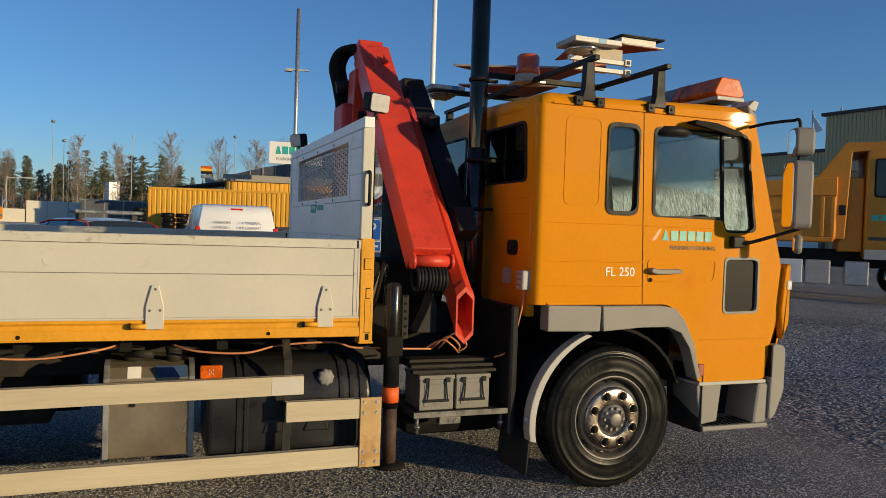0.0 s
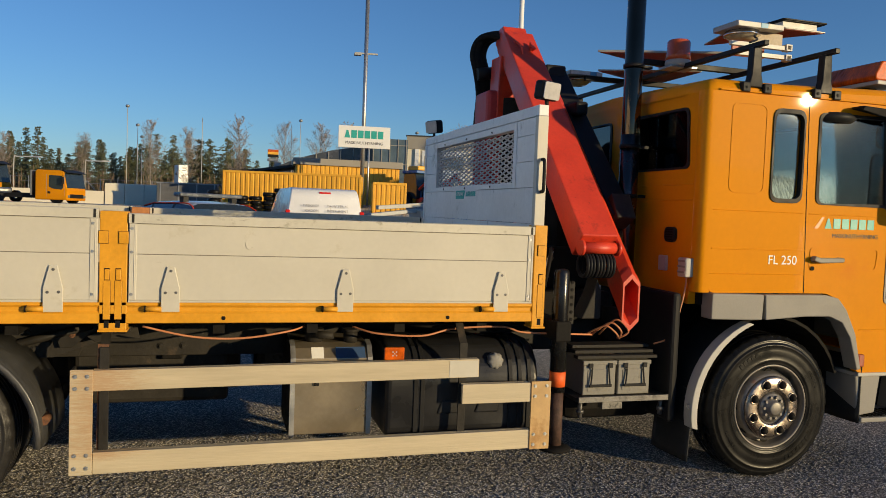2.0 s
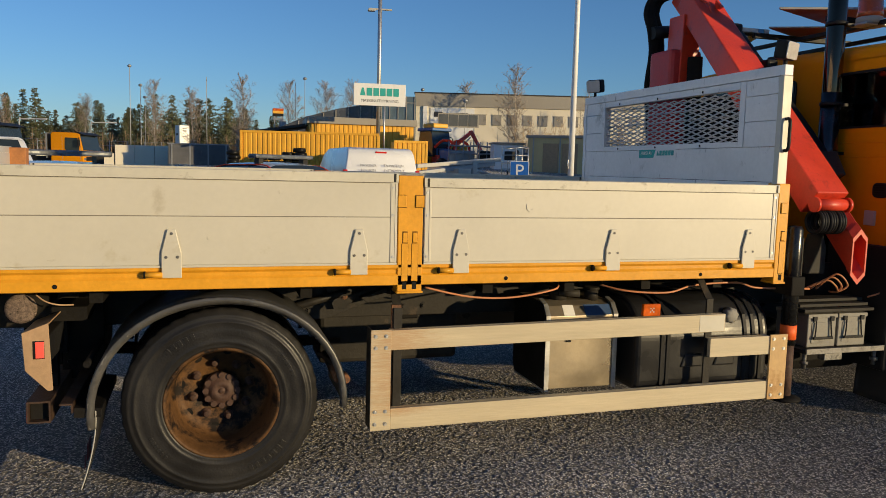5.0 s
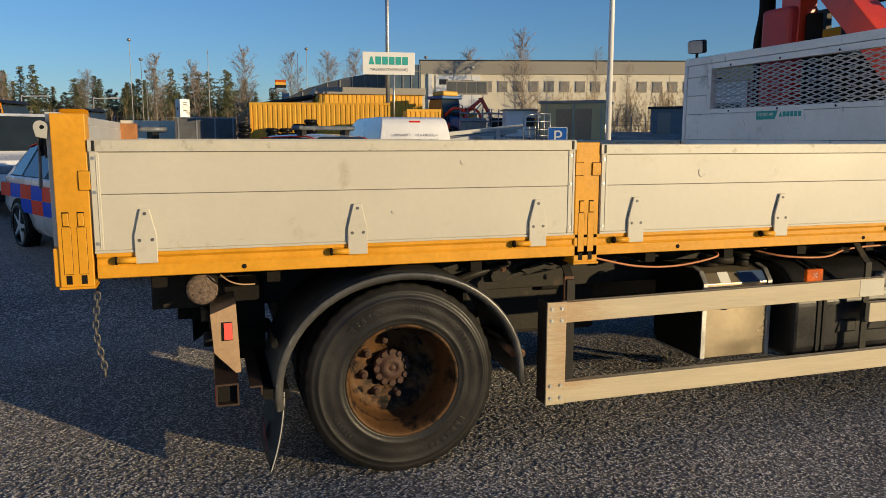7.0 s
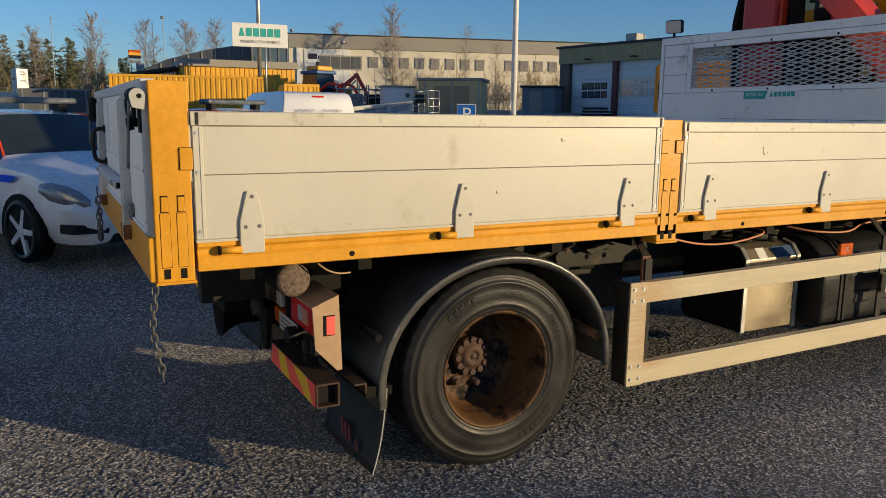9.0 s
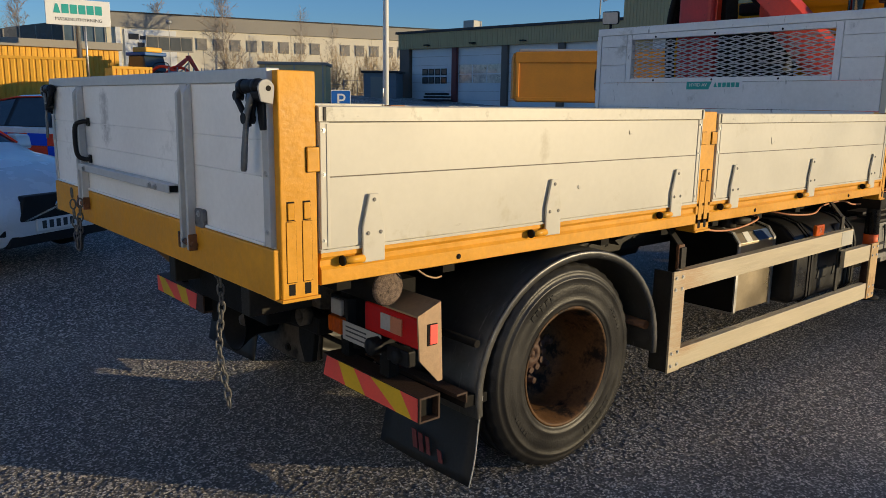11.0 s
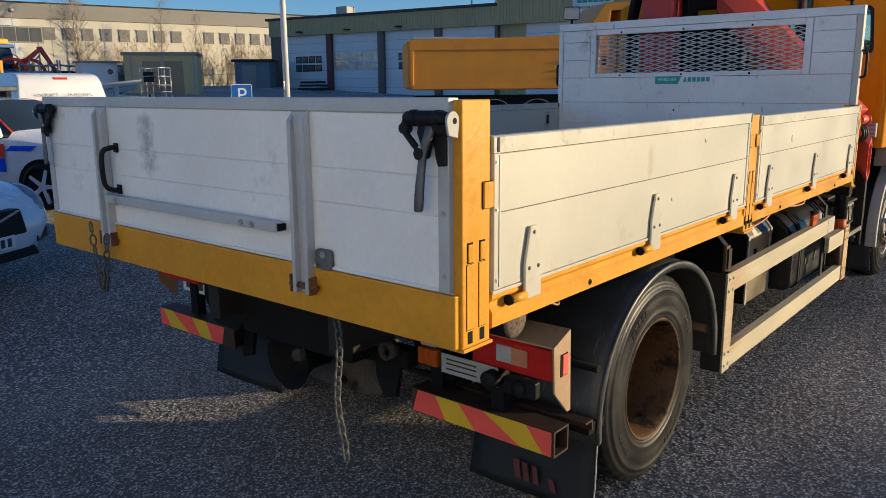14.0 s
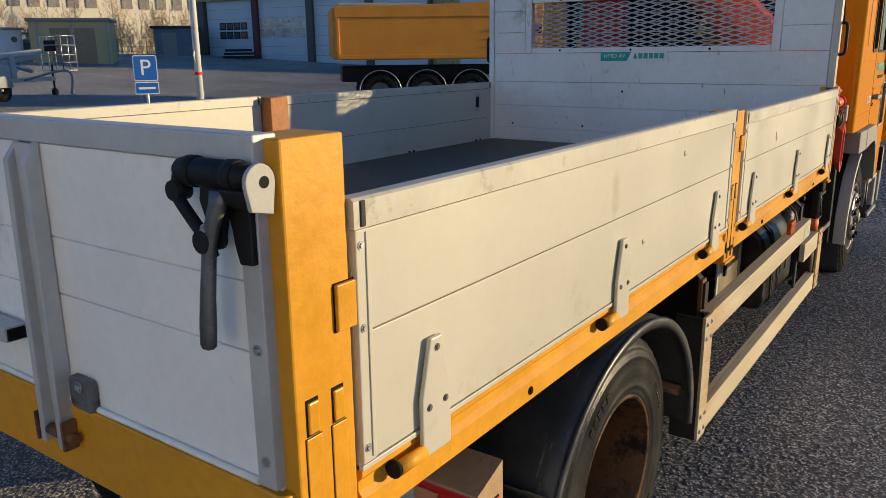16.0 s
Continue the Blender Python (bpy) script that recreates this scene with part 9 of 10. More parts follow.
for yy in (-0.7, 0.7):
    bm = nbm()
    lathe(bm, [(0.12, 0), (0.28, 0), (0.30, 0.04), (0.30, 0.16), (0.12, 0.18)], (2.6, yy - 0.09, 0.30), "y", 24)
    part("wheel", bm, RUBBER, tl_)
    part("wheel_guard", prism(nbm(), [(2.6 + 0.36 * math.cos(radians(a)), 0.30 + 0.36 * math.sin(radians(a))) for a in range(10, 171, 16)], "y", yy - 0.10, yy + 0.10), SHEETMETAL, tl_)
    for xs, xe in ((1.0, 0.35), (3.0, 3.7)):
        bm = nbm()
        tube(bm, [(xs, yy * 0.2, 0.5), (xe + 0.05, yy * 1.6, 0.75), (xe, yy * 1.6, 0.1)], 0.035, 8)
        cyl(bm, (xe, yy * 1.6, 0.04), (xe, yy * 1.6, 0.08), 0.11, seg=12)
        part("stabiliser", bm, SHEETMETAL, tl_)
bm = nbm()
cyl(bm, (-0.45, 0, 0.05), (-0.45, 0, 0.9), 0.03, seg=10)
lathe(bm, [(0.03, -0.04), (0.11, -0.04), (0.12, 0.0), (0.11, 0.04), (0.03, 0.04)], (-0.45, 0, 0.12), "y", 20)
part("jockey_wheel", bm, BLACK, tl_)
part("mast", box(nbm(), 1.2, 1.42, -0.12, 0.12, 0.57, 1.22, 0.03), LTGREY, tl_)

# hut, grey kiosk, tool trailer
hu = thing("site_hut", "ochre site hut with pale doors and flat roof", "hut", m=frame_at(18.9, 37.2, -38))
part("wall", box(nbm(), 0, 3.6, 0, 2.5, 0.25, 2.5, 0.02), mat("ochre_panel", (0.66, 0.50, 0.24), 0.6, 0.0, 0.1, 0.8), hu)
part("roof", box(nbm(), -0.1, 3.7, -0.1, 2.6, 2.5, 2.66, 0.02), FASCIA, hu)
for u0 in (0.9, 2.0):
    part("panel_frame", box(nbm(), u0, u0 + 0.9, -0.03, 0.02, 0.5, 2.2, 0.01), TAN, hu)
for u0 in (0.3, 1.85, 3.4):
    part("post", box(nbm(), u0, u0 + 0.07, -0.04, 0.02, 0.25, 2.5), LTGREY, hu)
part("window", box(nbm(), -0.03, 0.02, 0.6, 1.2, 1.5, 2.1), WINDARK, hu)
part("skid", box(nbm(), 0.1, 3.5, 0.2, 2.3, 0.0, 0.25), BLACK, hu)
k1 = thing("white_cabin", "white mobile cabin with a round window", "cabin", m=frame_at(17.3, 38.4, -10))
part("wall", box(nbm(), 0, 1.75, 0, 1.2, 0.1, 2.1, 0.03), DOORGREY, k1)
part("door", box(nbm(), 0.95, 1.65, -0.04, 0.01, 0.2, 2.0, 0.01), SIGNWHITE, k1)
bm = nbm()
cyl(bm, (1.35, -0.06, 1.65), (1.35, -0.03, 1.65), 0.14, seg=20)
part("round_window", bm, WINDARK, k1)
part("roof", box(nbm(), -0.1, 1.85, -0.15, 1.3, 2.1, 2.2, 0.02), FASCIA, k1)
k2 = thing("grey_kiosk", "blue-grey steel kiosk beside the garage", "kiosk", m=frame_at(29.3, 42.4, -50))
part("wall", box(nbm(), 0, 2.3, 0, 2, 0, 2.35, 0.03), mat("bluegrey_sheet", (0.17, 0.21, 0.24), 0.5), k2)
part("roof", box(nbm(), -0.15, 2.45, -0.15, 2.15, 2.35, 2.5, 0.02), ROOFDARK, k2)
part("door", box(nbm(), 0.5, 1.4, -0.03, 0.01, 0.1, 2.1, 0.01), FASCIA, k2)
for k in range(3):
    rk_ = thing("steel_rack", "row of galvanised racks and ladders on the yard", "rack", "yard racks", m=frame_at(15.3 + 1.9 * k, 41.0 - 0.3 * k, -8, 0.45))
    bm = nbm()
    for z in (0.4, 1.0, 1.5):
        tube(bm, [(0, 0, z), (1.0, 0.05, z + 0.05 * math.sin(k + z * 7)), (1.85, 0, z)], 0.05, 6)
    for u in range(5):
        cyl(bm, (0.45 * u, 0, 0), (0.45 * u + 0.05, 0.0, 1.75), 0.035, seg=6)
    part("rack_frame", bm, SHEETMETAL, rk_)
    part("rack_load", box(nbm(), 0.1, 1.7, 0.2, 0.7, 0.45, 1.2, 0.05), CHASSIS if k % 2 else SHEETMETAL, rk_)

# tractor and red loader
tr = thing("tractor", "blue tractor with a yellow roof and front loader", "tractor", m=frame_at(15.7, 45.2, -70))
prism(bm := nbm(), rounded([(-0.9, 1.2), (0.7, 1.2), (0.75, 2.0), (0.55, 2.85), (-0.75, 2.85), (-0.95, 2.0)], 0.06), "y", -0.72, 0.72, 0.04)
part("cab_glass", bm, DARKW, tr)
part("cab_roof", box(nbm(), -0.95, 0.75, -0.8, 0.8, 2.85, 3.05, 0.05), TRACBLUE, tr, "blue cab roof")
part("roof_load", box(nbm(), -0.6, 0.6, -0.6, 0.6, 3.05, 3.35, 0.08), CORRY, tr)
prism(bm := nbm(), rounded([(0.6, 0.8), (2.4, 0.8), (2.45, 1.35), (2.0, 1.6), (0.6, 1.75)], 0.1), "y", -0.42, 0.42, 0.06)
part("bonnet", bm, TRACBLUE, tr, "blue bonnet")
for xx, r, w_ in ((-0.5, 0.82, 0.5), (2.0, 0.55, 0.36)):
    for s in (-1, 1):
        bm = nbm()
        lathe(bm, [(r * 0.5, 0.04), (r * 0.55, 0), (r * 0.9, 0), (r, 0.08), (r, w_ - 0.08), (r * 0.9, w_), (r * 0.5, w_)], (xx, s * 0.9 - w_ / 2, r), "y", 32)
        part("wheel", bm, RUBBER, tr)
for s in (-1, 1):
    bm = nbm()
    tube(bm, [(0.75, s * 0.55, 1.8), (1.6, s * 0.55, 2.2), (2.7, s * 0.55, 2.0), (3.3, s * 0.55, 1.0)], 0.09, 8)
    part("loader_arm", bm, POLICERED, tr, "red loader arm")
part("bucket", box(nbm(), 3.1, 3.7, -0.9, 0.9, 0.4, 1.0, 0.1), SHEETMETAL, tr)
LOADRED = mat("loader_red", (0.80, 0.08, 0.05), 0.5, 0.0, 0.15, 6)
for x, y, a_, h_ in ((16.3, 44.6, 4, 1.0), (18.9, 43.4, 8, 0.66)):
    ex = thing("mini_digger", "red mini digger with a raised folded arm on the yard", "digger", "mini diggers", m=frame_at(x, y, a_) @ Matrix.Diagonal((h_, h_, h_, 1)))
    for s in (-1, 1):
        part("track", prism(nbm(), rounded([(-0.9, 0.0), (0.9, 0.0), (1.0, 0.25), (0.9, 0.5), (-0.9, 0.5), (-1.0, 0.25)], 0.1), "y", min(s * 0.25, s * 0.6), max(s * 0.25, s * 0.6), 0.03), BLACK, ex)
    part("house", prism(nbm(), rounded([(-0.9, 0.55), (0.5, 0.55), (0.5, 1.0), (0.1, 1.3), (-0.8, 1.3)], 0.1), "y", -0.55, 0.55, 0.06), LOADRED, ex)
    for nm, pts in (("boom", [(0.2, 1.0), (0.42, 1.0), (0.75, 1.9), (1.75, 2.75), (1.70, 2.95), (0.55, 2.10)]), ("stick", [(1.55, 2.95), (1.80, 3.0), (2.55, 1.75), (2.42, 1.65)])):
        part(nm, prism(nbm(), pts, "y", -0.09, 0.09, 0.02), LOADRED, ex, "red steel arm")
    bm = nbm()
    cyl(bm, (0.95, 0, 1.75), (1.7, 0, 2.55), 0.05, seg=8)
    part("ram", bm, STEEL, ex)
    part("bucket", prism(nbm(), [(2.35, 1.75), (2.75, 1.60), (2.70, 1.25), (2.30, 1.15), (2.45, 1.5)], "y", -0.28, 0.28, 0.01), SHEETMETAL, ex)
    for s in (-1, 1):
        bm = nbm()
        tube(bm, [(-0.7, s * 0.45, 1.3), (-0.7, s * 0.45, 2.3), (0.2, s * 0.45, 2.4), (0.25, s * 0.45, 1.3)], 0.03, 6)
        part("cage_bar", bm, BLACK, ex)

# left part of the yard: truck cabs, concrete wall, dark boxes, fence, pylon
def lorry_cab(x, y, ang, size):
    """A forward-control cab with a raked windscreen, grab rails behind it and its chassis."""
    oc = thing("truck_cab", "orange lorry cab with dark windows on the yard", "lorry", "parked lorries", m=frame_at(x, y, ang) @ Matrix.Diagonal((size, size, size, 1)))
    bm = nbm()
    prism(bm, rounded([(0, 0.25), (0, 1.98), (0.12, 2.06), (1.48, 2.05), (1.76, 1.96), (1.95, 1.02), (1.99, 0.90), (1.99, 0.25)], 0.07), "y", 0, 2.3, 0.06, 3)
    soften(part("cab_shell", bm, ORANGE, oc))
    bm = nbm()
    prism(bm, rounded([(0.86, 1.05), (1.08, 0.93), (1.66, 0.88), (1.76, 1.02), (1.66, 1.72), (0.88, 1.75)], 0.07), "y", -0.012, 0.02)
    part("side_window", bm, DARKW, oc)
    for xs_ in (0.70, 1.80):
        part("door_seam", box(nbm(), xs_, xs_ + 0.018, -0.004, 0.01, 0.45, 1.80), FASCIA, oc)
    bm = nbm()
    prism(bm, [(1.775, 1.93), (1.790, 1.93), (1.985, 1.00), (1.965, 1.00)], "y", 0.06, 2.24)
    part("windscreen", bm, DARKW, oc)
    bm = nbm()
    prism(bm, [(1.62, 2.03), (1.98, 1.90), (2.00, 1.94), (1.64, 2.10)], "y", 0.02, 2.28, 0.01)
    part("sun_visor", bm, BLACK, oc)
    part("grille", box(nbm(), 1.985, 2.01, 0.35, 1.95, 0.38, 0.62, 0.01), BLACK, oc)
    for yy in (0.08, 1.97):
        part("headlamp", box(nbm(), 1.98, 2.012, yy, yy + 0.25, 0.40, 0.56, 0.01), LAMPGL, oc)
    part("step_well", box(nbm(), 0.78, 0.96, -0.008, 0.02, 0.62, 0.76, 0.01), BLACK, oc)
    bm = nbm()
    tube(bm, [(1.72, -0.02, 1.72), (1.80, -0.16, 1.70), (1.80, -0.16, 1.20), (1.74, -0.02, 1.14)], 0.02, 6)
    box(bm, 1.74, 1.84, -0.26, -0.08, 1.22, 1.64, 0.02)
    part("mirror", bm, BLACK, oc)
    bm = nbm()
    for yy in (0.12, 2.18):
        box(bm, -0.34, -0.27, yy - 0.03, yy + 0.03, 0.5, 2.02)
    box(bm, -0.34, -0.27, 0.12, 2.18, 1.95, 2.02)
    part("back_frame", bm, SHEETMETAL, oc, "grey headboard frame")
    part("headboard", box(nbm(), -0.31, -0.29, 0.15, 2.15, 0.5, 1.95), JAMB, oc)
    part("chassis", box(nbm(), -3.6, 1.7, 0.55, 1.75, 0.32, 0.62), BLACK, oc)
    for wx in (1.25, -2.4):
        for wy in (0.06, 1.94):
            bm = nbm()
            lathe(bm, [(0.16, 0.03), (0.22, 0.0), (0.34, 0.0), (0.38, 0.04), (0.38, 0.26), (0.34, 0.30), (0.16, 0.30)], (wx, wy, 0.38), "y", 28)
            part("wheel", bm, RUBBER, oc)


lorry_cab(-7.45, 46.0, -18, 0.97)
lorry_cab(-12.6, 47.5, -18, 1.2)
cw = thing("concrete_wall", "low pale concrete block wall across the yard", "wall", kind="structure", m=frame_at(-5.6, 61, -2))
for k in range(3):
    part("block", box(nbm(), 1.45 * k, 1.45 * k + 1.43, 0, 0.6, -0.3, 1.65, 0.03), FACADE, cw)
part("low_wall", box(nbm(), -14, -0.1, 0.1, 0.5, -0.3, 1.0), FACADE, cw)
RACKGREY = mat("dusty_dark_steel", (0.11, 0.112, 0.118), 0.6, 0.1, 0.25, 1.2, 20, 0.2, dirt=(0.20, 0.19, 0.17), dirt_at=0.58, dirt_scale=1.4)
dk = thing("flat_rack", "dark flat rack with low sides on the yard", "rack", m=frame_at(-1.5, 57, -4))
part("deck", box(nbm(), 0, 4.3, 0, 2.2, 0.25, 1.75, 0.02), RACKGREY, dk)
part("top_rail", box(nbm(), -0.05, 4.35, -0.05, 0.05, 1.75, 1.84), SHEETMETAL, dk)
for k in range(4):
    part("stake", box(nbm(), 0.2 + 1.3 * k, 0.3 + 1.3 * k, -0.04, 0.0, 0.0, 1.75), SHEETMETAL, dk)
bx = thing("pylon_box", "white advertising pylon with small dark print", "pylon", m=frame_at(-2.5, 115, 22))
part("pylon_body", box(nbm(), -0.2, 1.25, 0, 1.8, 0, 5.75, 0.02), SIGNWHITE, bx)
for zz in (4.1, 4.9, 5.25):
    part("print_bar", box(nbm(), 0.25, 0.85, -0.01, 0.01, zz, zz + 0.14), VANTEXT, bx)
part("print_bar", box(nbm(), -0.21, -0.19, 0.7, 1.3, 4.3, 4.6), TEXTDARK, bx)
fe = thing("wire_fence", "galvanised wire fence with slanting struts", "fence", kind="structure", m=frame_at(-14, 63, 0))
for k in range(24):
    bm = nbm()
    cyl(bm, (1.3 * k, 0, 0), (1.3 * k, 0, 2.0), 0.035, seg=6)
    part("fence_post", bm, SHEETMETAL, fe)
for z in (0.4, 1.0, 1.6, 1.95):
    bm = nbm()
    cyl(bm, (0, 0, z), (30, 0, z), 0.012, seg=5)
    part("fence_wire", bm, SHEETMETAL, fe)
for xx, d in ((6.8, 1.3), (6.8, -1.3), (8.5, 1.3)):
    bm = nbm()
    cyl(bm, (xx, 0, 1.8), (xx + d, 0, 0.2), 0.04, seg=6)
    part("fence_strut", bm, SHEETMETAL, fe)
fe2 = thing("far_fence", "galvanised mesh fence before the warehouse", "fence", kind="structure", m=frame_at(24, 47.3, -17))
for k in range(22):
    bm = nbm()
    cyl(bm, (1.0 * k, 0, 0), (1.0 * k, 0, 1.9), 0.03, seg=6)
    part("fence_post", bm, SHEETMETAL, fe2)
for j in range(6):
    bm = nbm()
    cyl(bm, (0, 0, 0.35 + 0.3 * j), (21, 0, 0.35 + 0.3 * j), 0.012, seg=5)
    part("fence_wire", bm, SHEETMETAL, fe2)
mb = thing("beacon_rig", "signal rig with orange white and red top lamps", "machine", m=frame_at(8.6, 82, 0) @ Matrix.Diagonal((0.72, 0.72, 0.98, 1)))
for xx in (-0.5, 0.5):
    part("leg", box(nbm(), xx - 0.09, xx + 0.09, -0.1, 0.1, 0, 6.2), LTGREY, mb)
for z, m_ in ((5.3, SHEETMETAL), (5.75, BLACK), (6.05, CORRY), (6.3, AMBER)):
    part("panel", box(nbm(), -0.8, 0.8, -0.2, 0.4, z, z + 0.3, 0.03), m_, mb)
part("cabin", box(nbm(), 0.2, 1.2, -0.3, 1, 3.0, 5.3, 0.05), SHEETMETAL, mb)


def lamp_post(x, y, h, head):
    lp_ = thing("street_lamp", "tall thin grey lamp mast with a round head", "street lamp", "lamp masts", m=frame_at(x, y, 0))
    bm = nbm()
    cyl(bm, (0, 0, 0), (0, 0, h), 0.045, 0.028, seg=8)
    part("mast", bm, LTGREY, lp_)
    bm = nbm()
    if head:
        lathe(bm, [(0.0, -0.14), (0.15, -0.10), (0.23, 0.03), (0.14, 0.16), (0.0, 0.19)], (0, 0, h), "z", 12, False)
    else:
        cyl(bm, (0, 0, h - 0.4), (0, 0, h), 0.05, 0.02, seg=8)
    part("head", bm, SHEETMETAL, lp_)


for x, y, h, hd in ((-6.6, 85, 10.4, 1), (-5.6, 85.6, 8.5, 1), (-5.2, 86.2, 7.3, 1), (1.2, 80, 9.2, 0), (10.8, 85, 9.7, 0), (11.7, 84, 10.0, 1), (24.0, 79, 9.0, 1), (41, 50.5, 6.2, 1), (22, 58, 6.1, 1)):
    lamp_post(x, y, h, hd)
for x, y in ((-19, 70), (-14.5, 72), (-9, 74), (-24, 73)):
    sl_ = thing("street_light", "low street light with a horizontal arm", "street light", "street lights", m=frame_at(x, y, 0))
    bm = nbm()
    tube(bm, [(0, 0, 0), (0, 0, 3.6), (0.3, 0, 3.85), (1.8, 0, 3.9)], 0.05, 6)
    part("mast", bm, LTGREY, sl_)
    part("head", box(nbm(), 1.4, 2.2, -0.12, 0.12, 3.85, 3.98, 0.03), LTGREY, sl_)

# ---- trees ----


def leaf_tri(bm, c, d, L, n_, W):
    a, b2, e = c, c + d * L * 0.55 + n_ * W, c + d * L
    f = c + d * L * 0.55 - n_ * W
    vs = [bm.verts.new(v) for v in (a, b2, e, f)]
    bm.faces.new(vs)


def conifer_meshes(seed, h, slim, bare):
    """Trunk and a crown of drooping sprays in whorls, ragged and gappy."""
    rnd = random.Random(seed)
    tk = nbm()
    cyl(tk, (0, 0, -0.3), (0.1 * rnd.uniform(-1, 1), 0.1 * rnd.uniform(-1, 1), h * 0.97), 0.014 * h, 0.002 * h, seg=8)
    cr = nbm()
    z = h * bare
    while z < h * 0.99:
        f = (z - h * bare) / (h * (1 - bare))
        reach = h * slim * (1 - f) ** 0.8 * (0.35 + 0.65 * min(1, f * 5 + 0.4)) + 0.12
        for k in range(rnd.randint(3, 6)):
            a = rnd.uniform(0, 2 * math.pi)
            r = reach * rnd.uniform(0.35, 1.2)
            d = Vector((math.cos(a), math.sin(a), rnd.uniform(-0.25, 0.15)))
            n_ = Vector((-math.sin(a), math.cos(a), 0))
            m_ = max(2, int(r / 0.28))
            for j in range(m_):
                t = (j + 0.4) / m_
                p = Vector((0, 0, z)) + d * r * t + Vector((rnd.uniform(-0.10, 0.10), rnd.uniform(-0.10, 0.10), rnd.uniform(-0.12, 0.10)))
                for _ in range(5):  # a tuft of needles round the twig
                    a2 = rnd.uniform(0, 2 * math.pi)
                    dd = (d * 0.7 + Vector((math.cos(a2), math.sin(a2), rnd.uniform(-0.5, 0.8)))).normalized()
                    leaf_tri(cr, p, dd, rnd.uniform(0.22, 0.42), dd.orthogonal().normalized(), rnd.uniform(0.05, 0.09))
        z += h * rnd.uniform(0.020, 0.034)
    return finish(tk, "trunk"), finish(cr, "crown")


def twig(bm, p, q, r0, r1, seg=3):
    cyl(bm, p, q, r0, r1, seg=seg)


def bare_meshes(seed, h, spread, fine, stems=1, thick=1.0):
    """A leafless tree: straight trunk, rising limbs along an oval crown, twigs on limbs, twiglets on twigs."""
    rnd = random.Random(seed)
    tk, tw = nbm(), nbm()
    for st in range(stems):
        a0 = rnd.uniform(0, 2 * math.pi)
        lean = Vector((math.cos(a0), math.sin(a0), 0)) * (0.03 if stems == 1 else rnd.uniform(0.15, 0.45))
        hh = h * (1 if stems == 1 else rnd.uniform(0.7, 1.0))
        foot = Vector((rnd.uniform(-0.3, 0.3), rnd.uniform(-0.3, 0.3), -0.2)) if stems > 1 else Vector((0, 0, -0.2))

        def axis(f):
            return foot + lean * hh * f + Vector((0.012 * hh * math.sin(5 * f + seed), 0.012 * hh * math.cos(4 * f + seed), hh * f))
        r = 0.008 * hh if stems == 1 else 0.004 * hh
        for k in range(8):
            cyl(tk if stems == 1 else tw, axis(k / 8), axis((k + 1) / 8), r * (1 - 0.95 * k / 8) + 0.006, r * (1 - 0.95 * (k + 1) / 8) + 0.006, seg=6)
        for _ in range(fine // stems):
            f = rnd.uniform(0.16, 0.97)
            a = rnd.uniform(0, 2 * math.pi)
            L = hh * spread * (math.sin(math.pi * min(1, 0.12 + 0.86 * f)) ** 0.7) * rnd.uniform(0.6, 1.1)
            d = Vector((math.cos(a), math.sin(a), rnd.uniform(0.9, 1.6))).normalized()
            p = axis(f)
            for k in range(3):
                d2 = (d + Vector((rnd.uniform(-0.15, 0.15), rnd.uniform(-0.15, 0.15), rnd.uniform(-0.05, 0.12)))).normalized()
                q = p + d2 * L / 3
                rr = 0.0024 * hh * (1 - f * 0.6) * (1 - k / 3.4)
                twig(tw, p, q, max(rr * thick, 0.012 * thick), max(rr * 0.7 * thick, 0.010 * thick), 4)
                for _ in range(3):
                    s = p.lerp(q, rnd.random())
                    e = (d2 * 0.8 + Vector((rnd.uniform(-1, 1), rnd.uniform(-1, 1), rnd.uniform(-0.3, 0.8)))).normalized()
                    q2 = s + e * L * rnd.uniform(0.16, 0.34)
                    twig(tw, s, q2, 0.012 * thick, 0.008 * thick)
                    for _ in range(3):
                        s2 = s.lerp(q2, rnd.uniform(0.3, 1))
                        e2 = (e + Vector((rnd.uniform(-1, 1), rnd.uniform(-1, 1), rnd.uniform(-0.8, 0.5)))).normalized()
                        twig(tw, s2, s2 + e2 * L * rnd.uniform(0.08, 0.20), 0.010 * thick, 0.006 * thick)
                p, d = q, d2
    if stems > 1:
        cyl(tk, (0, 0, -0.2), (0, 0, 0.12), 0.16, 0.10, seg=8)
    return finish(tk, "trunk"), finish(tw, "branches")


def plant(name, label, cat, group, meshes, mats, x, y, s, rot):
    t = thing(name, label, cat, group, m=frame_at(x, y, rot) @ Matrix.Diagonal((s, s, s, 1)))
    for me, mt, nm in zip(meshes, mats, ("trunk", "crown")):
        if not me.materials:
            me.materials.append(mt)
        part(nm, me, None, t)


rnd = random.Random(7)
conifers = [conifer_meshes(k, 10.0, sl, br) for k, (sl, br) in enumerate(((0.25, 0.15), (0.29, 0.28), (0.22, 0.10), (0.31, 0.36), (0.26, 0.22)))]
for k in range(236):
    x = -84 + 0.50 * k + rnd.uniform(-0.9, 0.9)
    y = 128 + rnd.uniform(0, 26)
    tall = rnd.choice((0.62, 0.75, 0.85, 0.95, 1.12)) * (1.0 if x < 8 else 0.8)
    plant("conifer", "dark green pine at the edge of a wood", "tree", "edge of the wood", conifers[k % 5], (BARK, NEEDLE), x, y, tall, rnd.uniform(0, 360))
near_birch = bare_meshes(33, 10.0, 0.20, 58, 1, 0.42)
birches = [bare_meshes(20 + k, 10.0, 0.26, 64) for k in range(3)]
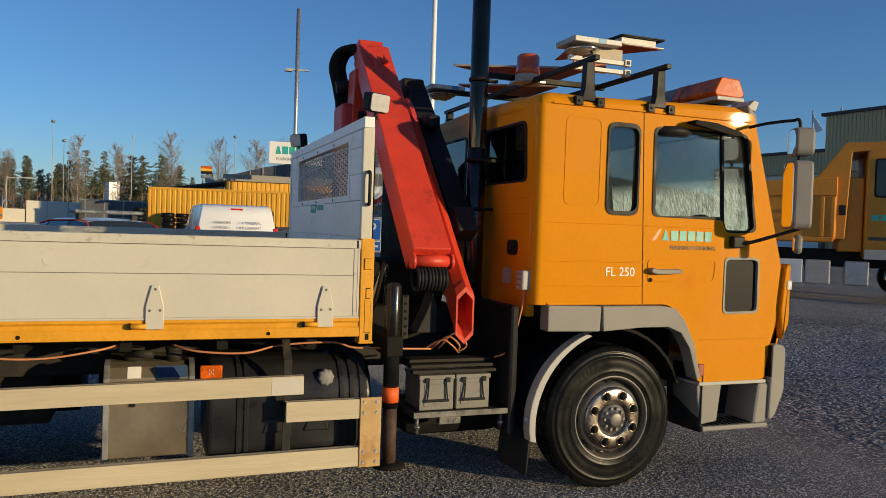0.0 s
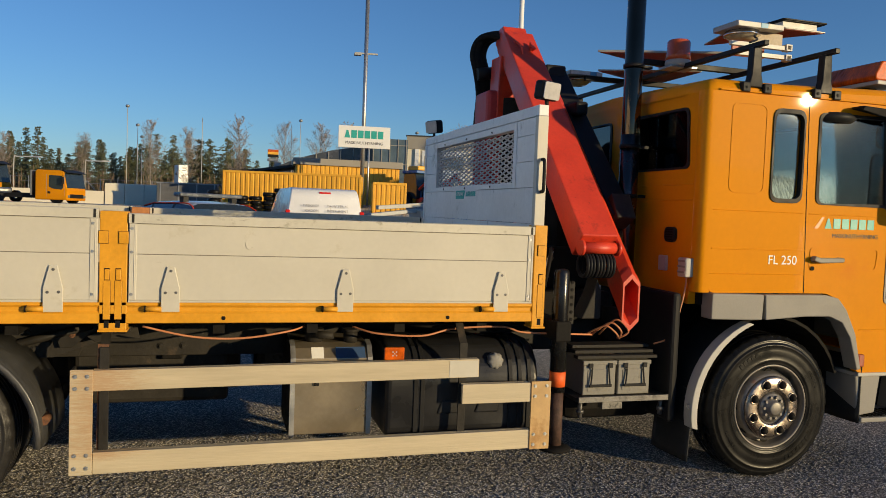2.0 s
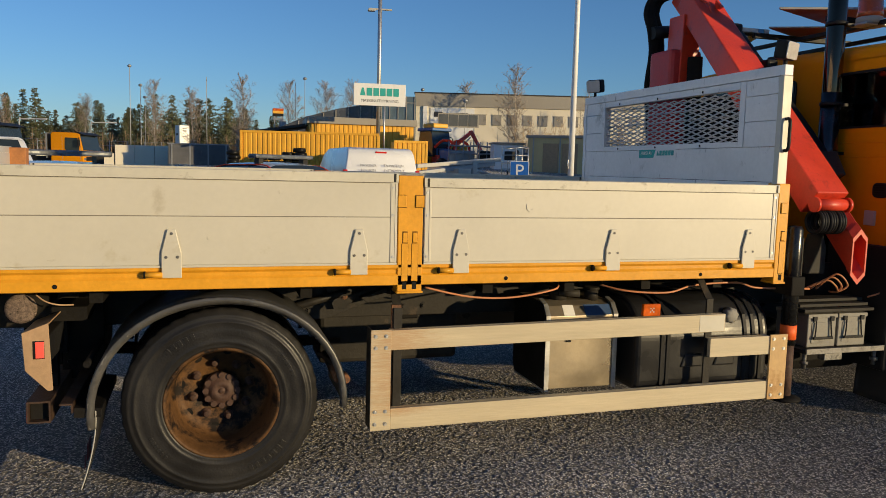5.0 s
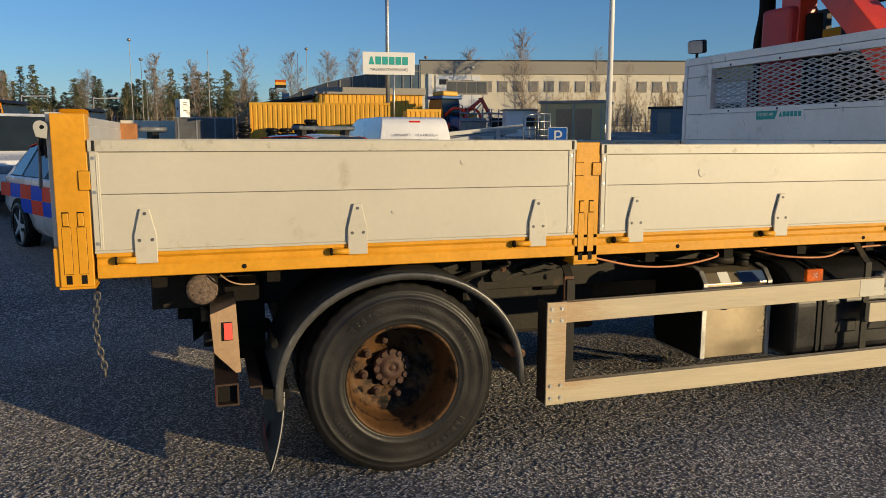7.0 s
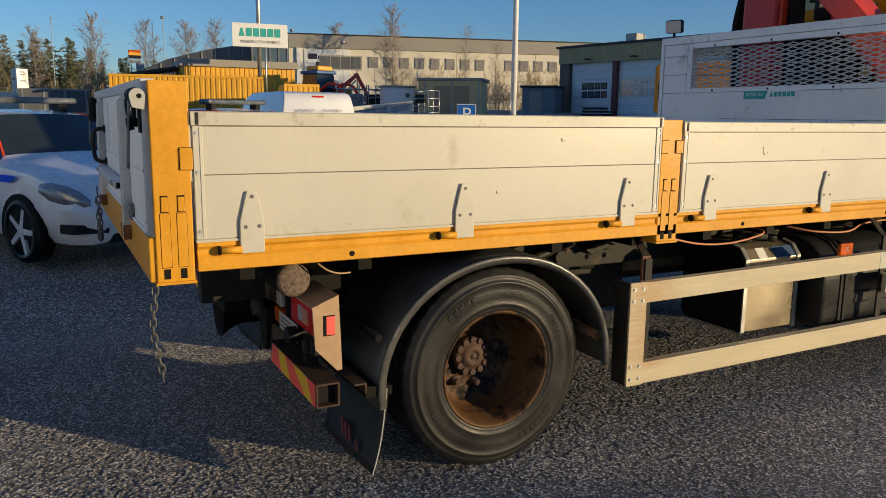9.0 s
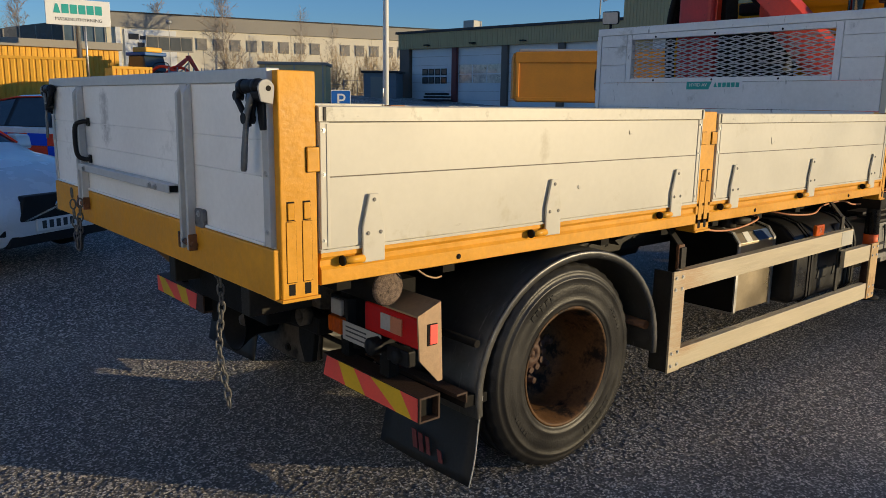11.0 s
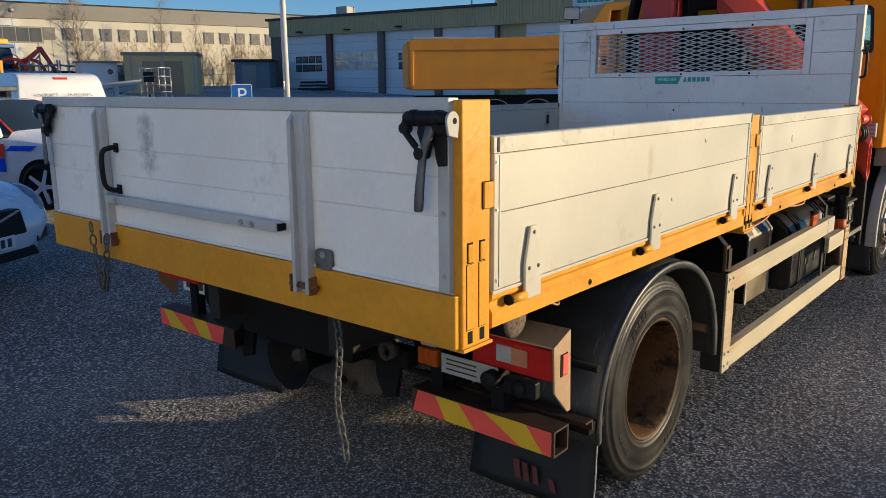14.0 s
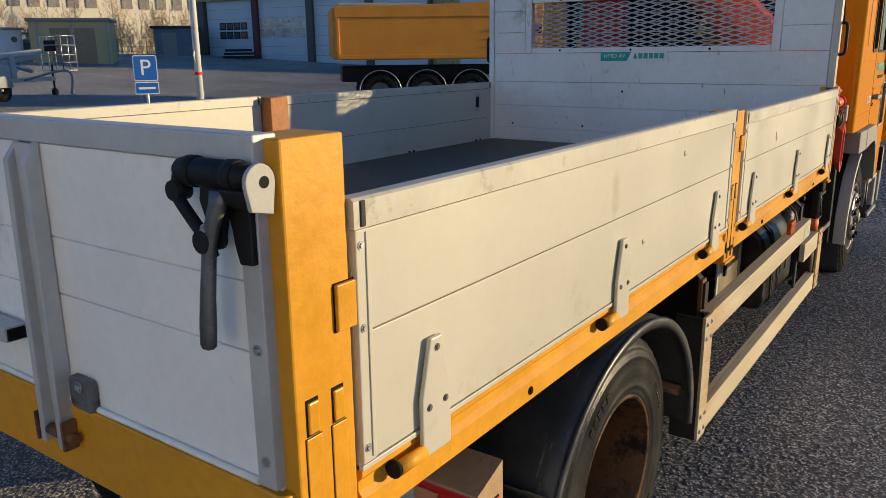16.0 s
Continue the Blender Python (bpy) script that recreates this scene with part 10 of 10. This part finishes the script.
for k, (x, y, s) in enumerate(((-4.3, 85, 0.92), (-0.3, 86, 0.88), (5.3, 85, 1.02), (10.3, 86, 1.0), (14.2, 85, 1.02), (17.6, 85, 1.04), (31, 84, 1.08), (-12, 92, 0.8), (27.4, 60.2, 0.98), (33.4, 58.3, 0.86), (36.4, 57.4, 0.74), (5.0, 100, 0.8), (-22, 99, 0.8))):
    plant("birch", "bare leafless birch with pale trunk", "tree", "bare birches", birches[k % 3] if y > 60 else near_birch, (BIRCHB, TWIG), x, y, s, 97 * k)
bushes = [bare_meshes(40 + k, 4.2, 0.22, 60, 7, 0.5) for k in range(2)]
for k in range(34):
    plant("bare_shrub", "pale bare shrub before the warehouse", "shrub", "bare shrubs", bushes[k % 2], (TWIGGOLD, TWIGGOLD), 28.0 + 0.46 * k, 58.6 - 0.14 * k + rnd.uniform(-0.8, 0.8), rnd.uniform(0.8, 1.35), 61 * k)
bm = nbm()
for k in range(5200):  # dry scrub under the wood
    x, y = rnd.uniform(-95, 45), rnd.uniform(122, 150)
    h = rnd.uniform(1.2, 5.2)
    a = rnd.uniform(0, math.pi)
    p = Vector((x, y, ground_z(x, y) - 0.1))
    w = 0.05 * Vector((math.cos(a), math.sin(a), 0))
    tip = p + Vector((rnd.uniform(-0.5, 0.5), rnd.uniform(-0.5, 0.5), h))
    bm.faces.new([bm.verts.new(v) for v in (p - w, p + w, tip + w * 0.4, tip - w * 0.4)])
    for _ in range(2):
        q = p.lerp(tip, rnd.uniform(0.4, 0.9))
        b2 = q + Vector((rnd.uniform(-0.7, 0.7), rnd.uniform(-0.7, 0.7), rnd.uniform(0.2, 0.8)))
        bm.faces.new([bm.verts.new(v) for v in (q - w, q + w, b2)])
solo("dry_scrub", bm, SCRUB, "brown dry scrub along the edge of the wood", "scrub", kind="stuff")

# plain unseen hall added behind the truck's tail to bounce sunlight onto it
HALLWHITE = mat("bounce_hall_panels", (0.76, 0.78, 0.82), 0.7, 0.0, 0.05, 0.3, 8, 0.05)
sh_ = thing("unseen_hall", "plain unseen white hall added to bounce sun onto the tailgate", "building", kind="structure", m=Matrix.Translation((-13.0, -16.0, 0)) @ pose(0, 0, 0, 0, 0, 80))
part("wall", box(nbm(), 0, 17, 0, 8, -0.2, 9.2), HALLWHITE, sh_)
part("roof_edge", box(nbm(), -0.1, 17.1, -0.08, 8.1, 6.4, 6.6), ROOFDARK, sh_)

# plain closed unseen hall added behind the camera so its shadow falls before the truck
hall = thing("unseen_hall", "plain unseen grey hall added behind the camera to cast shadow", "building", kind="structure", m=Matrix.Translation((1.0 + 0.66 * 26, 0.15 - 0.745 * 26, 0)) @ pose(0, 0, 0, 0, 0, -32))
part("wall", box(nbm(), 0, 14, -6, 0, -0.2, 3.83), FASCIA, hall)
